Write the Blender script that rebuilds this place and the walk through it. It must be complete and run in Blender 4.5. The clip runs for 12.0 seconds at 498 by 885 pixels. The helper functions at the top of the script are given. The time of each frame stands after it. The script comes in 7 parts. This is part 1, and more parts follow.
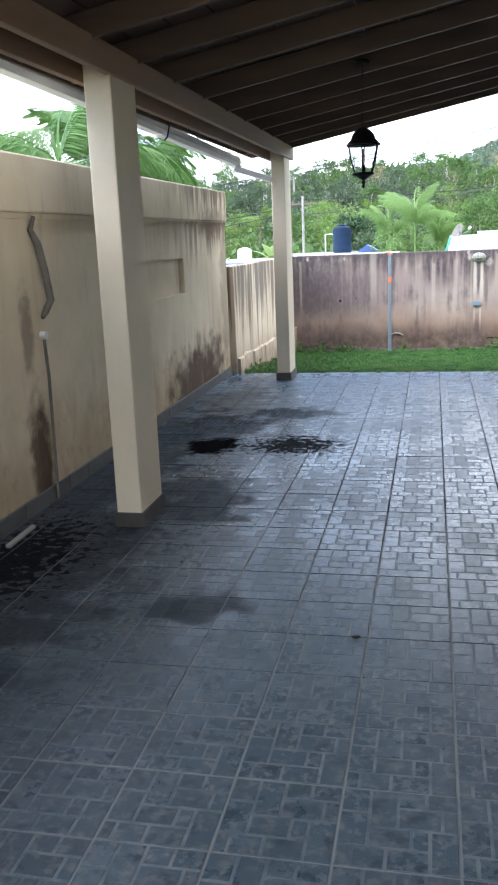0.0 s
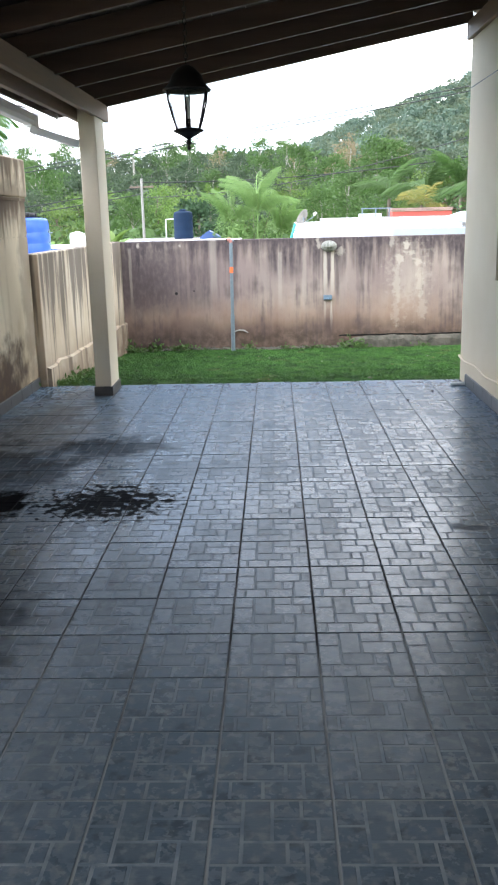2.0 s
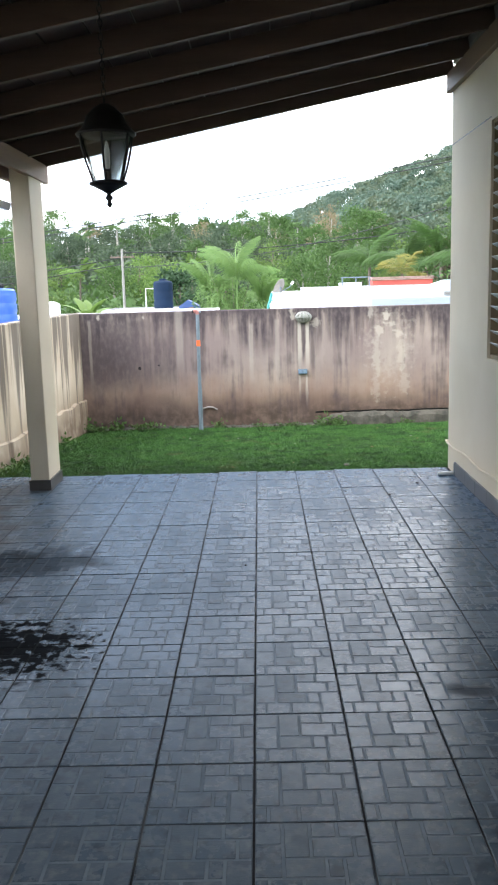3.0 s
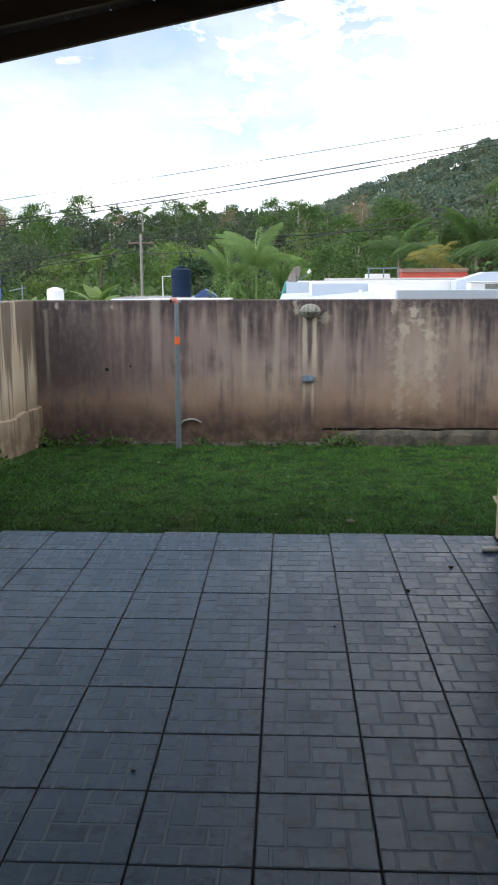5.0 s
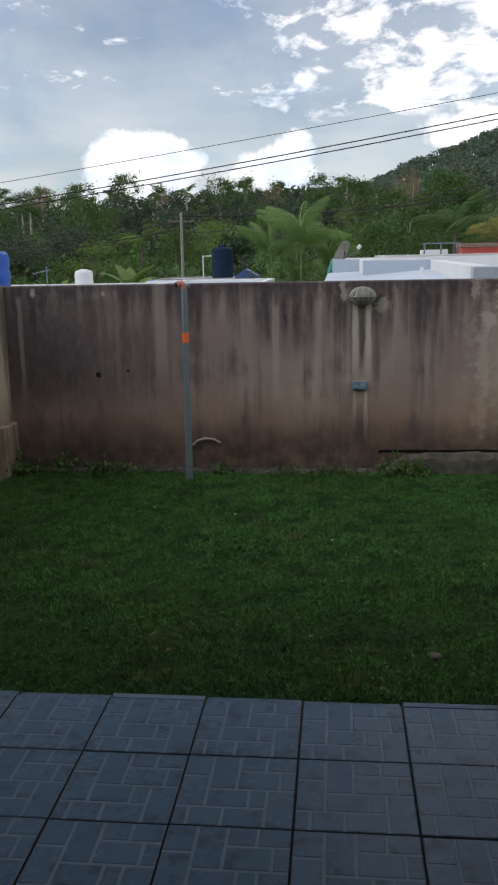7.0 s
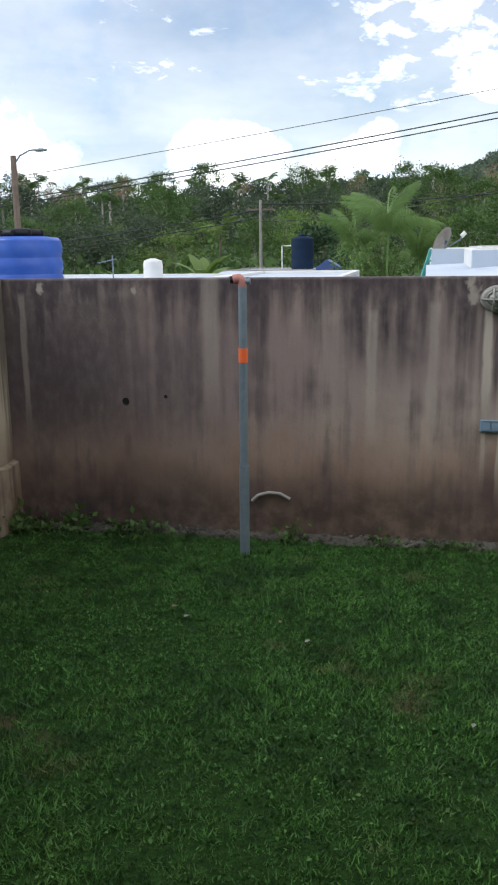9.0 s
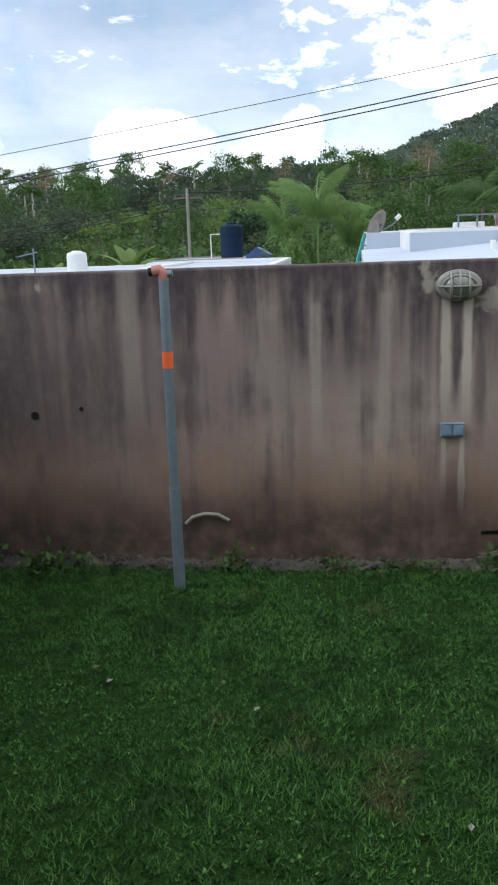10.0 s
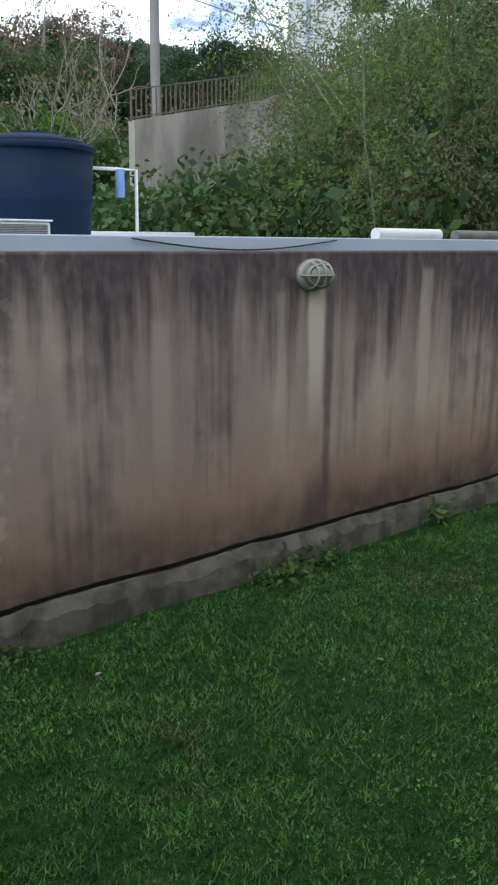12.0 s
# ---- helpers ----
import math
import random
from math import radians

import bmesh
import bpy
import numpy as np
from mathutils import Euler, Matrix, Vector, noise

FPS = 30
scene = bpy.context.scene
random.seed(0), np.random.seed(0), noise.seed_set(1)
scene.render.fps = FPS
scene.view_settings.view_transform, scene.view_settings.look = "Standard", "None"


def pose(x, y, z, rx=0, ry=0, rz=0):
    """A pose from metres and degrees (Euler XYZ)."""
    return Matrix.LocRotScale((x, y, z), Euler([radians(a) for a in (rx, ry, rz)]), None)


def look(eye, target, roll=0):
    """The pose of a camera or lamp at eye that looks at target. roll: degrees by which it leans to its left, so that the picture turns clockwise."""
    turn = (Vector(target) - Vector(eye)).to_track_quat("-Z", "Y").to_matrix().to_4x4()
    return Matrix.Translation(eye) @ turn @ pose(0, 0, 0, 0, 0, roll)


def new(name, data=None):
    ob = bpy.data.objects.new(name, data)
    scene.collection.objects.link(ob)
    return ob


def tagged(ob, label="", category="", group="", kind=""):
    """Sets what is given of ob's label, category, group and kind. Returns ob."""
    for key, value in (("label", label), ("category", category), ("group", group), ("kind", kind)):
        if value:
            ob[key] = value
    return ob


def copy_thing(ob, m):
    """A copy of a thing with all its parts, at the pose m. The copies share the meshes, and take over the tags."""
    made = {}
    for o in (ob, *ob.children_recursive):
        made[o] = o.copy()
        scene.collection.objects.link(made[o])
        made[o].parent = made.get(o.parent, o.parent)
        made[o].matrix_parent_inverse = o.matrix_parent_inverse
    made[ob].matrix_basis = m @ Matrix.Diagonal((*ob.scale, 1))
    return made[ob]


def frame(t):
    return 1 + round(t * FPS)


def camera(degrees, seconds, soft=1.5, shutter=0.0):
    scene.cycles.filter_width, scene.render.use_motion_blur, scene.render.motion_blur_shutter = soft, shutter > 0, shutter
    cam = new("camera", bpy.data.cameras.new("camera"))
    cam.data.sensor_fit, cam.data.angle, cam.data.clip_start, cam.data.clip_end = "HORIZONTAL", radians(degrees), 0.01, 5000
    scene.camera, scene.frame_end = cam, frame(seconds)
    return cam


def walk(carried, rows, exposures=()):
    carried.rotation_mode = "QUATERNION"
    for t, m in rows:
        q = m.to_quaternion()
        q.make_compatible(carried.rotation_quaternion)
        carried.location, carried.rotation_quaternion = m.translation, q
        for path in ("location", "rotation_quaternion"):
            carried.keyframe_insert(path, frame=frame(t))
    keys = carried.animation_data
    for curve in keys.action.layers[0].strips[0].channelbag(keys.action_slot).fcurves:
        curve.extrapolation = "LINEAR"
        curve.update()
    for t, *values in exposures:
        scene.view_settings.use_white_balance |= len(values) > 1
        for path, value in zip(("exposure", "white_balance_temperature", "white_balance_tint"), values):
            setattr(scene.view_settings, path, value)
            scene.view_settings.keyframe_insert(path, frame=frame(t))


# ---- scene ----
# ---- camera and walk ----
cam = camera(32.2, 12.0, 2.2)
PATH = [
    (0, (0.245, -0.037, 1.597), (-0.168, 1.865, 1.137), -2.4),
    (0.5, (0.193, 0.348, 1.59), (-0.156, 2.259, 1.113), -3.2),
    (1, (0.148, 0.808, 1.554), (-0.117, 2.725, 1.05), -3.1),
    (1.5, (0.15, 1.324, 1.549), (0.054, 3.263, 1.068), -2.1),
    (2, (0.193, 1.807, 1.558), (0.126, 3.742, 1.056), -1.4),
    (2.5, (0.237, 2.332, 1.575), (0.184, 4.267, 1.072), -1.5),
    (3, (0.383, 2.869, 1.565), (0.352, 4.838, 1.211), -1.6),
    (3.2, (0.433, 3.078, 1.579), (0.4, 5.052, 1.259), -1.4),
    (4.8, (0.747, 4.969, 1.48), (0.654, 6.935, 1.123), -0.7),
    (5, (0.745, 5.185, 1.496), (0.655, 7.148, 1.123), -0.3),
    (5.5, (0.787, 5.76, 1.508), (0.672, 7.719, 1.123), -0.5),
    (6, (0.765, 6.315, 1.519), (0.585, 8.268, 1.123), -0.7),
    (6.5, (0.802, 6.912, 1.487), (0.609, 8.859, 1.071), -1.2),
    (7, (0.77, 7.485, 1.462), (0.569, 9.431, 1.046), -1.1),
    (7.5, (0.723, 8.04, 1.473), (0.498, 9.982, 1.05), -1.6),
    (7.7, (0.703, 8.276, 1.472), (0.428, 10.211, 1.049), -2.0),
    (9.3, (0.487, 9.795, 1.423), (0.1, 11.708, 0.985), -1.0),
    (9.5, (0.47, 9.912, 1.440), (0.085, 11.822, 0.990), -1.6),
    (10, (0.43, 10.268, 1.411), (0.20, 12.2, 0.951), -2.1),
    (10.5, (0.472, 10.504, 1.378), (0.598, 12.443, 0.910), -0.25),
    (10.6, (0.478, 10.580, 1.360), (0.715, 12.51, 0.897), 0.1),
    (10.8, (0.492, 10.708, 1.321), (0.99, 12.59, 0.862), -0.1),
    (11, (0.597, 10.833, 1.307), (1.309, 12.638, 0.822), 1.2),
    (11.5, (0.856, 11.222, 1.345), (1.929, 12.844, 0.88), 1.3),
    (12, (1.084, 11.606, 1.32), (2.328, 13.104, 0.863), 0.5),
]
EXPOSURES = [(0, 1.75, 5850, 11), (0.5, 1.90, 5900, 11), (1.0, 1.98, 6000, 10), (1.5, 1.78, 6050, 10), (2.5, 1.60, 6100, 10), (3.2, 1.5, 6100, 10), (4.8, 0.50, 6300, 11), (5.5, -0.17, 6450, 11), (6.0, -0.42, 6400, 11), (7.0, -0.66, 6300, 11), (7.7, -0.60, 6250, 11), (9.3, -0.08, 6150, 10), (10.5, -0.2, 5950, 9), (12.0, -0.2, 5850, 8)]
walk(cam, [(t, look(eye, target, roll)) for t, eye, target, roll in PATH], EXPOSURES)

# ---- world, sun ----
SUN_AZ, SUN_EL = -108.0, 42.0
world = bpy.data.worlds.new("sky")
scene.world = world
world.use_nodes = True


def sky_nodes(nt):
    nt.nodes.clear()
    N = nt.nodes.new
    sky = N("ShaderNodeTexSky")
    sky.sky_type, sky.sun_disc = "NISHITA", False
    sky.sun_elevation, sky.sun_rotation = radians(SUN_EL), radians(SUN_AZ)
    co, sep = N("ShaderNodeTexCoord"), N("ShaderNodeSeparateXYZ")
    nt.links.new(co.outputs["Generated"], sep.inputs[0])
    # clouds lie on a high flat layer: direction divided by its height
    up = N("ShaderNodeMath"); up.operation = "ADD"; up.inputs[1].default_value = 0.16
    nt.links.new(sep.outputs[2], up.inputs[0])
    lay = N("ShaderNodeVectorMath"); lay.operation = "DIVIDE"
    com = N("ShaderNodeCombineXYZ")
    for n in range(3):
        nt.links.new(up.outputs[0], com.inputs[n])
    nt.links.new(co.outputs["Generated"], lay.inputs[0]); nt.links.new(com.outputs[0], lay.inputs[1])
    mp = N("ShaderNodeMapping"); mp.inputs["Location"].default_value = (0.35, 0.1, 0.0); mp.inputs["Scale"].default_value = (1.0, 0.8, 0.9)
    nt.links.new(lay.outputs[0], mp.inputs[0])
    no = N("ShaderNodeTexNoise"); no.inputs["Scale"].default_value = 1.5; no.inputs["Detail"].default_value = 9; no.inputs["Roughness"].default_value = 0.55
    nt.links.new(mp.outputs[0], no.inputs["Vector"])
    rp = N("ShaderNodeValToRGB"); rp.color_ramp.elements[0].position = 0.36; rp.color_ramp.elements[1].position = 0.74
    nt.links.new(no.outputs["Fac"], rp.inputs[0])
    # heaped clouds low over the hills, each at its own bearing and height (degrees)
    nrm = N("ShaderNodeTexNoise"); nrm.inputs["Scale"].default_value = 13.0; nrm.inputs["Detail"].default_value = 8; nrm.inputs["Roughness"].default_value = 0.6
    nt.links.new(co.outputs["Generated"], nrm.inputs["Vector"])

    def m(op, a, b=0.0):
        k = N("ShaderNodeMath"); k.operation = op
        for n, v in enumerate((a, b)):
            if isinstance(v, bpy.types.NodeSocket):
                nt.links.new(v, k.inputs[n])
            else:
                k.inputs[n].default_value = v
        return k.outputs[0]

    az = m("MULTIPLY", m("ARCTAN2", sep.outputs[0], sep.outputs[1]), 57.3)
    el = m("MULTIPLY", m("ARCSINE", sep.outputs[2]), 57.3)
    heap = None
    for a, e, ra, re in ((-12.6, 4.6, 4.6, 3.3), (-4.0, 4.2, 3.8, 3.2), (-26.5, 5.5, 4.5, 4.0), (-40.0, 6.0, 8.0, 4.0), (9.0, 7.2, 5.0, 2.0), (26.0, 14.0, 9.0, 4.0)):
        d = m("ADD", m("POWER", m("DIVIDE", m("SUBTRACT", az, a), ra), 2.0), m("POWER", m("DIVIDE", m("SUBTRACT", el, e), re), 2.0))
        d = m("ADD", m("SQRT", d), m("MULTIPLY", m("SUBTRACT", nrm.outputs["Fac"], 0.5), 2.2))
        r = N("ShaderNodeMapRange"); r.interpolation_type = "SMOOTHSTEP"
        for k, v in zip(("From Min", "From Max", "To Min", "To Max"), (0.66, 1.14, 1.0, 0.0)):
            r.inputs[k].default_value = v
        nt.links.new(d, r.inputs[0])
        heap = r.outputs[0] if heap is None else m("MAXIMUM", heap, r.outputs[0])

    def span(v, lo, hi, a=0.0, b=1.0):
        r = N("ShaderNodeMapRange"); r.interpolation_type = "SMOOTHSTEP"
        for k, w in zip(("From Min", "From Max", "To Min", "To Max"), (lo, hi, a, b)):
            r.inputs[k].default_value = w
        nt.links.new(v, r.inputs[0])
        return r.outputs[0]

    # a flock of small torn clouds higher up, thicker towards the east
    flat = N("ShaderNodeMapping"); flat.inputs["Scale"].default_value = (1.0, 1.0, 2.1); flat.inputs["Rotation"].default_value = (0, radians(12), 0)
    nt.links.new(co.outputs["Generated"], flat.inputs[0])
    torn = N("ShaderNodeTexNoise"); torn.inputs["Scale"].default_value = 19.0; torn.inputs["Detail"].default_value = 9; torn.inputs["Roughness"].default_value = 0.62; torn.inputs["Distortion"].default_value = 0.35
    nt.links.new(flat.outputs[0], torn.inputs["Vector"])
    amount = m("ADD", span(az, -11.0, 8.0, -0.14, 0.075), m("MULTIPLY", span(el, 7.5, 10.5, 0.0, 1.0), 0.035))
    flock = m("MULTIPLY", span(m("ADD", torn.outputs["Fac"], amount), 0.43, 0.68), span(el, 7.2, 9.4))
    thin = m("ADD", m("MULTIPLY", rp.outputs[0], 0.24), m("ADD", 0.13, span(el, 2.0, 16.0, 0.13, 0.0)))
    cover = m("MINIMUM", m("MAXIMUM", thin, m("MAXIMUM", heap, flock)), 1.0)
    no2 = N("ShaderNodeTexNoise"); no2.inputs["Scale"].default_value = 3.1; no2.inputs["Detail"].default_value = 7
    nt.links.new(mp.outputs[0], no2.inputs["Vector"])
    rp2 = N("ShaderNodeValToRGB")
    rp2.color_ramp.elements[0].position, rp2.color_ramp.elements[0].color = 0.40, (0.74, 0.82, 0.94, 1)
    rp2.color_ramp.elements[1].position, rp2.color_ramp.elements[1].color = 0.53, (1.0, 0.98, 0.95, 1)
    puff = m("ADD", m("MULTIPLY", no2.outputs["Fac"], 0.45), m("MULTIPLY", nrm.outputs["Fac"], 0.55))
    nt.links.new(m("ADD", puff, span(el, 3.0, 9.0, -0.05, 0.04)), rp2.inputs[0])
    b1, b2, mix, out = N("ShaderNodeBackground"), N("ShaderNodeBackground"), N("ShaderNodeMixShader"), N("ShaderNodeOutputWorld")
    b1.inputs["Strength"].default_value, b2.inputs["Strength"].default_value = 0.15, CLOUD
    nt.links.new(sky.outputs[0], b1.inputs[0]); nt.links.new(rp2.outputs[0], b2.inputs[0])
    nt.links.new(cover, mix.inputs[0]); nt.links.new(b1.outputs[0], mix.inputs[1]); nt.links.new(b2.outputs[0], mix.inputs[2])
    nt.links.new(mix.outputs[0], out.inputs[0])


CLOUD = 2.0
sky_nodes(world.node_tree)
sun_data = bpy.data.lights.new("sun", "SUN")
sun_data.energy, sun_data.angle, sun_data.color = 1.8, radians(40), (1.0, 0.97, 0.93)
sun_ob = new("sun", sun_data)
sun_dir = Vector((math.sin(radians(SUN_AZ)) * math.cos(radians(SUN_EL)), math.cos(radians(SUN_AZ)) * math.cos(radians(SUN_EL)), math.sin(radians(SUN_EL))))
sun_ob.matrix_world = look(sun_dir * 60, (0, 0, 0))


# ---- materials ----
class Nodes:
    """A principled material and short ways to wire it."""

    def __init__(self, name, rough=0.6, metal=0.0, spec=0.5):
        self.m = bpy.data.materials.new(name)
        self.m.use_nodes = True
        self.t = self.m.node_tree
        self.b = self.t.nodes["Principled BSDF"]
        self.b.inputs["Roughness"].default_value, self.b.inputs["Metallic"].default_value = rough, metal
        self.b.inputs["Specular IOR Level"].default_value = spec
        self.pos = self.t.nodes.new("ShaderNodeNewGeometry").outputs["Position"]
        self.obj = self.t.nodes.new("ShaderNodeTexCoord").outputs["Object"]

    def put(self, value, socket):
        if isinstance(value, bpy.types.NodeSocket):
            self.t.links.new(value, socket)
        else:
            socket.default_value = value

    def noise(self, vec, scale, detail=5.0, stretch=(1, 1, 1), shift=(0, 0, 0), rough=0.55):
        mp = self.t.nodes.new("ShaderNodeMapping")
        mp.inputs["Scale"].default_value, mp.inputs["Location"].default_value = stretch, shift
        self.t.links.new(vec, mp.inputs[0])
        n = self.t.nodes.new("ShaderNodeTexNoise")
        n.inputs["Scale"].default_value, n.inputs["Detail"].default_value, n.inputs["Roughness"].default_value = scale, detail, rough
        self.t.links.new(mp.outputs[0], n.inputs["Vector"])
        return n.outputs["Fac"]

    def ramp(self, fac, lo, hi, a=0.0, b=1.0):
        r = self.t.nodes.new("ShaderNodeMapRange")
        r.interpolation_type = "SMOOTHSTEP"
        for k, v in zip(("From Min", "From Max", "To Min", "To Max"), (lo, hi, a, b)):
            r.inputs[k].default_value = v
        self.put(fac, r.inputs[0])
        return r.outputs[0]

    def math(self, op, a, b=0.0):
        n = self.t.nodes.new("ShaderNodeMath")
        n.operation = op
        self.put(a, n.inputs[0]); self.put(b, n.inputs[1])
        return n.outputs[0]

    def mix(self, fac, a, b):
        n = self.t.nodes.new("ShaderNodeMix")
        n.data_type = "RGBA"
        self.put(fac, n.inputs[0]); self.put(a if not isinstance(a, tuple) else (*a, 1), n.inputs[6]); self.put(b if not isinstance(b, tuple) else (*b, 1), n.inputs[7])
        return n.outputs[2]

    def axis(self, vec):
        n = self.t.nodes.new("ShaderNodeSeparateXYZ")
        self.t.links.new(vec, n.inputs[0])
        return n.outputs

    def random(self):
        return self.t.nodes.new("ShaderNodeObjectInfo").outputs["Random"]

    def island(self):
        return self.t.nodes.new("ShaderNodeNewGeometry").outputs["Random Per Island"]

    def near(self, centre, radii, soft=0.5, wobble=0.0, scale=5.0):
        """1 inside an ellipsoid of the world, fading out, with an uneven rim."""
        n = self.t.nodes.new("ShaderNodeVectorMath"); n.operation = "SUBTRACT"; n.inputs[1].default_value = centre
        self.t.links.new(self.pos, n.inputs[0])
        d = self.t.nodes.new("ShaderNodeVectorMath"); d.operation = "DIVIDE"; d.inputs[1].default_value = radii
        self.t.links.new(n.outputs[0], d.inputs[0])
        le = self.t.nodes.new("ShaderNodeVectorMath"); le.operation = "LENGTH"
        self.t.links.new(d.outputs[0], le.inputs[0])
        v = le.outputs["Value"]
        if wobble:
            v = self.math("ADD", v, self.math("MULTIPLY", self.math("SUBTRACT", self.noise(self.pos, scale, 6), 0.5), wobble))
        return self.ramp(v, 1.0 - soft, 1.0 + soft * 0.3, 1.0, 0.0)

    def colour(self, c):
        self.put(c if not isinstance(c, tuple) else (*c, 1), self.b.inputs["Base Color"])
        return self

    def rough(self, r):
        self.put(r, self.b.inputs["Roughness"])
        return self

    def bump(self, height, strength=0.3, distance=0.01):
        n = self.t.nodes.new("ShaderNodeBump")
        n.inputs["Strength"].default_value, n.inputs["Distance"].default_value = strength, distance
        self.t.links.new(height, n.inputs["Height"])
        self.t.links.new(n.outputs[0], self.b.inputs["Normal"])
        return self


def plain(name, a, b, scale=4.0, rough=0.6, metal=0.0, bump=0.2, dist=0.004, fine=40.0, stretch=(1, 1, 1), vary=0.0, spec=0.5):
    """Two tones mixed at a large and a fine scale, with relief."""
    n = Nodes(name, rough, metal, spec)
    big, small = n.noise(n.obj, scale, 6, stretch), n.noise(n.obj, fine, 4, stretch)
    fac = n.math("ADD", n.math("MULTIPLY", n.ramp(big, 0.3, 0.7), 0.65), n.math("MULTIPLY", small, 0.35))
    col = n.mix(fac, a, b)
    if vary:
        col = n.mix(n.math("MULTIPLY", n.random(), vary), col, tuple(v * 0.45 for v in a))
    n.colour(col).rough(n.ramp(big, 0.2, 0.8, max(rough - 0.1, 0.02), min(rough + 0.12, 1)))
    if bump:
        n.bump(n.math("ADD", n.math("MULTIPLY", big, 0.5), small), bump, dist)
    return n.m


def leaf_material(name, a, b, c, rough=0.55, trans=0.32, patch=None):
    n = Nodes(name, rough, 0, 0.35)
    col = n.mix(n.island(), a, b)
    col = n.mix(n.math("MULTIPLY", n.random(), 0.7), col, c)
    if patch:
        col = n.mix(n.ramp(n.noise(n.pos, 0.11, 5), 0.45, 0.62, 0.0, 0.8), col, patch)
        col = n.mix(n.ramp(n.noise(n.pos, 0.17, 5, (1, 1, 1), (40, 3, 0)), 0.50, 0.64, 0.0, 0.6), col, tuple(v * 0.75 for v in a))
    n.colour(col)
    tr, mx = n.t.nodes.new("ShaderNodeBsdfTranslucent"), n.t.nodes.new("ShaderNodeMixShader")
    n.t.links.new(col, tr.inputs[0]); mx.inputs[0].default_value = trans
    out = n.t.nodes["Material Output"]
    n.t.links.new(n.b.outputs[0], mx.inputs[1]); n.t.links.new(tr.outputs[0], mx.inputs[2]); n.t.links.new(mx.outputs[0], out.inputs[0])
    return n.m


def tile_brick_material():
    n = Nodes("slate_blue_tile", 0.3, 0, 0.30)
    grain = n.noise(n.obj, 40, 5, (1, 5, 1))
    blot = n.noise(n.pos, 1.3, 6)
    col = n.mix(grain, (0.050, 0.070, 0.093), (0.088, 0.115, 0.140))
    col = n.mix(n.math("MULTIPLY", n.island(), 0.60), col, (0.024, 0.040, 0.050))
    col = n.mix(n.math("MULTIPLY", n.random(), 0.25), col, (0.060, 0.090, 0.118))
    col = n.mix(n.ramp(n.noise(n.pos, 24, 6), 0.46, 0.68, 0.0, 0.6), col, (0.140, 0.152, 0.158))
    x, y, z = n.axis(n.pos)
    # blue sky light painted into the tile colour, stronger towards the open yard
    sky_tint = n.ramp(n.math("ADD", y, n.math("MULTIPLY", n.noise(n.pos, 3, 5), 1.6)), 5.0, 9.0, 0.0, 0.74)
    col = n.mix(sky_tint, col, (0.052, 0.104, 0.168))
    col = n.mix(n.ramp(n.noise(n.pos, 15, 5, (1, 1, 1), (7, 0, 0)), 0.52, 0.66, 0.0, 0.6), col, (0.018, 0.028, 0.040))
    wet, mud = floor_stains(n)
    col = n.mix(mud, col, (0.075, 0.062, 0.040))
    col = n.mix(wet, col, (0.008, 0.008, 0.009))
    worn = n.math("ADD", n.ramp(blot, 0.3, 0.7, 0.15, 0.34), n.math("MULTIPLY", n.math("SUBTRACT", n.island(), 0.35), 0.16))
    worn = n.math("ADD", worn, n.ramp(n.noise(n.pos, 30, 5), 0.45, 0.7, 0.0, 0.14))
    n.colour(col).rough(n.math("ADD", worn, n.math("MULTIPLY", n.math("ADD", wet, mud), 0.5)))
    n.put(n.math("MULTIPLY", n.math("SUBTRACT", 1.0, wet), n.ramp(sky_tint, 0.0, 0.85, 0.33, 0.14)), n.b.inputs["Specular IOR Level"])
    n.bump(n.math("ADD", grain, n.math("MULTIPLY", n.noise(n.obj, 9, 4), 2.0)), 0.35, 0.002)
    return n.m


def floor_stains(n):
    wet = n.near((-1.46, 6.45, 0), (0.25, 0.35, 1), 0.35, 1.5, 10)
    for c, r in (((-0.80, 6.5, 0), (0.36, 0.30, 1)), ((-1.9, 3.9, 0), (0.35, 0.7, 1))):
        wet = n.math("MAXIMUM", wet, n.math("MULTIPLY", n.near(c, r, 0.35, 4.2, 17), 0.95))
    for c, r in (((1.17, 6.0, 0), (0.10, 0.06, 1)), ((-1.0, 7.75, 0), (0.40, 0.30, 1)), ((-1.6, 7.2, 0), (0.6, 0.6, 1)), ((-1.75, 3.7, 0), (0.65, 1.9, 1)), ((-0.8, 3.45, 0), (0.30, 0.18, 1)), ((-1.35, 5.25, 0), (0.5, 0.4, 1)), ((-1.9, 6.2, 0), (0.45, 1.8, 1)), ((-2.0, 5.0, 0), (0.5, 3.2, 1)), ((-1.15, 4.9, 0), (0.35, 0.5, 1))):
        wet = n.math("MAXIMUM", wet, n.math("MULTIPLY", n.near(c, r, 0.5, 2.4, 5), 0.6))
    mud = n.math("MULTIPLY", n.near((-1.7, 8.3, 0), (0.6, 1.5, 1), 0.8, 2.2, 4), 0.65)
    return wet, mud


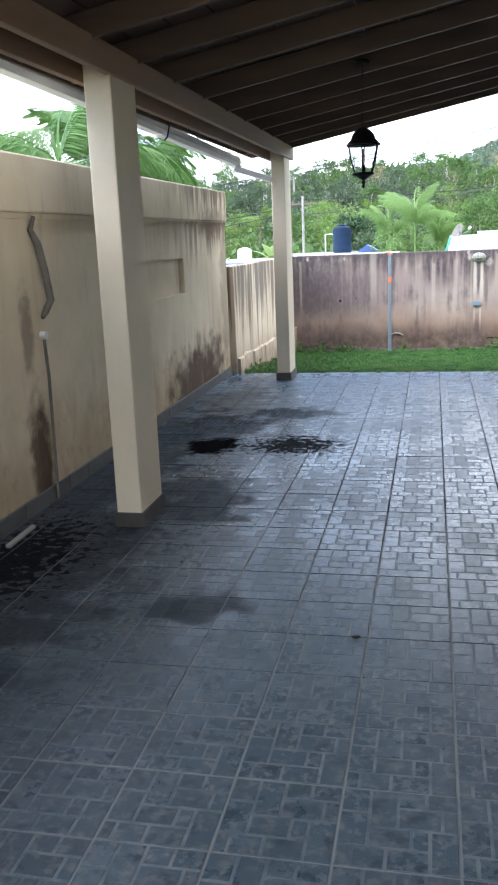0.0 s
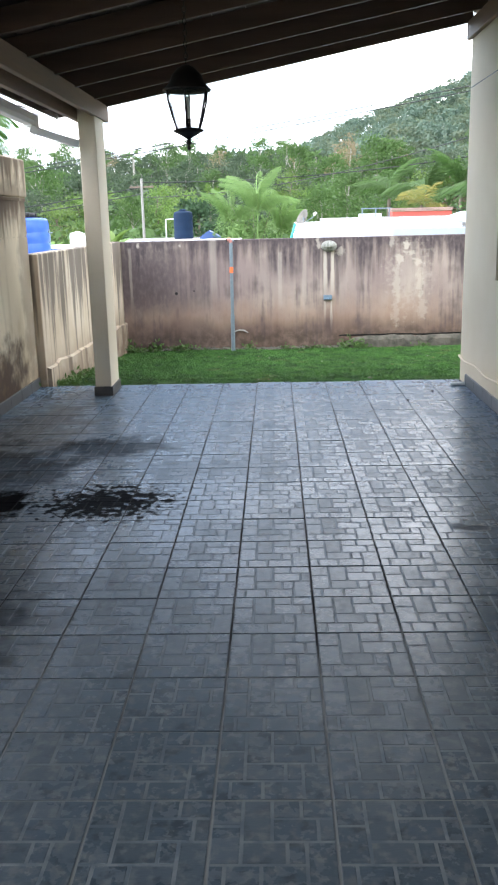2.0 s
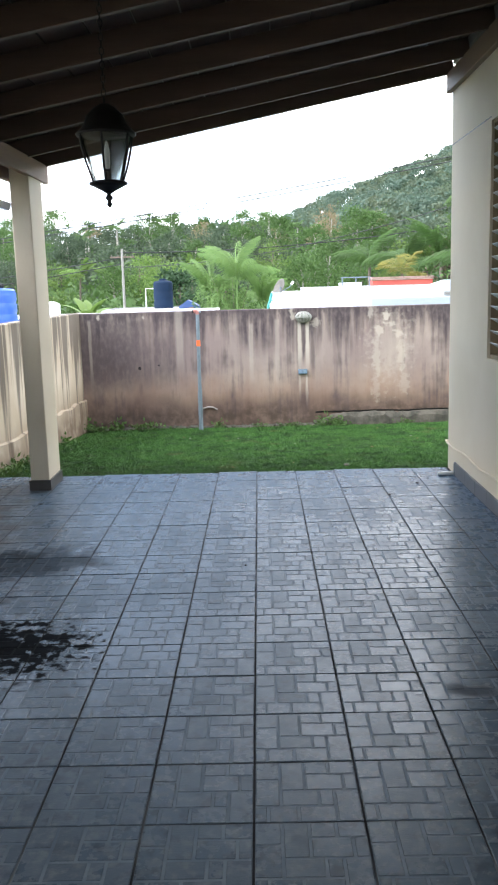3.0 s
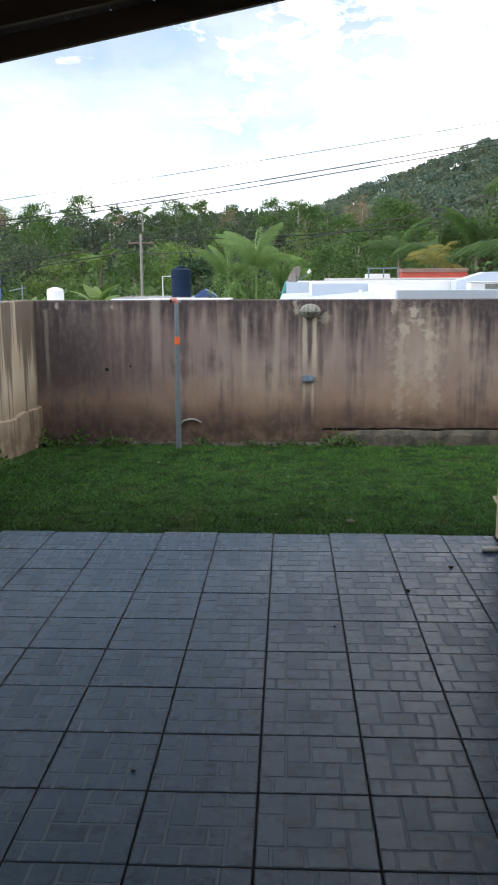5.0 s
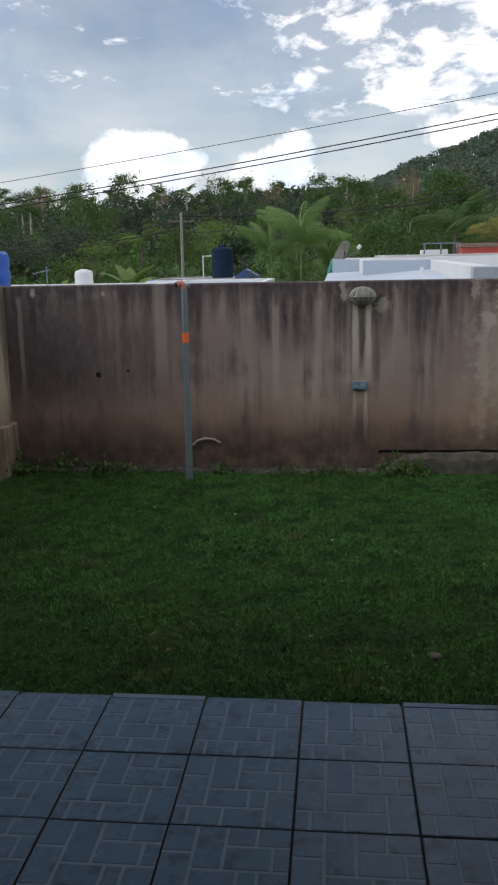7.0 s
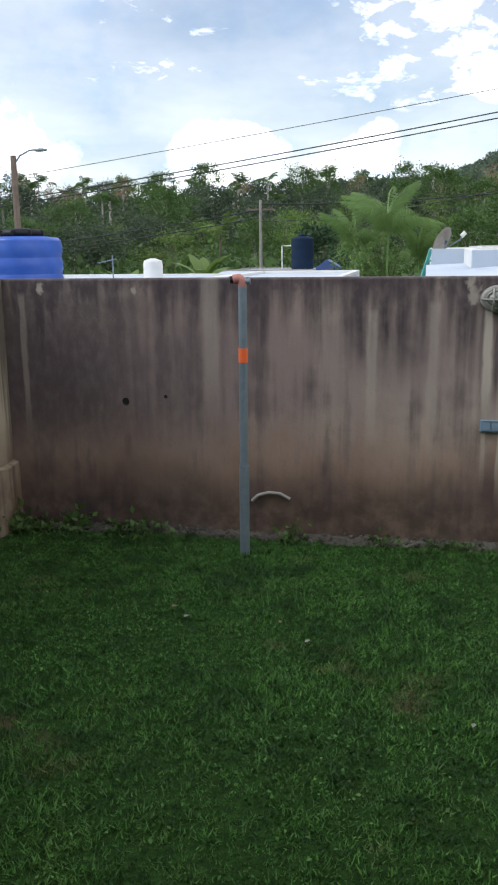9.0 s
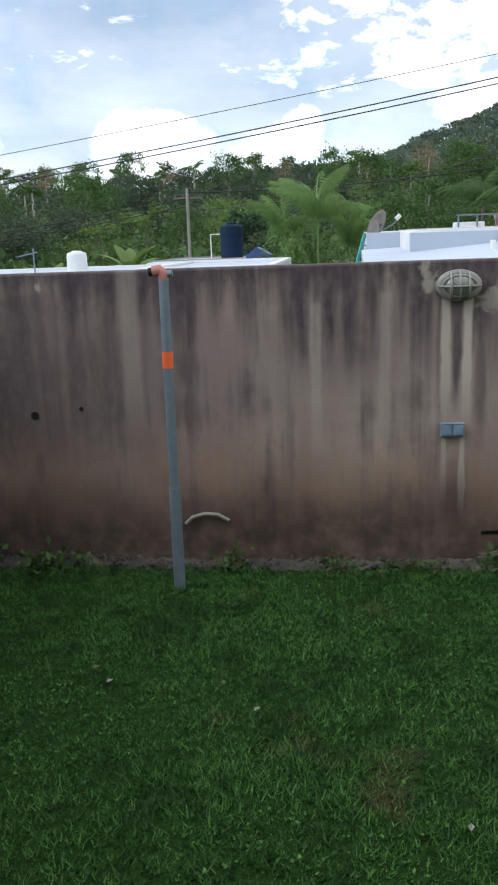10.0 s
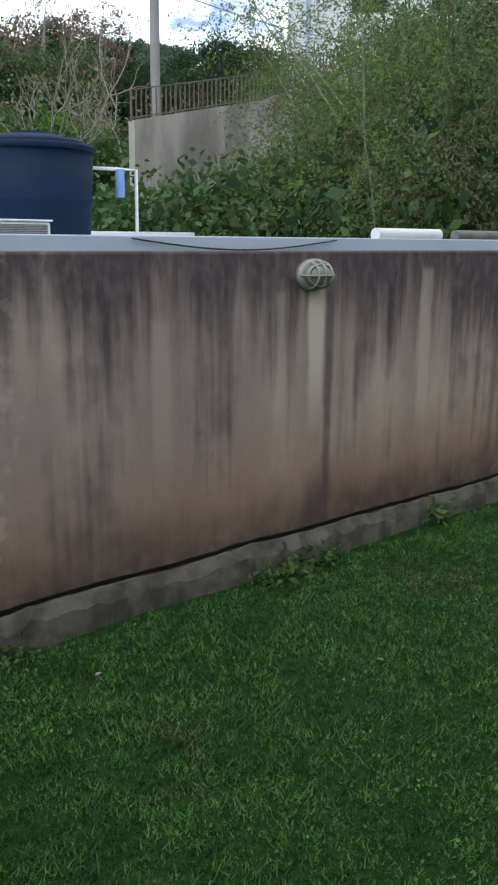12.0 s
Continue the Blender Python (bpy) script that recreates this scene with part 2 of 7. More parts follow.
def tile_line_material():
    n = Nodes("tile_printed_mortar", 0.55, 0, 0.16)
    col = n.mix(n.noise(n.pos, 25, 5), (0.118, 0.138, 0.156), (0.19, 0.21, 0.226))
    col = n.mix(n.ramp(n.noise(n.pos, 11, 5, (1, 1, 1), (2, 6, 0)), 0.40, 0.62, 0.0, 0.65), col, (0.055, 0.085, 0.115))
    wet, mud = floor_stains(n)
    far = n.noise(n.pos, 0.9, 5)
    col = n.mix(n.ramp(far, 0.46, 0.66, 0.0, 0.65), col, (0.034, 0.050, 0.068))
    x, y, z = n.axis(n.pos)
    # the same sky blue painted into the lines towards the yard
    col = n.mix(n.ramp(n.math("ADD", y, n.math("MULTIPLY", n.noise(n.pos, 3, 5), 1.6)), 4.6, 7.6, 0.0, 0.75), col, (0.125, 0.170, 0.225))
    col = n.mix(wet, n.mix(mud, col, (0.09, 0.07, 0.045)), (0.01, 0.01, 0.01))
    n.put(n.math("MULTIPLY", n.math("SUBTRACT", 1.0, wet), 0.16), n.b.inputs["Specular IOR Level"])
    n.colour(col).bump(n.noise(n.pos, 60, 4), 0.3, 0.001)
    return n.m


def grout_material():
    """Pale cement joints, gone black with dirt towards the yard."""
    n = Nodes("cement_grout", 0.9, 0, 0.2)
    x, y, z = n.axis(n.pos)
    pale = n.mix(n.noise(n.pos, 9, 5), (0.15, 0.16, 0.165), (0.26, 0.27, 0.27))
    dirt = n.ramp(n.math("ADD", y, n.math("MULTIPLY", n.math("SUBTRACT", n.noise(n.pos, 1.6, 5), 0.5), 3.0)), 4.1, 5.3)
    n.colour(n.mix(dirt, pale, (0.007, 0.007, 0.008))).bump(n.noise(n.pos, 70, 4), 0.3, 0.001)
    return n.m


def garden_wall_material():
    """Old painted render: black mould running down from the top, brown splash below, pale rinsed runs."""
    n = Nodes("weathered_render", 0.88, 0, 0.25)
    x, y, z = n.axis(n.pos)
    z = n.math("SUBTRACT", z, 0.069)
    centred = lambda v, k: n.math("MULTIPLY", n.math("SUBTRACT", v, 0.5), k)  # noqa: E731
    big, fine = n.noise(n.pos, 1.1, 7), n.noise(n.pos, 55, 5)
    runs = n.noise(n.pos, 3.2, 6, (1, 1, 0.13), (3, 0, 0))
    thin = n.noise(n.pos, 13, 5, (1, 1, 0.06), (9, 0, 0))
    blotch = n.noise(n.pos, 2.2, 7, (1, 1, 0.8), (2, 0, 4))
    grain = n.noise(n.pos, 21, 6, (1, 1, 0.5), (6, 0, 1))
    col = n.mix(n.ramp(n.math("ADD", big, centred(runs, 0.7)), 0.28, 0.72), (0.335, 0.260, 0.225), (0.51, 0.425, 0.350))
    col = n.mix(n.math("MULTIPLY", n.ramp(thin, 0.35, 0.75), 0.30), col, (0.25, 0.20, 0.175))
    col = n.mix(n.ramp(grain, 0.5, 0.72, 0.0, 0.25), col, (0.24, 0.19, 0.155))
    # faint violet cast half way up
    cast = n.math("MULTIPLY", n.ramp(n.math("ADD", z, centred(blotch, 0.6)), 0.15, 0.6), n.ramp(n.math("ADD", z, centred(blotch, 0.5)), 1.1, 0.75))
    col = n.mix(n.math("MULTIPLY", cast, n.ramp(x, -0.5, 3.5, 0.55, 0.25)), col, (0.25, 0.195, 0.19))
    # brown earth splash, from the ground to knee height
    low = n.ramp(n.math("ADD", n.math("ADD", z, centred(blotch, 0.55)), centred(thin, 0.5)), -0.12, 0.52, 1.0, 0.0)
    col = n.mix(n.math("MULTIPLY", low, 0.60), col, (0.285, 0.165, 0.105))
    base = n.ramp(n.math("ADD", n.math("ADD", z, centred(n.noise(n.pos, 4, 6), 0.35)), centred(thin, 0.22)), -0.24, 0.15, 1.0, 0.0)
    col = n.mix(n.math("MULTIPLY", base, n.ramp(n.noise(n.pos, 8, 6), 0.3, 0.65, 0.50, 0.88)), col, (0.060, 0.044, 0.034))
    # mould: a dark crest, long soft runs, one black field near the west corner and one by the wall light
    streak = n.math("ADD", centred(runs, 2.1), centred(thin, 1.5))
    crest = n.ramp(n.math("ADD", z, n.math("MULTIPLY", streak, 0.62)), 0.56, 1.20, 0.0, 0.92)
    edge = n.ramp(n.math("ADD", z, n.math("ADD", centred(grain, 0.3), n.math("MULTIPLY", streak, 0.15))), 0.94, 1.16, 0.0, 0.80)
    west = n.math("MULTIPLY", n.ramp(n.math("ADD", x, n.math("ADD", centred(blotch, 1.0), n.math("MULTIPLY", streak, -0.7))), -1.55, 0.0, 0.80, 0.0), n.ramp(n.math("ADD", z, centred(blotch, 0.5)), 0.0, 0.42, 0.35, 1.0))
    veil = n.math("MULTIPLY", n.ramp(n.math("ADD", n.math("ADD", blotch, n.ramp(x, -1.6, 1.6, 0.06, -0.10)), n.math("MULTIPLY", streak, 0.45)), 0.40, 0.72), 0.62)
    field = n.math("MULTIPLY", n.near((0.36, 14.76, 1.00), (0.52, 0.4, 0.36), 0.85, 0.9, 3), n.ramp(n.math("ADD", runs, centred(thin, 0.5)), 0.32, 0.58, 0.30, 0.95))
    mould = n.math("MAXIMUM", n.math("MAXIMUM", crest, edge), n.math("MAXIMUM", n.math("MAXIMUM", west, veil), field))
    for cx, w, z0, z1, k in ((4.235, 0.028, -0.30, 1.00, 0.66), (0.982, 0.022, 0.45, 1.02, 0.80), (1.105, 0.030, 0.30, 1.00, 0.55), (0.975, 0.07, -0.28, 0.25, 0.55), (4.17, 0.08, -0.30, 0.14, 0.7), (1.63, 0.03, 0.5, 1.2, 0.4), (3.03, 0.03, 0.55, 1.2, 0.45), (3.42, 0.025, 0.45, 1.2, 0.4), (2.75, 0.03, 0.6, 1.2, 0.35), (-1.28, 0.035, 0.02, 0.42, 0.65)):
        across = n.math("ADD", n.math("ABSOLUTE", n.math("SUBTRACT", x, cx)), centred(n.noise(n.pos, 9, 5, (1, 1, 0.3)), 0.06))
        tall = n.math("MULTIPLY", n.ramp(n.math("ADD", z, centred(thin, 0.3)), z0 - 0.12, z0 + 0.2), n.ramp(z, z1 - (0.02 if z1 > 0.9 else 0.32), z1 + 0.05, 1.0, 0.0))
        mould = n.math("MAXIMUM", mould, n.math("MULTIPLY", n.math("MULTIPLY", n.ramp(across, w * 0.4, w * 1.6, 1.0, 0.0), tall), k))
    col = n.mix(n.math("MULTIPLY", mould, n.ramp(grain, 0.25, 0.6, 0.82, 1.0)), col, (0.050, 0.039, 0.048))
    # washed pale runs and flaked patches
    feather = centred(n.noise(n.pos, 14, 5, (1, 1, 0.25)), 0.05)
    pale = None
    for cx, cz, rx, rz, k in ((2.11, 1.06, 0.055, 0.11, 0.95), (2.16, 0.965, 0.10, 0.05, 0.75), (2.02, 0.87, 0.07, 0.09, 0.8), (2.28, 0.83, 0.09, 0.07, 0.75), (1.90, 1.12, 0.05, 0.10, 0.6), (1.98, 0.55, 0.07, 0.40, 0.55), (2.32, 0.53, 0.06, 0.30, 0.55), (2.35, 0.15, 0.09, 0.16, 0.35), (1.97, 0.10, 0.06, 0.25, 0.35), (1.15, 1.00, 0.07, 0.07, 0.6), (0.83, 1.12, 0.04, 0.08, 0.7), (-1.82, 1.14, 0.025, 0.035, 0.8), (-1.2, 1.13, 0.02, 0.03, 0.6), (2.15, 0.70, 0.32, 0.55, 0.28)):
        spot = n.math("MULTIPLY", n.near((cx, 14.76, cz + 0.069), (rx, 0.3, rz), 0.6, 3.0, 19), k * 0.8)
        pale = spot if pale is None else n.math("MAXIMUM", pale, spot)
    for cx, w, z0, z1, k in ((0.925, 0.024, 0.42, 1.02, 0.8), (1.035, 0.026, 0.48, 1.02, 0.85), (0.925, 0.018, 0.10, 0.29, 0.6), (1.02, 0.016, 0.02, 0.29, 0.75), (4.142, 0.050, 0.42, 1.02, 0.85), (3.90, 0.03, 0.4, 1.0, 0.25), (-0.72, 0.05, 0.45, 1.2, 0.28), (0.62, 0.03, 0.3, 1.05, 0.25), (0.26, 0.03, 0.3, 1.0, 0.3), (-1.95, 0.02, 0.3, 1.1, 0.3), (5.0, 0.05, 0.2, 1.1, 0.35), (3.2, 0.05, 0.2, 0.9, 0.2)):
        across = n.math("ADD", n.math("ABSOLUTE", n.math("SUBTRACT", x, cx)), feather)
        tall = n.math("MULTIPLY", n.ramp(n.math("ADD", z, n.math("MULTIPLY", feather, 3.0)), z0 - 0.22, z0 + 0.28), n.ramp(z, z1 - 0.02, z1 + 0.03, 1.0, 0.0))
        pale = n.math("MAXIMUM", pale, n.math("MULTIPLY", n.math("MULTIPLY", n.ramp(across, w * 0.6, w * 1.4, 1.0, 0.0), tall), k))
    col = n.mix(pale, col, (0.58, 0.52, 0.43))
    n.colour(col).bump(n.math("ADD", n.math("ADD", fine, n.math("MULTIPLY", big, 1.5)), n.math("MULTIPLY", pale, -0.6)), 0.35, 0.006)
    return n.m


def cream_wall_material():
    """Cream render of the tall boundary wall with rust, soot and splash marks near its foot."""
    n = Nodes("cream_render_stained", 0.85, 0, 0.25)
    x, y, z = n.axis(n.pos)
    big, fine = n.noise(n.pos, 1.4, 7), n.noise(n.pos, 60, 5)
    col = n.mix(n.ramp(big, 0.3, 0.7), (0.61, 0.53, 0.39), (0.72, 0.635, 0.49))
    blot = n.noise(n.pos, 2.6, 7, (1, 1, 0.6), (4, 2, 1))
    foot = n.ramp(n.math("ADD", z, n.math("MULTIPLY", blot, -1.2)), -0.55, 0.2, 1.0, 0.0)
    col = n.mix(n.math("MULTIPLY", foot, 0.6), col, (0.30, 0.21, 0.10))
    dark = n.near((-2.1, 8.75, 0.12), (0.5, 1.25, 0.50), 0.45, 1.6, 5)
    dark = n.math("MAXIMUM", dark, n.near((-2.1, 4.85, 0.25), (0.5, 0.16, 0.5), 0.5, 1.2, 8))
    dark = n.math("MAXIMUM", dark, n.math("MULTIPLY", n.near((-2.1, 10.0, 0.9), (0.5, 0.25, 1.2), 0.6, 1.8, 5), 0.6))
    dark = n.math("MAXIMUM", dark, n.math("MULTIPLY", n.near((-2.1, 4.8, 1.1), (0.5, 0.10, 0.3), 0.6, 1.2, 12), 0.6))
    dark = n.math("MAXIMUM", dark, n.math("MULTIPLY", n.near((-2.1, 9.6, 1.78), (0.5, 0.9, 0.2), 0.6, 1.9, 7), 0.6))
    col = n.mix(n.math("MULTIPLY", dark, 0.9), col, (0.055, 0.03, 0.022))
    run = n.noise(n.pos, 7, 5, (1, 1, 0.12))
    # black drips from under the head, towards the yard end
    drip = n.noise(n.pos, 10, 5, (1, 1, 0.10), (0, 3, 0))
    hang = n.math("ADD", z, n.math("MULTIPLY", n.math("SUBTRACT", drip, 0.5), 1.3))
    for z0, z1 in ((1.40, 1.80), (1.86, 2.14)):
        band = n.math("MULTIPLY", n.ramp(hang, z0, z1), n.ramp(z, z1 - 0.02, z1, 1.0, 0.0))
        col = n.mix(n.math("MULTIPLY", n.math("MULTIPLY", band, n.ramp(n.math("ADD", y, n.math("MULTIPLY", blot, 2.0)), 7.6, 10.6)), 0.8), col, (0.10, 0.065, 0.045))
    col = n.mix(n.math("MULTIPLY", n.ramp(n.noise(n.pos, 9, 6), 0.5, 0.68), n.ramp(z, 0.05, 1.1, 0.30, 0.0)), col, (0.22, 0.15, 0.08))
    col = n.mix(n.math("MULTIPLY", n.ramp(run, 0.52, 0.75), 0.35), col, (0.34, 0.27, 0.18))
    n.colour(col).bump(n.math("ADD", fine, n.math("MULTIPLY", big, 1.2)), 0.3, 0.005)
    return n.m


def streaked_wall_material():
    """Cream low wall with many thin black runs."""
    n = Nodes("cream_render_streaked", 0.87, 0, 0.25)
    x, y, z = n.axis(n.pos)
    runs = n.noise(n.pos, 9, 5, (1, 1, 0.06), (1, 5, 0))
    big = n.noise(n.pos, 1.5, 6)
    col = n.mix(n.ramp(big, 0.3, 0.7), (0.44, 0.36, 0.26), (0.58, 0.50, 0.39))
    k = n.ramp(n.math("ADD", runs, n.ramp(z, 0.2, 1.2, -0.05, 0.12)), 0.46, 0.62)
    col = n.mix(n.math("MULTIPLY", k, 0.78), col, (0.07, 0.06, 0.055))
    low = n.ramp(n.math("ADD", z, n.math("MULTIPLY", big, -0.5)), -0.5, 0.22, 1.0, 0.0)
    col = n.mix(n.math("MULTIPLY", low, n.ramp(n.noise(n.pos, 5, 6), 0.3, 0.6, 0.5, 0.9)), col, (0.13, 0.085, 0.055))
    n.colour(col).bump(n.noise(n.pos, 50, 5), 0.3, 0.005)
    return n.m


def lawn_material():
    n = Nodes("lawn_soil", 0.95, 0, 0.1)
    p = n.noise(n.pos, 1.1, 6)
    col = n.mix(n.ramp(n.noise(n.pos, 30, 5), 0.3, 0.7), (0.009, 0.026, 0.005), (0.022, 0.054, 0.010))
    col = n.mix(n.ramp(p, 0.62, 0.72), col, (0.07, 0.05, 0.03))
    n.colour(col).bump(n.noise(n.pos, 45, 5), 0.8, 0.02)
    return n.m


def blade_material():
    n = Nodes("grass_blade", 0.6, 0, 0.3)
    col = n.mix(n.island(), (0.022, 0.084, 0.012), (0.098, 0.240, 0.038))
    col = n.mix(n.ramp(n.noise(n.pos, 0.9, 5), 0.42, 0.66, 0.0, 0.4), col, (0.055, 0.115, 0.026))
    col = n.mix(n.ramp(n.noise(n.pos, 5.5, 6, (1, 1, 1), (3, 8, 0)), 0.46, 0.64, 0.0, 0.75), col, (0.010, 0.042, 0.007))
    col = n.mix(n.ramp(n.noise(n.pos, 26, 4, (1, 1, 0.3)), 0.48, 0.66, 0.0, 0.7), col, (0.012, 0.046, 0.008))
    col = n.mix(n.ramp(n.noise(n.pos, 3.6, 5, (1, 1, 1), (1, 2, 0)), 0.56, 0.70, 0.0, 0.5), col, (0.105, 0.205, 0.040))
    col = n.mix(n.ramp(n.noise(n.pos, 2.3, 4, (1, 1, 1), (5, 1, 0)), 0.60, 0.72, 0.0, 0.7), col, (0.115, 0.115, 0.045))
    n.colour(col)
    return n.m


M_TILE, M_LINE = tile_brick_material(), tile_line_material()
M_GROUT = grout_material()
M_GARDEN, M_CREAM, M_STREAK = garden_wall_material(), cream_wall_material(), streaked_wall_material()
M_PAINT = plain("cream_paint", (0.71, 0.60, 0.43), (0.79, 0.69, 0.53), 1.5, 0.7, 0, 0.2, 0.003, 70)
M_POST = plain("post_cream_paint", (0.62, 0.54, 0.40), (0.71, 0.63, 0.49), 2, 0.5, 0, 0.2, 0.002, 60)
M_SKIRT = plain("grey_skirting_tile", (0.11, 0.115, 0.12), (0.17, 0.175, 0.18), 5, 0.4)
M_GRIMSKIRT = plain("grimy_skirting_tile", (0.035, 0.036, 0.036), (0.115, 0.12, 0.122), 3, 0.5)
M_DARKSKIRT = plain("dark_skirting_tile", (0.045, 0.04, 0.036), (0.08, 0.075, 0.07), 5, 0.45)
M_WOOD = plain("dark_stained_timber", (0.060, 0.040, 0.030), (0.135, 0.088, 0.064), 2.5, 0.6, 0, 0.3, 0.003, 30, (0.25, 4, 4))
M_BEAM = plain("brown_stained_beam", (0.16, 0.097, 0.060), (0.29, 0.190, 0.122), 2.2, 0.6, 0, 0.35, 0.003, 26, (4, 0.3, 4))
M_DECK = plain("roof_boarding", (0.050, 0.034, 0.029), (0.105, 0.070, 0.056), 2.5, 0.65, 0, 0.3, 0.003, 30, (4, 0.4, 4))
M_WHITE = plain("white_metal_gutter", (0.72, 0.73, 0.74), (0.82, 0.82, 0.82), 4, 0.45)
M_LAWN, M_BLADE = lawn_material(), blade_material()
M_UNDER = plain("undergrowth", (0.028, 0.050, 0.018), (0.055, 0.088, 0.028), 0.12, 0.95, 0, 0.5, 0.2, 1.5)
M_BLACK = plain("black_iron", (0.012, 0.012, 0.013), (0.03, 0.028, 0.027), 12, 0.5, 0.6)
M_GALV = plain("galvanised_steel", (0.15, 0.20, 0.235), (0.21, 0.26, 0.29), 30, 0.5, 0.15)
M_CONC = plain("concrete", (0.25, 0.24, 0.22), (0.36, 0.34, 0.31), 1.5, 0.9, 0, 0.3, 0.01, 30)
M_FOOT = plain("dirty_footing", (0.030, 0.030, 0.022), (0.150, 0.136, 0.108), 9, 0.95, 0, 0.6, 0.01, 22)
M_RUBBLE = plain("crumbled_soil", (0.030, 0.030, 0.022), (0.115, 0.105, 0.085), 11, 0.95, 0, 0.7, 0.01, 45)
M_BARK = plain("bark", (0.11, 0.085, 0.065), (0.22, 0.18, 0.14), 4, 0.9, 0, 0.5, 0.02, 20, (1, 1, 0.3))
M_DRYBARK = plain("dry_bark", (0.22, 0.195, 0.155), (0.38, 0.34, 0.285), 3, 0.9)
M_PALEBARK = plain("pale_bark", (0.30, 0.27, 0.23), (0.45, 0.42, 0.37), 3, 0.9, 0, 0.3, 0.01, 20)
M_LEAF_DARK = leaf_material("leaf_dark", (0.032, 0.072, 0.026), (0.068, 0.125, 0.042), (0.046, 0.085, 0.043))
# greyed green: the haze over the hill is mixed into this leaf tone
M_LEAF_HILL_HAZE = leaf_material("leaf_hill_haze", (0.050, 0.082, 0.046), (0.092, 0.132, 0.068), (0.070, 0.092, 0.056))
M_LEAF_MID = leaf_material("leaf_mid", (0.062, 0.128, 0.030), (0.115, 0.205, 0.050), (0.074, 0.120, 0.040))
M_LEAF_LIGHT = leaf_material("leaf_light", (0.110, 0.205, 0.042), (0.205, 0.315, 0.075), (0.138, 0.195, 0.050))
M_LEAF_DRY = leaf_material("leaf_dry", (0.186, 0.155, 0.085), (0.310, 0.264, 0.139), (0.248, 0.171, 0.109))
# aerial haze put into the leaf colour: paler and bluer for the mountain
M_LEAF_FAR_HAZE = leaf_material("leaf_far_haze", (0.092, 0.145, 0.105), (0.140, 0.200, 0.135), (0.105, 0.155, 0.115), 0.55, 0.32, (0.130, 0.150, 0.080))
M_LEAF_OLIVE = leaf_material("leaf_olive", (0.080, 0.108, 0.038), (0.150, 0.178, 0.068), (0.145, 0.125, 0.060))
M_LEAF_RUSTY = leaf_material("leaf_rusty", (0.15, 0.105, 0.085), (0.30, 0.20, 0.16), (0.22, 0.17, 0.13))
M_LEAF_WEEP = leaf_material("leaf_weeping", (0.145, 0.260, 0.070), (0.240, 0.370, 0.115), (0.17, 0.26, 0.09))
M_LEAF_ARECA = leaf_material("leaf_areca", (0.048, 0.120, 0.022), (0.110, 0.220, 0.042), (0.07, 0.15, 0.03), 0.45, 0.22)
M_STEM = plain("green_brown_stem", (0.09, 0.08, 0.045), (0.17, 0.145, 0.085), 6, 0.8)
M_BLUE = plain("blue_tank_plastic", (0.03, 0.10, 0.48), (0.06, 0.15, 0.58), 3, 0.35)
M_NAVY = plain("navy_tank_plastic", (0.004, 0.014, 0.036), (0.009, 0.024, 0.055), 3, 0.68, spec=0.2)
M_ROOF = plain("white_roof_coating", (0.45, 0.51, 0.59), (0.58, 0.63, 0.70), 0.8, 0.7)
# blue-grey tone with the shade of white parapet fronts painted in
M_PARAPET = plain("pale_blue_shaded_white", (0.40, 0.47, 0.55), (0.48, 0.54, 0.61), 1.2, 0.75)
M_OFFWHITE = plain("off_white_paint", (0.68, 0.68, 0.66), (0.78, 0.78, 0.76), 1.5, 0.7)
M_RED = plain("red_paint", (0.42, 0.07, 0.05), (0.52, 0.10, 0.07), 2, 0.6)
M_TEAL = plain("teal_paint", (0.06, 0.32, 0.30), (0.10, 0.42, 0.38), 2, 0.5)
M_ORANGE = plain("orange_tape", (0.85, 0.13, 0.03), (0.95, 0.2, 0.06), 8, 0.4)
M_PIPEGREY = plain("old_grey_conduit", (0.09, 0.085, 0.075), (0.2, 0.18, 0.15), 9, 0.6)
M_CAGE = plain("oxidised_cast_metal", (0.25, 0.25, 0.22), (0.36, 0.36, 0.32), 14, 0.55, 0.2)
M_LENS = plain("dusty_glass_lens", (0.20, 0.21, 0.17), (0.30, 0.31, 0.26), 14, 0.25)
M_OUTLET = plain("blue_grey_plate", (0.16, 0.24, 0.33), (0.24, 0.33, 0.42), 18, 0.45)
M_RUSTRAIL = plain("weathered_railing", (0.14, 0.10, 0.08), (0.24, 0.18, 0.14), 4, 0.7, 0.2)
M_PVC = plain("white_pvc", (0.74, 0.74, 0.72), (0.82, 0.82, 0.80), 6, 0.4)
M_CABLE = plain("black_cable", (0.015, 0.015, 0.016), (0.03, 0.03, 0.03), 8, 0.5)


def clear_glass():
    n = Nodes("clear_glass", 0.05)
    gl, tr, mx = n.t.nodes.new("ShaderNodeBsdfGlossy"), n.t.nodes.new("ShaderNodeBsdfTransparent"), n.t.nodes.new("ShaderNodeMixShader")
    fr = n.t.nodes.new("ShaderNodeFresnel"); fr.inputs[0].default_value = 1.45
    gl.inputs["Roughness"].default_value = 0.04
    tr.inputs[0].default_value = (0.93, 0.95, 0.95, 1)
    n.t.links.new(fr.outputs[0], mx.inputs[0]); n.t.links.new(tr.outputs[0], mx.inputs[1]); n.t.links.new(gl.outputs[0], mx.inputs[2])
    n.t.links.new(mx.outputs[0], n.t.nodes["Material Output"].inputs[0])
    return n.m


M_GLASS = clear_glass()


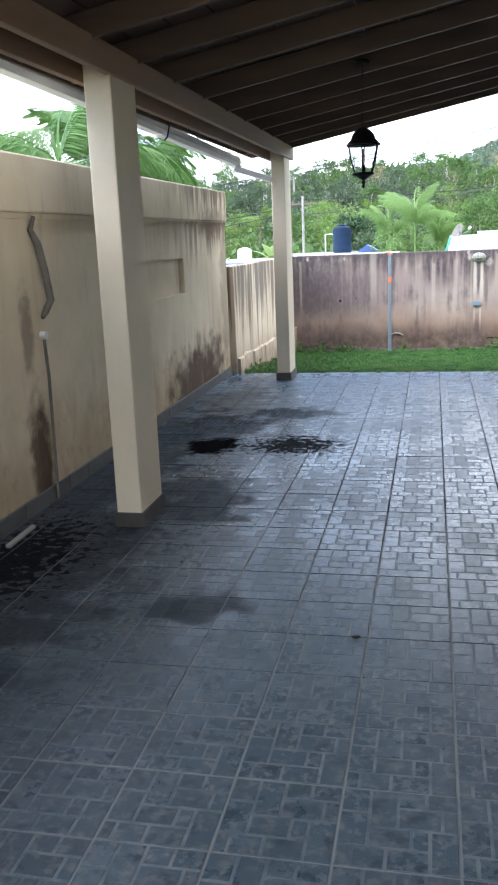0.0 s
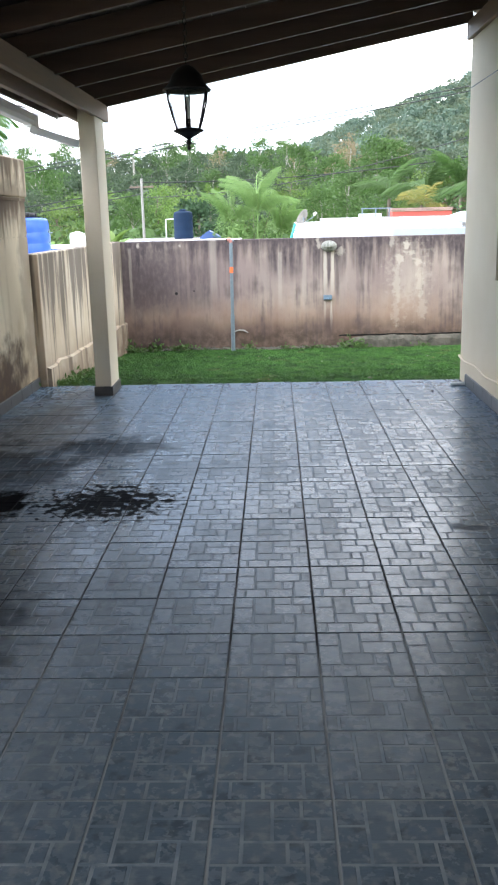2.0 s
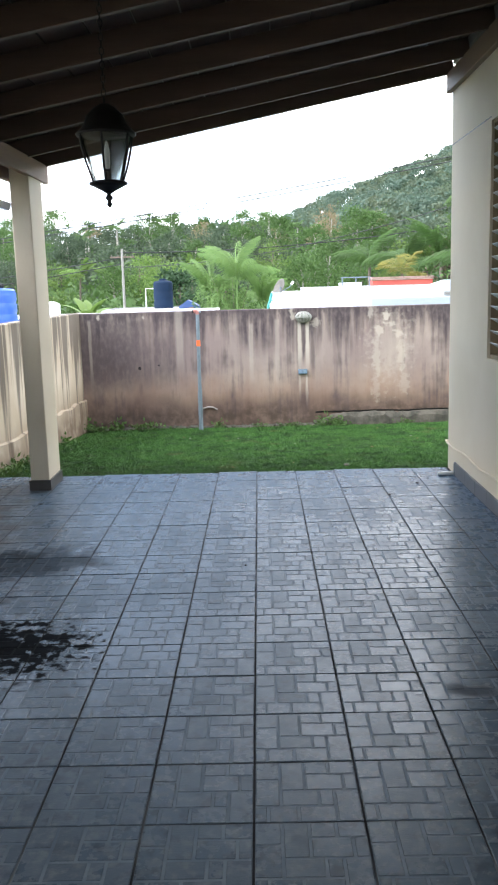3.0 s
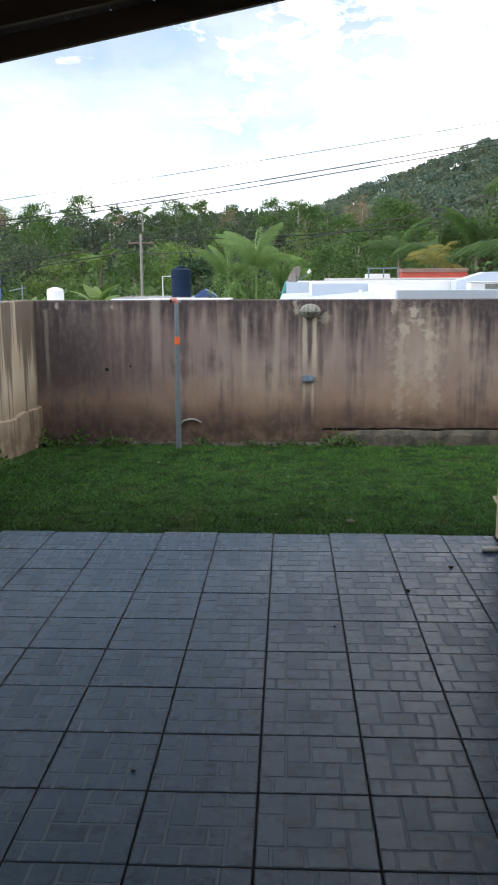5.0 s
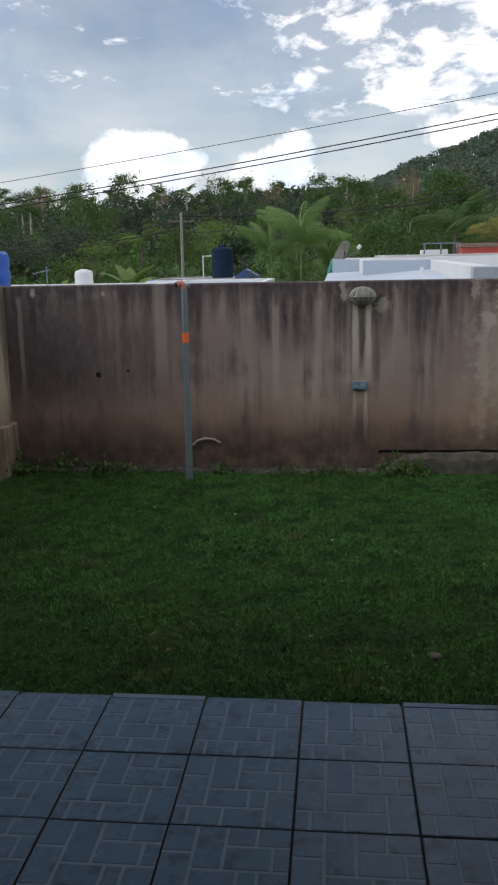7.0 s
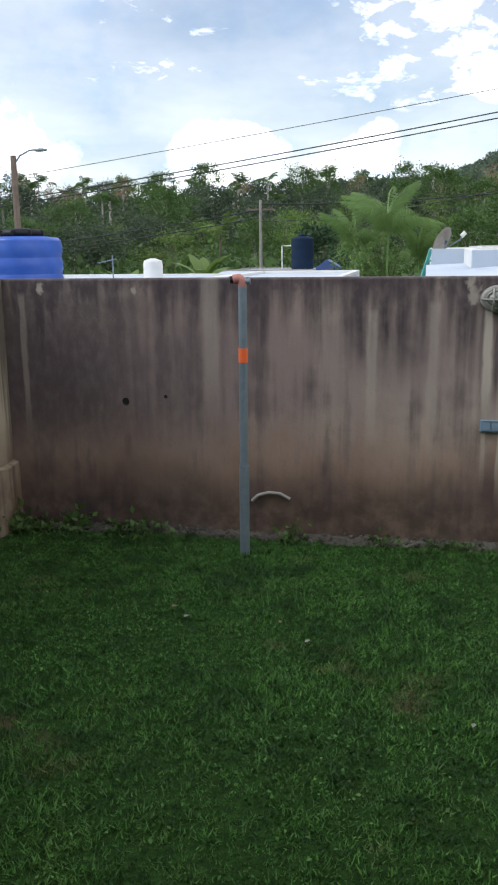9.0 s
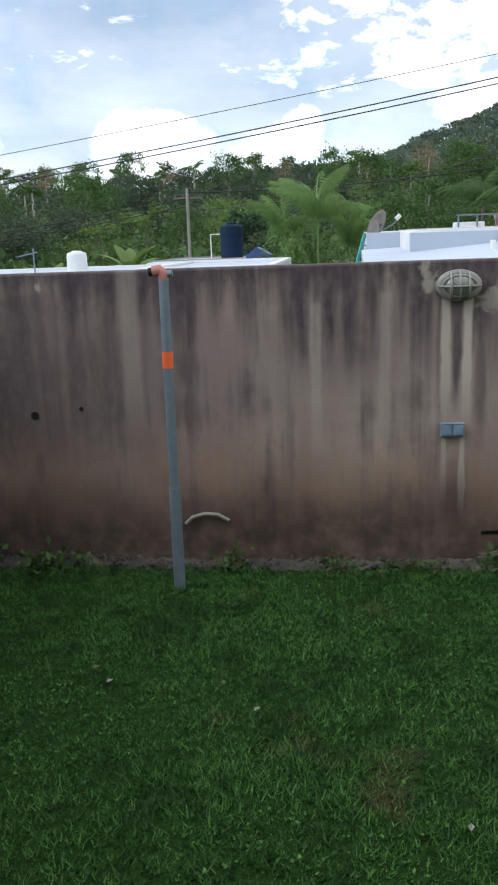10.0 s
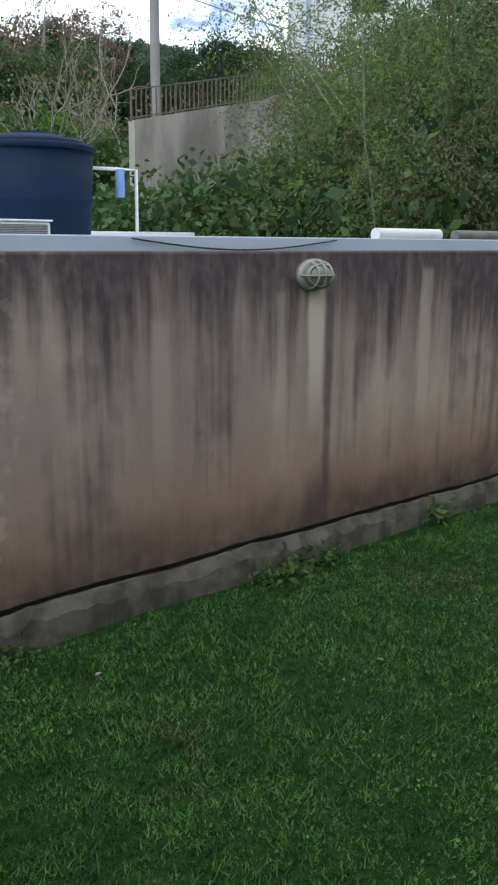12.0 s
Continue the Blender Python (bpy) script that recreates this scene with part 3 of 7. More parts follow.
# ---- mesh helpers ----
def box(bm, x0, x1, y0, y1, z0, z1, bevel=0.0):
    r = bmesh.ops.create_cube(bm, size=1.0, matrix=Matrix.Translation(((x0 + x1) / 2, (y0 + y1) / 2, (z0 + z1) / 2)) @ Matrix.Diagonal((x1 - x0, y1 - y0, z1 - z0, 1)))
    if bevel:
        edges = list({e for v in r["verts"] for e in v.link_edges})
        bmesh.ops.bevel(bm, geom=edges, offset=bevel, segments=2, affect="EDGES", profile=0.5)
    return bm


def bar(bm, p, q, w, h, up=(0, 0, 1), bevel=0.0):
    """A rectangular bar from p to q, w across and h along up."""
    p, q = Vector(p), Vector(q)
    y = (q - p).normalized()
    x = y.cross(Vector(up)).normalized()
    z = x.cross(y)
    m = Matrix((x, y, z)).transposed().to_4x4()
    m.translation = (p + q) / 2
    r = bmesh.ops.create_cube(bm, size=1.0, matrix=m @ Matrix.Diagonal((w, (q - p).length, h, 1)))
    if bevel:
        bmesh.ops.bevel(bm, geom=list({e for v in r["verts"] for e in v.link_edges}), offset=bevel, segments=2, affect="EDGES", profile=0.5)
    return bm


def tube(bm, points, radii, sides=10, caps=True):
    """A round tube through points, with a radius for each."""
    if not hasattr(radii, "__len__"):
        radii = [radii] * len(points)
    points, radii = [Vector(p) for p in points], [float(r) for r in radii]
    rings, side = [], None
    for k, p in enumerate(points):
        d = (points[min(k + 1, len(points) - 1)] - points[max(k - 1, 0)]).normalized()
        if side is None:
            side = d.orthogonal().normalized()
        side = (side - d * side.dot(d)).normalized()
        other = d.cross(side)
        rings.append([bm.verts.new(p + radii[k] * (math.cos(a) * side + math.sin(a) * other)) for a in (2 * math.pi * n / sides for n in range(sides))])
    for a, b in zip(rings, rings[1:]):
        for n in range(sides):
            f = bm.faces.new((a[n], a[(n + 1) % sides], b[(n + 1) % sides], b[n]))
            f.smooth = True
    if caps:
        for f in (bm.faces.new(rings[0][::-1]), bm.faces.new(rings[-1])):
            for e in f.edges:
                e.smooth = False
    return bm


def lathe(bm, profile, sides=24, centre=(0, 0, 0)):
    """A turned shape from (radius, height) pairs."""
    cx, cy, cz = centre
    rings = [[bm.verts.new((cx + r * math.cos(a), cy + r * math.sin(a), cz + z)) for a in (2 * math.pi * n / sides for n in range(sides))] for r, z in profile]
    for a, b in zip(rings, rings[1:]):
        for n in range(sides):
            f = bm.faces.new((a[n], a[(n + 1) % sides], b[(n + 1) % sides], b[n]))
            f.smooth = True
    bm.faces.new(rings[0][::-1]); bm.faces.new(rings[-1])
    return bm


def part(name, bm, material, parent=None, label="", kind=""):
    """Links a bmesh as one mesh object under its thing."""
    me = bpy.data.meshes.new(name)
    bm.normal_update()
    bm.to_mesh(me)
    bm.free()
    me.materials.append(material)
    ob = new(name, me)
    ob.parent = parent
    return tagged(ob, label, kind=kind)


def raw(name, verts, faces, material, parent=None, label="", kind=""):
    me = bpy.data.meshes.new(name)
    me.from_pydata(verts, [], faces)
    me.materials.append(material)
    ob = new(name, me)
    ob.parent = parent
    return tagged(ob, label, kind=kind)


def thing(name, label, category, group="", at=(0, 0, 0)):
    ob = new(name)
    ob.location = (at[0], at[1], at[2] + rise(at[1]))
    ob.empty_display_size = 0.1
    return tagged(ob, label, category, group)


def setting(name, bm, material, label, category):
    return tagged(part(name, bm, material), label, category, kind="structure")


B = bmesh.new
GW_Y, GW_TOP, LOW_X, TALL_X, HOUSE_X, EDGE_Y = 14.76, 1.27, -2.075, -2.15, 1.97, 10.14
TILE = 0.33


def rise(y):
    """How much the land beyond the patio tips up with distance."""
    return 0.015 * min(max(y - 10.14, 0), 4.62) + 0.010 * max(y - 14.76, 0)


def lawn_z(x, y):
    return float(turf(np.array([x]), np.array([y]))[0])


def turf(x, y):
    """Height of the lawn, for arrays of places."""
    swell = 0.011 * np.sin(x * 1.9 + 1.1 * np.sin(y * 1.3)) * np.sin(y * 1.7 + 0.8 * np.sin(x * 1.1))
    return -0.045 - 0.067 * np.maximum(y - EDGE_Y, 0) + swell + 0.03 * np.maximum(0, x - 1.5) * (0.1 + 0.1 * np.clip((y - 12.6) / 0.8, 0, 1))


def step(a, b, v):
    v = min(max((v - a) / (b - a), 0), 1)
    return v * v * (3 - 2 * v)


def land_z(x, y):
    """Height of the land beyond the yard."""
    dx, dy = x - 0.5, y - 11.0
    d, az = math.hypot(dx, dy), math.degrees(math.atan2(dx, dy))
    z = -2.3 + 2.1 * step(6, -6, y) * step(60, 30, d) + 7.5 * step(48, 150, y) * step(60, 20, abs(az + 8))
    z += 0.8 * step(45, 90, d) * step(-2, 14, az)
    z += 8.0 * step(15, 46, d) * step(17, 30, az) * step(140, 80, az)
    ridge = 17 + 39 * step(-2, 24, az)
    z += ridge * step(170, 380, d) * step(-7, 6, az) * step(170, 100, az)
    z += 2.2 * noise.noise((x * 0.03, y * 0.03, 0)) * step(30, 80, d)
    return z + rise(y)


# ---- ground, lawn, patio base ----
def build_land():
    def cuts(far):
        near = np.linspace(-60, 60, 41)
        out = 60 * (far / 60) ** np.linspace(0, 1, 26)[1:]
        return np.concatenate([-out[::-1], near, out])

    xs, ys = cuts(900.0), cuts(900.0) + 11
    verts = []
    for y in ys:
        for x in xs:
            verts.append((x, y, land_z(x, y)))
    w = len(xs)
    faces = [(a, a + 1, a + w + 1, a + w) for r in range(len(ys) - 1) for a in range(r * w, r * w + w - 1)]
    ob = raw("ground", verts, faces, M_UNDER)
    for p in ob.data.polygons:
        p.use_smooth = True
    return tagged(ob, "overgrown green land rising to wooded hills", "ground", kind="structure")


def build_lawn():
    xs, ys = np.arange(LOW_X - 0.05, 10.31, 0.15), np.append(np.arange(EDGE_Y - 0.02, GW_Y, 0.15), GW_Y + 0.05)
    verts = [(x, y, lawn_z(x, y)) for y in ys for x in xs]
    w, h = len(xs), len(ys)
    faces = [(a, a + 1, a + w + 1, a + w) for r in range(h - 1) for a in range(r * w, r * w + w - 1)]
    n = len(verts)
    rim = [c for c in range(w)] + [r * w + w - 1 for r in range(1, h)] + [(h - 1) * w + c for c in range(w - 2, -1, -1)] + [r * w for r in range(h - 2, 0, -1)]
    verts += [(verts[v][0], verts[v][1], -2.6) for v in rim]
    for k in range(len(rim)):
        m = (k + 1) % len(rim)
        faces.append((rim[k], n + k, n + m, rim[m]))
    tagged(raw("lawn", verts, faces, M_LAWN), "dark earth of the back lawn sloping to the wall", "lawn", kind="structure")


def build_grass():
    rng = np.random.default_rng(5)
    count = 640000
    x = np.concatenate([rng.uniform(LOW_X, 2.6, int(count * 0.62)), rng.uniform(2.6, 6.2, count - int(count * 0.62))])
    y = rng.uniform(EDGE_Y + 0.005, GW_Y - 0.02, count)
    tuft = 0.5 + 0.3 * np.sin(x * 41 + 3.1 * np.sin(y * 17)) * np.sin(y * 37 + 2.7 * np.sin(x * 19)) + 0.25 * np.sin(x * 13 + 2 * np.sin(y * 9)) * np.sin(y * 15 + 2 * np.sin(x * 7))
    bare = np.sin(x * 2.1 + 1.3 * np.sin(y * 1.7)) * np.sin(y * 2.6 + np.sin(x * 1.3))
    rim = GW_Y - 0.10 - 0.035 * np.sin(x * 7 + np.sin(x * 23)) + 0.02 * np.sin(x * 31)
    keep = (rng.uniform(size=count) < 0.72 + 0.28 * tuft) & ((y < rim) | (rng.uniform(size=count) < 0.10))
    x, y, tuft, bare = x[keep], y[keep], tuft[keep], bare[keep]
    count = len(x)
    ground = turf(x, y) - 0.003
    edge = 1 + 0.35 * np.exp(-(y - EDGE_Y) / 0.06)
    tall = (rng.gamma(6, 0.0019, count) + 0.008) * (0.35 + 1.0 * np.clip(tuft, 0, 1)) * (1 + 0.25 * bare) * edge
    stalk = rng.uniform(size=count) < 0.002
    tall = np.where(stalk, tall * 2.2, tall)
    wide = rng.uniform(0.0015, 0.0038, count)
    turn, lean = rng.uniform(0, 2 * np.pi, count), rng.uniform(0.3, 1.5, count) * tall
    aim = rng.uniform(0, 2 * np.pi, count)
    v = np.empty((count, 3, 3))
    v[:, 0] = np.stack([x - wide * np.cos(turn), y - wide * np.sin(turn), ground], -1)
    v[:, 1] = np.stack([x + wide * np.cos(turn), y + wide * np.sin(turn), ground], -1)
    v[:, 2] = np.stack([x + lean * np.cos(aim), np.clip(y + lean * np.sin(aim), EDGE_Y - 0.02, GW_Y - 0.005), ground + tall], -1)
    me = bpy.data.meshes.new("grass")
    me.vertices.add(count * 3); me.loops.add(count * 3); me.polygons.add(count)
    me.vertices.foreach_set("co", v.ravel())
    me.loops.foreach_set("vertex_index", np.arange(count * 3))
    me.polygons.foreach_set("loop_start", np.arange(0, count * 3, 3))
    me.update()
    me.materials.append(M_BLADE)
    tagged(new("grass", me), "short green lawn grass with a few dry patches", "grass", kind="stuff")


build_land()
build_lawn()
build_grass()
floor = setting("floor", box(B(), -2.45, 2.1, -7.0, EDGE_Y, -2.6, -0.0040), M_GROUT, "patio slab with dark joints under slate-blue tiles", "floor")


# ---- walls ----
def garden_wall():
    bm = B()
    box(bm, -2.20, 10.3, GW_Y, GW_Y + 0.15, -2.6, GW_TOP, 0.012)
    return setting("wall_north", bm, M_GARDEN, "weathered concrete garden wall, mould-streaked and brown below", "wall")


def footing():
    """The uneven concrete footing laid bare under the wall."""
    bm = B()
    n = 150
    rng = random.Random(3)
    xs = [1.12 + k * (10.2 - 1.12) / n for k in range(n + 1)]
    start = lambda x: step(1.12, 1.5, x)  # noqa: E731
    rows = []
    for k, x in enumerate(xs):
        f = 0.016 + 0.020 * noise.noise((x * 1.7, 3, 0)) + rng.uniform(-0.006, 0.006)
        t = -0.176 + 0.012 * noise.noise((x * 2.3, 7, 0)) + 0.012 * noise.noise((x * 9, 2, 0)) + 0.010 * noise.noise((x * 31, 4, 0)) - 0.10 * (1 - start(x))
        rows.append([bm.verts.new((x, GW_Y + 0.02, t + 0.005)), bm.verts.new((x, GW_Y - f, t - 0.005 + rng.uniform(-0.008, 0.008))), bm.verts.new((x, GW_Y - f - 0.012 - rng.uniform(0, 0.03), t - 0.06 + rng.uniform(-0.02, 0.02))), bm.verts.new((x, GW_Y - f - 0.05, -0.55))])
    for a, b in zip(rows, rows[1:]):
        for k in range(3):
            bm.faces.new((a[k], a[k + 1], b[k + 1], b[k]))
    bm.faces.new(rows[0]); bm.faces.new(rows[-1][::-1])
    return setting("trim", bm, M_FOOT, "broken concrete footing bared along the wall foot", "footing")


def footing_shadow():
    """The shadow line at the broken render edge above the footing, laid on as a black strip."""
    bm, rows = B(), []
    for k in range(161):
        x = 1.13 + k * 0.0565
        t = -0.153 + 0.010 * noise.noise((x * 2.3, 7, 0)) + 0.008 * noise.noise((x * 11, 5, 0))
        h = 0.012 + 0.009 * noise.noise((x * 6, 9, 0))
        rows.append([bm.verts.new((x, GW_Y - 0.006, t)), bm.verts.new((x, GW_Y - 0.004, t - h - 0.008)), bm.verts.new((x, GW_Y + 0.01, t - h - 0.008)), bm.verts.new((x, GW_Y + 0.01, t))])
    for a, b in zip(rows, rows[1:]):
        for k in range(4):
            bm.faces.new((a[k], a[(k + 1) % 4], b[(k + 1) % 4], b[k]))
    return setting("trim", bm, M_BLACK, "broken black strip for the shadow gap under the wall render", "gap")


def soil_strip():
    """Bare crumbled soil and broken render between the lawn and the wall."""
    bm, rows = B(), []
    for k in range(260):
        x = LOW_X + 0.03 + k * 0.0125
        w = 0.10 + 0.035 * math.sin(x * 7 + math.sin(x * 23)) + 0.012 * noise.noise((x * 12, 1, 0))
        row = []
        for j in range(7):
            y = GW_Y + 0.004 - w * j / 6
            lift = (0.032 if j < 6 else -0.02) * (1 - j / 9) + 0.022 * noise.noise((x * 16, y * 16, 3)) + 0.012 * noise.noise((x * 45, y * 45, 8))
            row.append(bm.verts.new((x, y, lawn_z(x, y) + lift)))
        rows.append(row)
    for a, b in zip(rows, rows[1:]):
        for j in range(6):
            bm.faces.new((a[j], a[j + 1], b[j + 1], b[j]))
    setting("trim", bm, M_RUBBLE, "bare crumbled grey soil along the wall foot", "soil")
    rng, bm = random.Random(17), B()
    for _ in range(260):
        x, y = rng.uniform(LOW_X + 0.05, 1.5), GW_Y - rng.uniform(0.005, 0.13)
        r = rng.uniform(0.006, 0.020)
        m = Matrix.Translation((x, y, lawn_z(x, y) + 0.030 * (1 - (GW_Y - y) / 0.15) + r * 0.3)) @ pose(0, 0, 0, rng.uniform(0, 360), rng.uniform(0, 360), 0) @ Matrix.Diagonal((1.5 * r, r, 0.6 * r, 1))
        bmesh.ops.create_icosphere(bm, subdivisions=1, radius=1.0, matrix=m)
    tagged(part("rubble", bm, M_FOOT), "small broken bits of render along the wall foot", "rubble", kind="stuff")


def low_wall():
    bm = B()
    box(bm, LOW_X - 0.15, LOW_X, EDGE_Y + 0.02, GW_Y, -2.6, 1.28, 0.012)
    setting("wall_west_low", bm, M_STREAK, "low cream garden wall with black vertical runs", "wall")
    bm = B()
    rng, rows = random.Random(8), []
    for k in range(31):
        y = EDGE_Y + 0.05 + k * (GW_Y - EDGE_Y - 0.06) / 30
        t = 0.19 - 0.02 * (y - EDGE_Y) + rng.uniform(-0.02, 0.02)
        f = 0.03 + rng.uniform(-0.006, 0.012)
        rows.append([bm.verts.new((LOW_X - 0.02, y, t + 0.01)), bm.verts.new((LOW_X + f, y, t - 0.012)), bm.verts.new((LOW_X + f + 0.012, y, -0.7))])
    for a, b in zip(rows, rows[1:]):
        for k in range(2):
            bm.faces.new((a[k], b[k], b[k + 1], a[k + 1]))
    bm.faces.new(rows[0]); bm.faces.new(rows[-1][::-1])
    setting("trim", bm, M_STREAK, "rough plinth along the low wall", "plinth")


def tall_wall():
    """Boundary wall in three bands: a proud head, a recessed line, a shallow blind niche."""
    bm = B()
    X, y0, y1 = TALL_X, -7.0, EDGE_Y
    ny0, ny1, nz0, nz1 = 7.19, 8.31, 1.10, 1.435
    for a, b, c, d in ((y0, ny0, 0, 1.44), (ny1, y1, 0, 1.44), (ny0, ny1, 0, nz0), (ny0, ny1, nz1, 1.44)):
        box(bm, X - 0.20, X, a, b, c - 2.6 if c == 0 else c, d)
    box(bm, X - 0.20, X - 0.05, ny0, ny1, nz0, nz1)
    box(bm, X - 0.20, X - 0.008, y0, y1, 1.44, 1.45)
    box(bm, X - 0.20, X, y0, y1, 1.45, 1.765)
    box(bm, X - 0.20, X + 0.012, y0, y1, 1.765, 1.80)
    box(bm, X - 0.20, X + 0.03, y0, y1, 1.80, 2.135, 0.012)
    return setting("wall_west", bm, M_CREAM, "tall cream boundary wall, sooty and rust-stained at its foot", "wall")


def house():
    bm = B()
    y1, top = 10.14, 3.05
    wy0, wy1, wz0, wz1 = 7.35, 8.94, 1.03, 2.62
    for a, b, c, d in ((-7.0, wy0, 0, top), (wy1, y1, 0, top), (wy0, wy1, 0, wz0), (wy0, wy1, wz1, top)):
        box(bm, HOUSE_X, HOUSE_X + 0.15, a, b, -2.6 if c == 0 else c, d)
    setting("wall_east", bm, M_PAINT, "smooth cream house wall with a louvred window", "wall")
    bm = B()
    box(bm, HOUSE_X + 0.15, 10.3, 9.99, 10.14, -2.6, 3.3)
    setting("wall_house_north", bm, M_PAINT, "plain cream house wall facing the lawn", "wall")
    bm = B()
    box(bm, 10.3, 10.45, -7.0, GW_Y + 0.15, -2.6, 3.3)
    setting("wall_east_far", bm, M_PAINT, "plain cream wall closing the yard", "wall")
    bm = B()
    box(bm, HOUSE_X + 0.15, 10.3, -7.0, 9.99, 3.15, 3.3)
    box(bm, HOUSE_X, HOUSE_X + 0.15, -7.0, 10.14, 3.26, 3.5)
    setting("roof", bm, M_CONC, "flat concrete house roof slab", "roof")
    # hairline groove where two pours of render meet
    setting("trim", box(B(), HOUSE_X - 0.002, HOUSE_X + 0.01, 8.95, 10.142, 2.64, 2.648), M_DARKSKIRT, "thin crack line across the house wall", "groove")


garden_wall()
footing()
footing_shadow()
soil_strip()
low_wall()
tall_wall()
house()


def skirting(name, x0, x1, ya, yb, height, mat, label):
    base = setting("baseboard", box(B(), x0, x1, ya, yb, -0.01, height - 0.006), M_GROUT, label, "skirting")
    y = 4.86 - 36 * TILE
    while y < yb:
        a, b = max(y, ya), min(y + TILE - 0.004, yb)
        if b - a > 0.03:
            bm = B()
            box(bm, x0 - 0.004, x1 + 0.004, a, b, -0.008, height, 0.003)
            part("tile", bm, mat, base)
        y += TILE
    return base


skirting("baseboard", TALL_X - 0.01, TALL_X + 0.012, -6.9, EDGE_Y - 0.01, 0.095, M_GRIMSKIRT, "grimy grey tile skirting along the tall wall")
skirting("baseboard", HOUSE_X - 0.012, HOUSE_X + 0.01, -6.9, 9.86, 0.10, M_SKIRT, "grey tile skirting along the house wall")
# strip of cut tile that caps the patio's front edge
strip = setting("trim", box(B(), -2.1, 1.95, EDGE_Y, EDGE_Y + 0.018, -0.25, -0.012), M_GROUT, "cut tile edging along the patio front", "edging")
for k in range(-6, 6):
    bm = B()
    box(bm, k * TILE + 0.004, (k + 1) * TILE - 0.004, EDGE_Y + 0.004, EDGE_Y + 0.034, -0.12, -0.003 - 0.004 * (k % 3), 0.003)
    part("tile", bm, M_TILE if k % 4 else M_LINE, strip)


# ---- carport ----
def roof_z(x):
    """Underside of the rafters."""
    return 2.583 + 0.187 * (x + 1.285)


def carport():
    car = thing("carport", "dark-stained timber lean-to roof on cream posts beside the house", "carport", at=(-1.45, 4.7, 0))
    off = Matrix.Translation((1.45, -4.7, 0))

    def put(name, bm, mat, label="", parent=None):
        bm.transform(off if parent is None else Matrix())
        return part(name, bm, mat, parent or car, label)

    for x0, y0 in ((-1.532, 4.47), (-1.487, 9.635), (-1.577, -0.65)):
        post = B()
        box(post, x0, x0 + 0.15, y0, y0 + 0.39, 0, 2.585, 0.008)
        put("post", post, M_POST, "cream-painted square post")
        sk = B()
        for a, b, c, d in ((x0 - 0.012, x0 + 0.162, y0 - 0.012, y0), (x0 - 0.012, x0 + 0.162, y0 + 0.39, y0 + 0.402), (x0 - 0.012, x0, y0, y0 + 0.39), (x0 + 0.15, x0 + 0.162, y0, y0 + 0.39)):
            box(sk, a, b, c, d, 0, 0.085)
        put("post_skirting", sk, M_DARKSKIRT, "dark tile skirting round the post foot")
    slope = 0.045 / 5.15

    def beam_x(y, base):
        return base + slope * (y - 4.7)

    bm = bar(B(), (beam_x(-0.95, -1.388), -0.95, 2.515), (beam_x(10.22, -1.388), 10.20, 2.515), 0.045, 0.145, bevel=0.006)
    put("beam", bm, M_BEAM, "brown inner beam plank")
    bm = bar(B(), (beam_x(-0.95, -1.585), -0.95, 2.50), (beam_x(10.22, -1.585), 10.20, 2.50), 0.045, 0.145, bevel=0.006)
    put("beam", bm, M_BEAM, "brown outer beam plank")
    bm = box(B(), HOUSE_X - 0.045, HOUSE_X, -0.95, 10.17, 3.045, 3.195, 0.006)
    put("ledger", bm, M_BEAM, "brown ledger plank fixed to the house")
    ys = [10.15, 9.62, 8.92, 8.30, 7.62, 6.97, 6.28, 5.58, 4.90, 4.24, 3.44, 2.76, 2.08, 1.40, 0.72, 0.04, -0.64]
    for y in ys:
        a, b = -1.778, HOUSE_X + 0.0
        bm = bar(B(), (a, y, roof_z(a) + 0.065), (b - 0.002, y, roof_z(b) + 0.065), 0.042, 0.13, bevel=0.004)
        put("rafter", bm, M_WOOD)
    for k in range(17):
        deck = B()
        a = -1.86 + k * 0.235
        b = min(a + 0.229, HOUSE_X)
        bar(deck, ((a + b) / 2, -0.95, roof_z((a + b) / 2) + 0.148), ((a + b) / 2, 10.20, roof_z((a + b) / 2) + 0.148), b - a, 0.02, up=(-0.183, 0, 0.983))
        put("board", deck, M_DECK)
    # added board: blocks the sky slots, its dark face stands for the shaded gap
    bm = bar(B(), (-1.79, -0.95, roof_z(-1.79) + 0.066), (-1.79, 10.2, roof_z(-1.79) + 0.066), 0.02, 0.14, bevel=0.004)
    put("fascia", bm, M_WOOD, "dark board added to close the bright slots at the eave")
    top = bar(B(), (0.04, -0.95, roof_z(0.04) + 0.175), (0.04, 10.22, roof_z(0.04) + 0.175), 3.85, 0.012, up=(-0.183, 0, 0.983))
    put("roof_sheet", top, M_CONC, "grey roofing sheet on top")
    return car


carport()


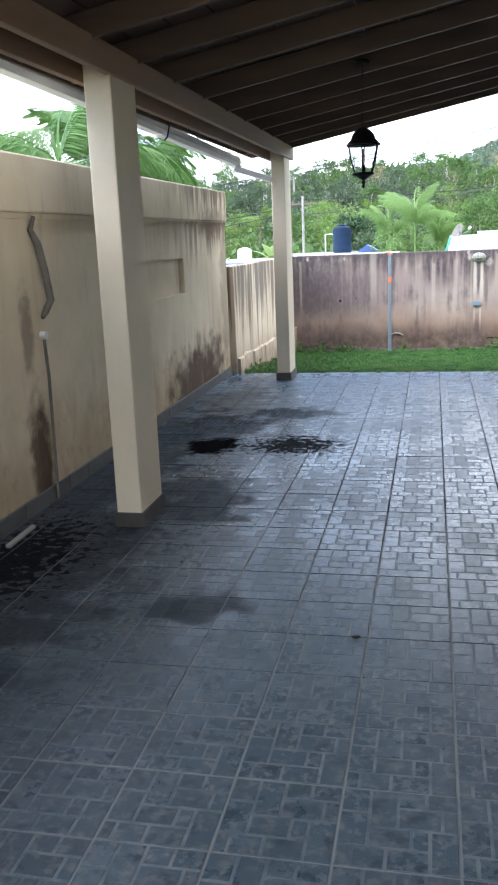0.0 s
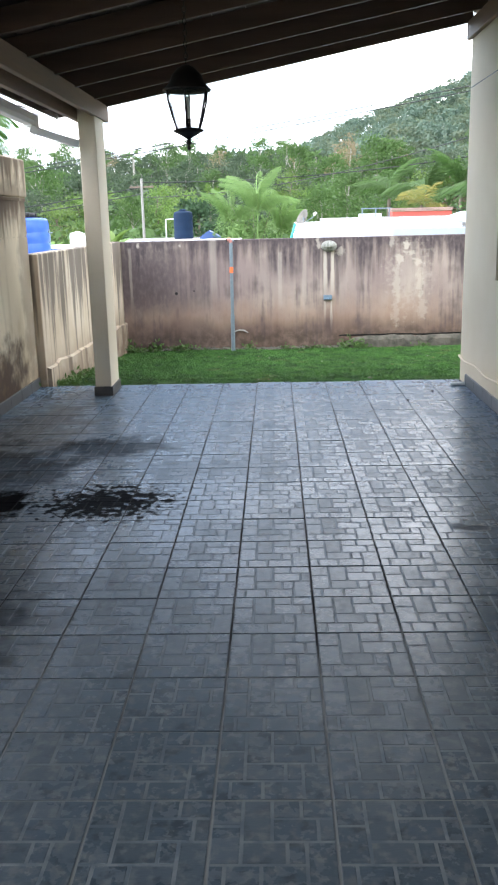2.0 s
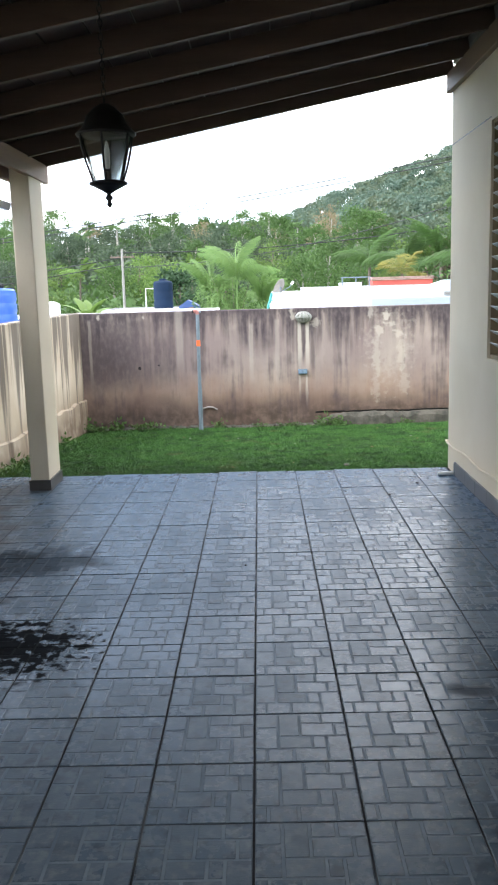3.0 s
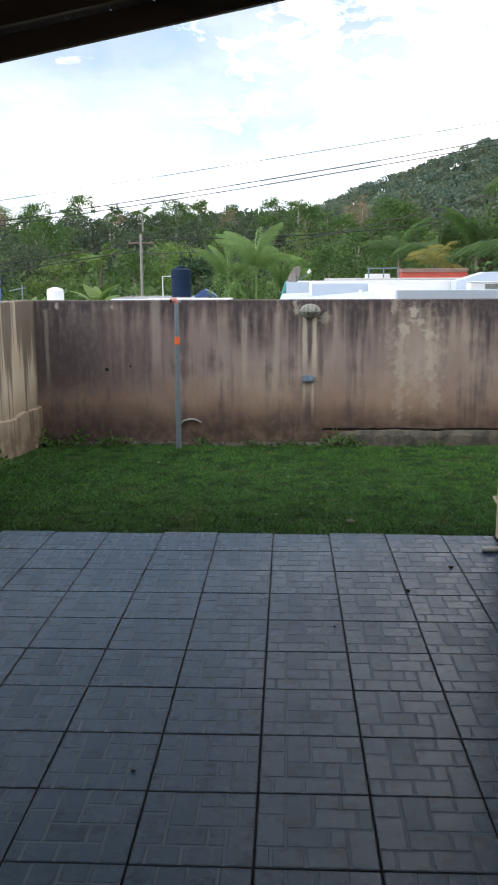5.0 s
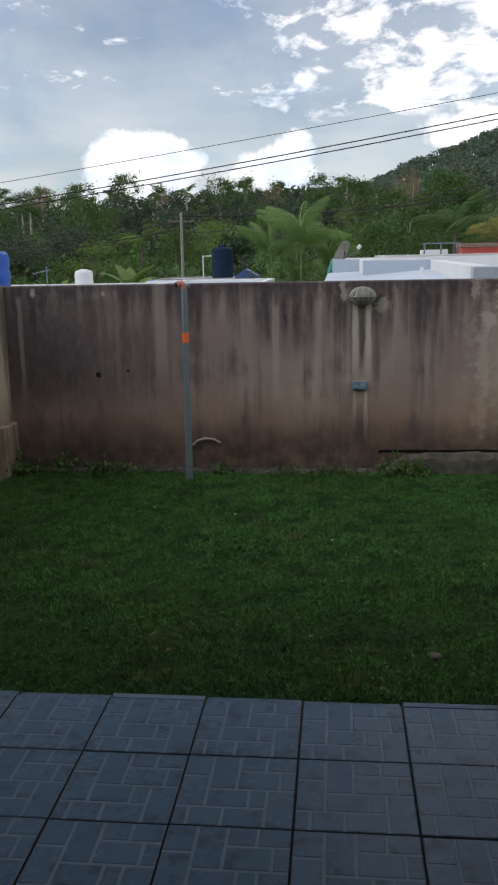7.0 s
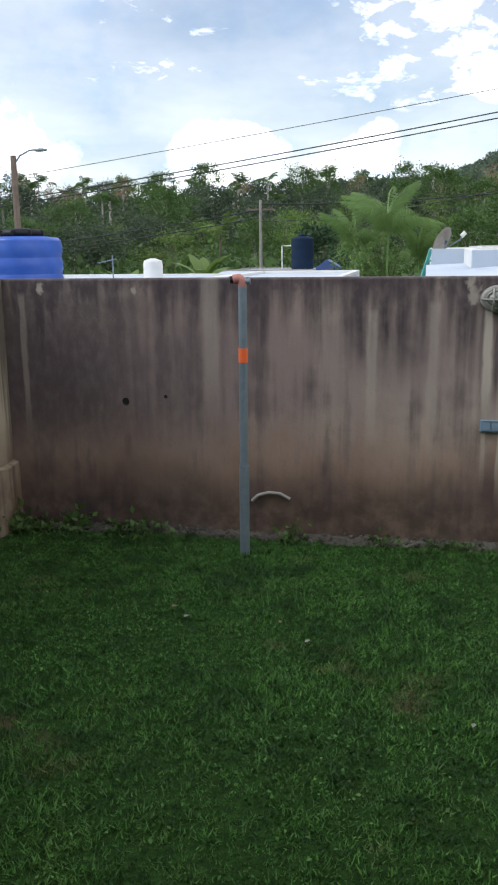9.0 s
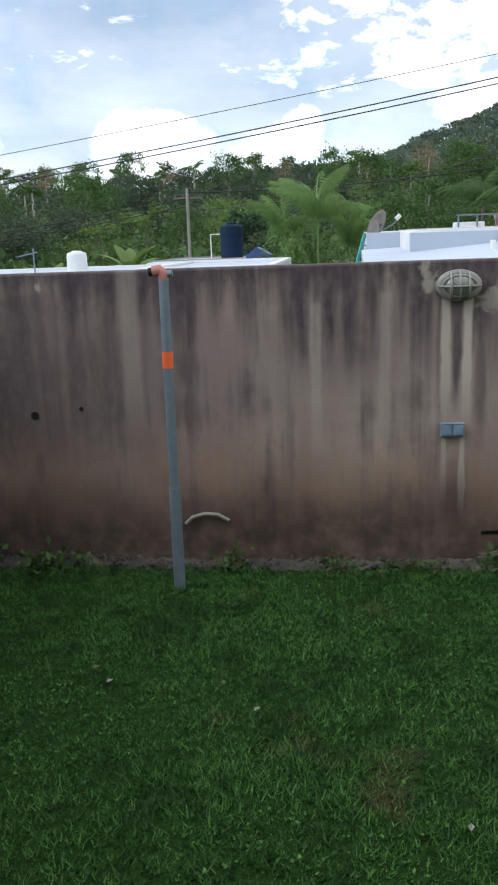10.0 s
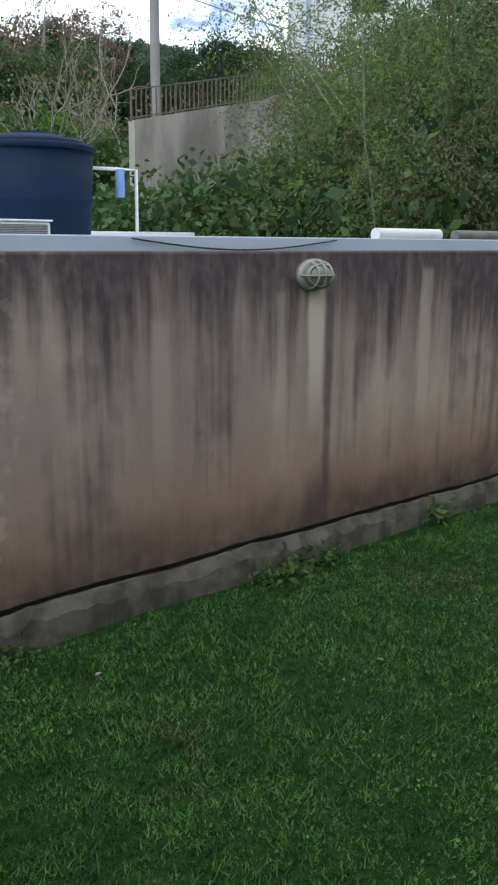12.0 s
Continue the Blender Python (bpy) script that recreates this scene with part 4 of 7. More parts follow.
def gutter():
    """A trough that falls towards the yard, held by straps, with a spout bent back to the post."""
    g = thing("gutter", "white metal gutter with a spout along the low eave", "gutter", at=(-1.86, 4.7, 2.45))
    fall = -0.0165
    pts = [(-0.065, 0.105), (-0.065, 0.02), (-0.04, 0.0), (0.03, 0.0), (0.055, 0.03), (0.055, 0.085)]
    inner = [(px + (0.004 if px < 0 else -0.004), max(pz, 0.004)) for px, pz in pts[::-1]]
    ring = pts + inner
    for y0, y1 in ((-5.65, -1.4), (-1.395, 2.1), (2.105, 4.85)):
        bm = B()
        ends = [[bm.verts.new((a, y, b + fall * y - (0.004 if y0 > 0 else 0))) for a, b in ring] for y in (y0, y1)]
        for k in range(len(ring)):
            m = (k + 1) % len(ring)
            bm.faces.new((ends[0][k], ends[0][m], ends[1][m], ends[1][k]))
        bm.faces.new(ends[0]); bm.faces.new(ends[1][::-1])
        part("trough", bm, M_WHITE, g)
    part("end_cap", box(B(), -0.07, 0.06, 4.851, 4.858, -0.10, 0.03, 0.002), M_WHITE, g)
    bm = bar(B(), (0.0, 4.78, -0.105), (0.05, 4.80, -0.14), 0.07, 0.06, bevel=0.008)
    bar(bm, (0.04, 4.80, -0.125), (0.37, 4.93, -0.235), 0.07, 0.06, bevel=0.01)
    part("spout", bm, M_WHITE, g, "white spout sloping to the post")
    for y in (-4.4, -2.4, -0.2, 1.5, 3.3, 4.5):
        bm = tube(B(), [(-0.07, y, 0.09 + fall * y), (0.0, y, 0.115 + fall * y), (0.07, y, 0.085 + fall * y)], 0.006, 6)
        part("strap", bm, M_BLACK, g)
    part("hook", tube(B(), [(0.06, 2.1, 0.09), (0.09, 2.1, 0.02), (0.07, 2.1, -0.06), (0.04, 2.1, -0.08)], 0.007, 6), M_BLACK, g, "loose black hook")


gutter()


# ---- window ----
def window():
    w = new("window_1")
    tagged(w, "white louvred window in the house wall", "window", kind="structure")
    w.location = (HOUSE_X + 0.05, 8.145, 1.03)
    bm = B()
    for y in (-0.80, 0.79):
        box(bm, -0.03, 0.05, y - 0.0, y + 0.03, 0.0, 1.6)
    box(bm, -0.03, 0.05, -0.77, 0.79, 0, 0.03); box(bm, -0.03, 0.05, -0.77, 0.79, 1.57, 1.6)
    part("window_frame", bm, plain("tan_frame", (0.30, 0.22, 0.12), (0.4, 0.3, 0.18), 5, 0.6), w, "tan window frame")
    for k in range(18):
        bm = B()
        bar(bm, (0.0, -0.76, 0.09 + k * 0.084), (0.0, 0.78, 0.09 + k * 0.084), 0.085, 0.006, up=(0.5, 0, 0.85))
        part("slat", bm, M_WHITE, w)
    bm = box(B(), 0.07, 0.09, -0.8, 0.82, 0, 1.6)
    part("screen", bm, M_BLACK, w, "dark screen behind the louvres")


window()


# ---- lantern ----
def lantern():
    L = thing("lantern", "black iron hanging lantern with clear glass panes", "lantern", at=(-0.275, 6.86, 1.935))
    n = 6
    cap = B()
    lathe(cap, [(0.004, 0.405), (0.02, 0.40), (0.045, 0.385), (0.075, 0.355), (0.088, 0.32), (0.112, 0.295), (0.122, 0.285), (0.118, 0.278), (0.08, 0.29), (0.01, 0.33)], 24)
    part("cap", cap, M_BLACK, L, "domed black cap")
    base = B()
    lathe(base, [(0.004, 0.0), (0.012, 0.012), (0.006, 0.024), (0.017, 0.036), (0.008, 0.052), (0.03, 0.066), (0.06, 0.082), (0.078, 0.09), (0.078, 0.098), (0.05, 0.106), (0.01, 0.11)], 24)
    part("base", base, M_BLACK, L, "turned black finial base")
    top, low = [], []
    for k in range(n):
        a = 2 * math.pi * (k + 0.5) / n
        c, s = math.cos(a), math.sin(a)
        top.append((0.112 * c, 0.112 * s, 0.285)); low.append((0.062 * c, 0.062 * s, 0.1))
        bm = tube(B(), [(0.062 * c, 0.062 * s, 0.095), (0.088 * c, 0.088 * s, 0.17), (0.104 * c, 0.104 * s, 0.23), (0.112 * c, 0.112 * s, 0.287)], 0.005, 6)
        part("rib", bm, M_BLACK, L)
    for k in range(n):
        m = (k + 1) % n
        ob = raw("pane", [Vector(v) * f for f in (0.985, 0.965) for v in (low[k], low[m], top[m], top[k])], [(0, 1, 2, 3), (7, 6, 5, 4), (0, 4, 5, 1), (1, 5, 6, 2), (2, 6, 7, 3), (3, 7, 4, 0)], M_GLASS, L)
        ob.visible_shadow = False
    bm = tube(B(), [(0, 0, 0.1), (0, 0, 0.15)], 0.014, 10)
    part("socket", bm, M_BLACK, L)
    bm = lathe(B(), [(0.008, 0.15), (0.012, 0.17), (0.012, 0.22), (0.006, 0.25), (0.001, 0.262)], 12)
    part("bulb", bm, M_PVC, L, "small white candle bulb")
    z, k = 0.405, 0
    while z < 0.79:
        bm = B()
        pts = [(0.009 * math.cos(a) if k % 2 else 0, 0 if k % 2 else 0.009 * math.cos(a), z + 0.013 + 0.017 * math.sin(a)) for a in (2 * math.pi * j / 8 for j in range(9))]
        tube(bm, pts, 0.0022, 5, False)
        part("chain_link", bm, M_BLACK, L)
        z, k = z + 0.026, k + 1
    bm = lathe(B(), [(0.055, 0.80), (0.055, 0.825), (0.02, 0.84)], 18)
    part("canopy", bm, M_BLACK, L, "round black ceiling plate")
    L.scale = (1.1, 1.1, 1.1)


lantern()


# ---- things in the yard and on the walls ----
def pipe_pole():
    p = thing("pole", "galvanised steel pole with orange tape standing in the lawn", "pole", at=(-0.435, 14.32, -0.40))
    part("lower_sleeve", tube(B(), [(0, 0, -0.1), (0.002, 0, 0.56)], 0.029, 14), M_GALV, p, "wider galvanised foot")
    part("shaft", tube(B(), [(0.002, 0, 0.55), (0.006, 0, 1.58)], 0.024, 14), M_GALV, p)
    part("tape", tube(B(), [(0.004, 0, 1.155), (0.005, 0, 1.235)], 0.0262, 14), M_ORANGE, p, "band of bright orange tape")
    bm = tube(B(), [(0.006, 0, 1.57), (0.006, 0, 1.605), (-0.01, 0, 1.618), (-0.045, -0.005, 1.612)], [0.024, 0.026, 0.027, 0.027], 12)
    part("elbow", bm, plain("faded_red_plastic", (0.42, 0.16, 0.13), (0.52, 0.24, 0.20), 9, 0.6), p, "faded red elbow at the top")
    part("pipe_mouth", tube(B(), [(-0.045, -0.005, 1.612), (-0.062, -0.007, 1.61)], 0.021, 12), M_BLACK, p)
    part("cap", tube(B(), [(0.02, 0, 1.6), (0.05, 0, 1.603)], 0.016, 10), M_GALV, p)


def bulkhead_light(x, z):
    t = thing("wall_light", "oval caged bulkhead light, dull grey metal, on the garden wall", "wall light", "bulkhead lights on the garden wall", at=(x, GW_Y, z))
    bm = B()
    lathe(bm, [(0.114, 0.0), (0.114, 0.022), (0.105, 0.034), (0.086, 0.036)], 32)
    bm.transform(Matrix.Rotation(radians(90), 4, "X") @ Matrix.Diagonal((1, 0.70, 1, 1)))
    part("body", bm, M_CAGE, t)
    bm = B()
    lathe(bm, [(0.088, 0.03), (0.082, 0.055), (0.06, 0.078), (0.03, 0.09), (0.003, 0.093)], 28)
    bm.transform(Matrix.Rotation(radians(90), 4, "X") @ Matrix.Diagonal((1, 0.70, 1, 1)))
    part("lens", bm, M_LENS, t, "dusty greenish glass lens")
    for k, w in enumerate((-0.045, 0.0, 0.045)):
        h = 0.07 * math.sqrt(1 - (w / 0.105) ** 2)
        pts = [(w, -0.03 - 0.07 * math.cos(a), h * math.sin(a)) for a in (math.pi * (j / 8 - 0.5) for j in range(9))]
        part("cage_bar", tube(B(), pts, 0.0055, 6), M_CAGE, t)
    pts = [(0.105 * math.sin(a), -0.03 - 0.072 * math.cos(a), 0) for a in (math.pi * (j / 8 - 0.5) for j in range(9))]
    part("cage_bar", tube(B(), pts, 0.0055, 6), M_CAGE, t)
    pts = [(0.085 * math.cos(a), -0.066, 0.053 * math.sin(a)) for a in (2 * math.pi * j / 20 for j in range(21))]
    part("cage_ring", tube(B(), pts, 0.0055, 6, False), M_CAGE, t)
    return t


def outlet():
    t = thing("outlet_box", "blue-grey double outlet cover on the garden wall", "outlet", at=(0.965, GW_Y, 0.335))
    part("box", box(B(), -0.062, 0.062, -0.03, 0.0, -0.036, 0.036, 0.006), M_OUTLET, t)
    for x in (-0.029, 0.029):
        part("flap", box(B(), x - 0.025, x + 0.025, -0.037, -0.028, -0.027, 0.027, 0.004), M_OUTLET, t)
    part("hinge", tube(B(), [(-0.05, -0.034, 0.033), (0.05, -0.034, 0.033)], 0.004, 6), M_GALV, t)


def wall_conduit():
    t = thing("conduit", "old bent grey conduit on the tall cream wall", "conduit", at=(TALL_X, 4.9, 0))
    x = 0.02
    part("upper_pipe", tube(B(), [(x + 0.02, 0.06, 1.78), (x, 0.04, 1.70), (x + 0.01, 0.10, 1.62), (x + 0.015, 0.16, 1.45), (x + 0.02, 0.20, 1.27), (x, 0.15, 1.20), (x, 0.10, 1.17)], [0.012, 0.018, 0.024, 0.024, 0.024, 0.020, 0.014], 10), M_PIPEGREY, t)
    part("fitting", tube(B(), [(x - 0.02, 0.09, 1.06), (x + 0.02, 0.09, 1.06)], 0.026, 12), M_PVC, t, "small white fitting")
    part("lower_pipe", tube(B(), [(x, 0.09, 1.05), (x, 0.11, 0.8), (x, 0.10, 0.5), (x, 0.08, 0.0)], 0.011, 8), M_PIPEGREY, t)


def house_cable():
    t = thing("cable", "beige cable clipped along the foot of the house wall", "cable", at=(HOUSE_X, 9, 0.2))
    pts = [(-0.012, 1.112 - 1.2 * k / 8, 0.02 - 0.012 * math.sin(k * 1.1) + (0.05 if k > 7 else 0) * 0.1) for k in range(40)]
    part("sheath", tube(B(), pts, 0.009, 7), M_PAINT, t)
    part("tail", tube(B(), [(-0.012, 1.10, 0.02), (-0.02, 1.13, 0.035), (0.02, 1.14, 0.03)], 0.010, 7), M_PAINT, t)
    e = thing("drain_stub", "short white pvc pipe end at the wall corner", "pipe", at=(1.89, 9.83, 0.0))
    part("pipe", tube(B(), [(0.06, 0, 0.016), (-0.07, -0.01, 0.016)], 0.016, 10), M_PVC, e)


def litter():
    """Small dry things lying about."""
    for x, y, s in ((1.60, 9.55, 0.018), (1.33, 9.2, 0.015), (0.95, 8.75, 0.009), (0.27, 7.6, 0.008), (-0.05, 3.2, 0.02), (-1.0, 3.95, 0.012)):
        bm = B()
        bmesh.ops.create_icosphere(bm, subdivisions=1, radius=s)
        for v in bm.verts:
            v.co *= 0.75 + 0.5 * noise.noise(v.co * 40 + Vector((x, y, 0)))
        bm.transform(Matrix.Diagonal((1.2, 0.8, 0.55, 1)))
        o = part("pebble", bm, M_BLACK)
        o.location = (x, y, s * 0.4)
        tagged(o, "dark crumb of dirt on the patio tiles", "debris", "debris on the patio")
    for x, y, a in ((2.55, 14.25, 20), (-0.49, 13.2, 60), (-0.58, 13.32, 45), (-0.05, 13.2, 95), (0.11, 10.63, 30), (0.67, 10.8, 70), (2.12, 12.85, 140), (1.88, 13.9, 5), (0.75, 12.35, 80), (1.1, 12.1, 130), (-1.75, 12.3, 40), (1.55, 11.9, 10), (0.1, 13.0, 60), (2.15, 12.6, 150), (3.4, 13.6, 95)):
        bm = B()
        v = [bm.verts.new(p) for p in ((-0.045, 0, 0), (-0.01, 0.022, 0.008), (0.045, 0, 0.004), (-0.01, -0.022, 0.008), (0, 0, -0.004))]
        for k in range(4):
            bm.faces.new((v[k], v[(k + 1) % 4], v[4]))
        o = part("leaf", bm, M_LEAF_DRY if a % 20 else M_CAGE)
        o.matrix_basis = pose(x, y, lawn_z(x, y) + 0.026, 5, 8, a) @ Matrix.Diagonal((0.42, 0.42, 0.8, 1))
        tagged(o, "pale fallen leaf lying on the lawn", "leaf", "fallen leaves on the lawn")
    bm = B()
    bmesh.ops.create_icosphere(bm, subdivisions=2, radius=0.034)
    for v in bm.verts:
        v.co *= 0.8 + 0.4 * noise.noise(v.co * 14)
    bm.transform(Matrix.Diagonal((1.1, 0.8, 0.5, 1)))
    o = part("stone", bm, M_FOOT)
    o.location = (1.15, 10.66, lawn_z(1.15, 10.66) + 0.012)
    tagged(o, "dull grey stone half sunk in the lawn", "stone")
    o = part("batten", bar(B(), (0, -0.17, 0.012), (0, 0.17, 0.012), 0.03, 0.018, bevel=0.003), M_CONC)
    o.matrix_basis = pose(-2.02, 4.22, 0, 0, 0, 2)
    tagged(o, "short grey batten lying beside the wall skirting", "batten")
    # a scrap of pale tubing on the wall, two plugged holes
    o = part("tube_scrap", tube(B(), [(-0.47, 14.745, -0.115), (-0.43, 14.74, -0.075), (-0.36, 14.74, -0.055), (-0.29, 14.74, -0.06), (-0.23, 14.745, -0.095)], 0.011, 8), M_CONC)
    tagged(o, "bent scrap of pale tube against the wall foot", "tube")
    for x, z, r in ((-1.283, 0.436, 0.022), (-1.018, 0.47, 0.012)):
        o = part("plug", tube(B(), [(x, GW_Y + 0.01, z + 0.069), (x, GW_Y - 0.006, z + 0.069)], r, 12), M_BLACK)
        tagged(o, "dark plugged hole in the garden wall", "plug", "plugged holes in the wall")


pipe_pole()
bulkhead_light(0.985, 1.075)
bulkhead_light(4.10, 1.085)
outlet()
wall_conduit()
house_cable()
litter()


# ---- neighbours ----
def tank_shape(r, h, ribs, lid):
    pr = [(r * 0.92, 0), (r * 0.96, 0.03)]
    for k in range(ribs):
        z0, z1 = 0.04 + (h - 0.08) * k / ribs, 0.04 + (h - 0.08) * (k + 1) / ribs
        pr += [(r * 0.965, z0), (r, z0 + 0.25 * (z1 - z0)), (r, z0 + 0.75 * (z1 - z0)), (r * 0.965, z1 - 0.004)]
    pr += [(r * 0.97, h - 0.03), (r * 0.9, h + lid * 0.3), (r * 0.45, h + lid * 0.8), (r * 0.3, h + lid)]
    return lathe(B(), pr, 40)


def tanks():
    t = thing("water_tank", "blue ribbed plastic water tank behind the garden wall", "water tank", at=(-5.98, 23.4, -0.14))
    part("body", tank_shape(0.64, 1.65, 6, 0.06), M_BLUE, t)
    part("lid", lathe(B(), [(0.36, 1.70), (0.36, 1.76), (0.33, 1.80), (0.05, 1.83)], 24), M_BLACK, t, "black screw lid")
    for k in range(8):
        a = 2 * math.pi * k / 8
        part("lid_grip", box(B(), 0.345 * math.cos(a) - 0.03, 0.345 * math.cos(a) + 0.03, 0.345 * math.sin(a) - 0.03, 0.345 * math.sin(a) + 0.03, 1.70, 1.79, 0.008), M_BLACK, t)
    d = thing("water_tank", "large navy-black plastic water tank on the flat roof", "water tank", at=(5.16, 19.9, 1.10))
    part("body", lathe(B(), [(0.525, 0), (0.53, 0.02), (0.552, 0.42), (0.564, 0.44), (0.564, 0.48), (0.562, 0.50), (0.585, 0.93)], 44), M_NAVY, d)
    part("rim", lathe(B(), [(0.585, 0.93), (0.612, 0.94), (0.616, 0.975), (0.595, 0.99)], 44), M_NAVY, d)
    part("dome", lathe(B(), [(0.585, 0.985), (0.47, 1.04), (0.3, 1.08), (0.22, 1.09), (0.21, 1.11), (0.03, 1.12)], 44), M_NAVY, d, "domed lid")
    part("pipe", tube(B(), [(0.54, -0.2, 0.80), (0.80, -0.25, 0.80), (1.0, -0.3, 0.80), (1.0, -0.3, 0.0)], 0.018, 8), M_PVC, d, "white pvc fill pipe")
    part("filter", tube(B(), [(0.83, -0.26, 0.80), (0.83, -0.26, 0.52)], 0.05, 12), plain("pale_blue_filter", (0.2, 0.32, 0.6), (0.28, 0.4, 0.66), 6, 0.35), d, "pale blue filter housing")
    f = thing("water_tank", "dark navy water tank standing on a far roof", "water tank", at=(-4.75, 50.0, 0.12))
    part("body", tank_shape(0.52, 1.42, 3, 0.12), M_NAVY, f)
    part("lid", lathe(B(), [(0.2, 1.52), (0.2, 1.58), (0.02, 1.62)], 20), M_NAVY, f)
    part("pipe", tube(B(), [(-0.5, 0, 1.1), (-0.95, 0, 1.1), (-0.95, 0, 0.0)], 0.03, 6), M_PVC, f)
    w = thing("water_tank", "small white cistern on a far flat roof", "water tank", at=(-7.0, 34.0, 0.28))
    part("body", tank_shape(0.28, 0.62, 3, 0.09), M_OFFWHITE, w)


def near_house():
    """The neighbour's flat-roofed house beyond the wall, its roof just under eye level."""
    h = thing("house", "neighbour's flat-roofed house with white roof and parapets, front faces coloured as shaded blue", "house", at=(4, 20, -2.31))
    off = Matrix.Translation((-4, -20, 2.3))

    def put(name, bm, mat, label="", parent=None):
        for v in bm.verts:
            v.co.z += 0.010 * (v.co.y - 20)
            v.co.x -= 0.33 * min(max((2.7 - v.co.x) / 0.8, 0), 1)
        bm.transform(off)
        return part(name, bm, mat, parent or h, label)

    put("wall", box(B(), 2.31, 10.6, 16.6, 24.8, -2.4, 1.02), M_OFFWHITE)
    put("wall", box(B(), 0.95, 2.30, 16.9, 22.74, -2.4, 0.9), M_OFFWHITE)
    put("wall", box(B(), 1.03, 2.31, 22.75, 24.8, -2.4, 1.0), M_OFFWHITE)
    bm = B()
    v = [bm.verts.new(p) for p in ((0.90, 16.8, 1.00), (2.31, 16.8, 1.06), (2.31, 20.7, 1.15), (1.49, 20.7, 1.07), (1.49, 22.74, 1.08), (0.96, 22.74, 1.06))]
    top = bm.faces.new(v)
    r = bmesh.ops.extrude_face_region(bm, geom=[top])
    bmesh.ops.translate(bm, vec=(0, 0, -0.14), verts=[g for g in r["geom"] if isinstance(g, bmesh.types.BMVert)])
    bmesh.ops.recalc_face_normals(bm, faces=bm.faces[:])
    put("roof", bm, M_ROOF, "white-coated low roof")
    put("roof", box(B(), 2.45, 10.6, 16.75, 24.8, 1.02, 1.06), M_ROOF, "white-coated main roof")
    # fronts get the shaded blue tone, sides the bright white: shade set by colour
    for a, m in (((2.31, 10.6, 16.6, 16.75, 1.0, 1.265), M_PARAPET), ((2.31, 2.45, 16.755, 20.7, 1.0, 1.275), M_OFFWHITE), ((1.49, 2.31, 20.7, 20.84, 0.95, 1.29), M_PARAPET), ((1.49, 1.62, 20.845, 22.74, 0.95, 1.29), M_OFFWHITE), ((1.03, 1.49, 22.74, 22.88, 0.95, 1.287), M_PARAPET), ((1.03, 10.6, 24.66, 24.8, 1.0, 1.285), M_OFFWHITE)):
        bm = box(B(), *a, 0.008)
        put("parapet", bm, m)
    # raised hip behind
    bm = B()
    v = [bm.verts.new(p) for p in ((4.31, 24, 1.06), (5.75, 24, 1.06), (5.75, 24, 1.47), (4.92, 24, 1.455), (4.31, 24, 1.27))]
    f = bm.faces.new(v)
    r = bmesh.ops.extrude_face_region(bm, geom=[f])
    bmesh.ops.translate(bm, vec=(0, 0.6, 0), verts=[g for g in r["geom"] if isinstance(g, bmesh.types.BMVert)])
    bmesh.ops.recalc_face_normals(bm, faces=bm.faces[:])
    put("roof_kerb", bm, M_ROOF, "raised white roof section")
    put("vent_pipe", tube(B(), [(2.15, 19.6, 1.1), (2.15, 19.6, 1.2)], 0.02, 8), M_PVC)
    # rolled white sheet, dark pipe and cable lying on the parapet
    o = part("rolled_sheet", tube(B(), [(6.66, 16.68, 1.375), (7.49, 16.68, 1.375)], 0.055, 12), M_OFFWHITE)
    tagged(o, "rolled white sheet lying on the flat roof", "roll")
    o = part("roof_pipe", tube(B(), [(7.73, 16.68, 1.375), (9.6, 16.70, 1.375)], 0.05, 10), M_PIPEGREY)
    tagged(o, "grey pipe lying on the flat roof", "pipe")
    pts = [(4.2 + 1.9 * k / 14, 16.59 - 0.012, 1.325 - 0.075 * math.sin(math.pi * k / 14)) for k in range(15)]
    o = part("roof_cable", tube(B(), pts, 0.006, 6), M_CABLE)
    tagged(o, "black cable sagging over the blue-shaded parapet", "cable")


def aircon():
    a = thing("air_conditioner", "white outdoor air-conditioner unit lying on the flat roof", "air conditioner", at=(3.56, 17.3, 1.08))
    part("case", box(B(), -0.36, 0.36, -0.14, 0.14, 0, 0.255, 0.02), M_OFFWHITE, a)
    for k in range(7):
        part("grille_slat", box(B(), -0.16, 0.33, -0.147, -0.139, 0.165 + k * 0.011, 0.170 + k * 0.011), M_PIPEGREY, a)
    part("lid", box(B(), -0.37, 0.37, -0.15, 0.15, 0.255, 0.268, 0.005), M_OFFWHITE, a)


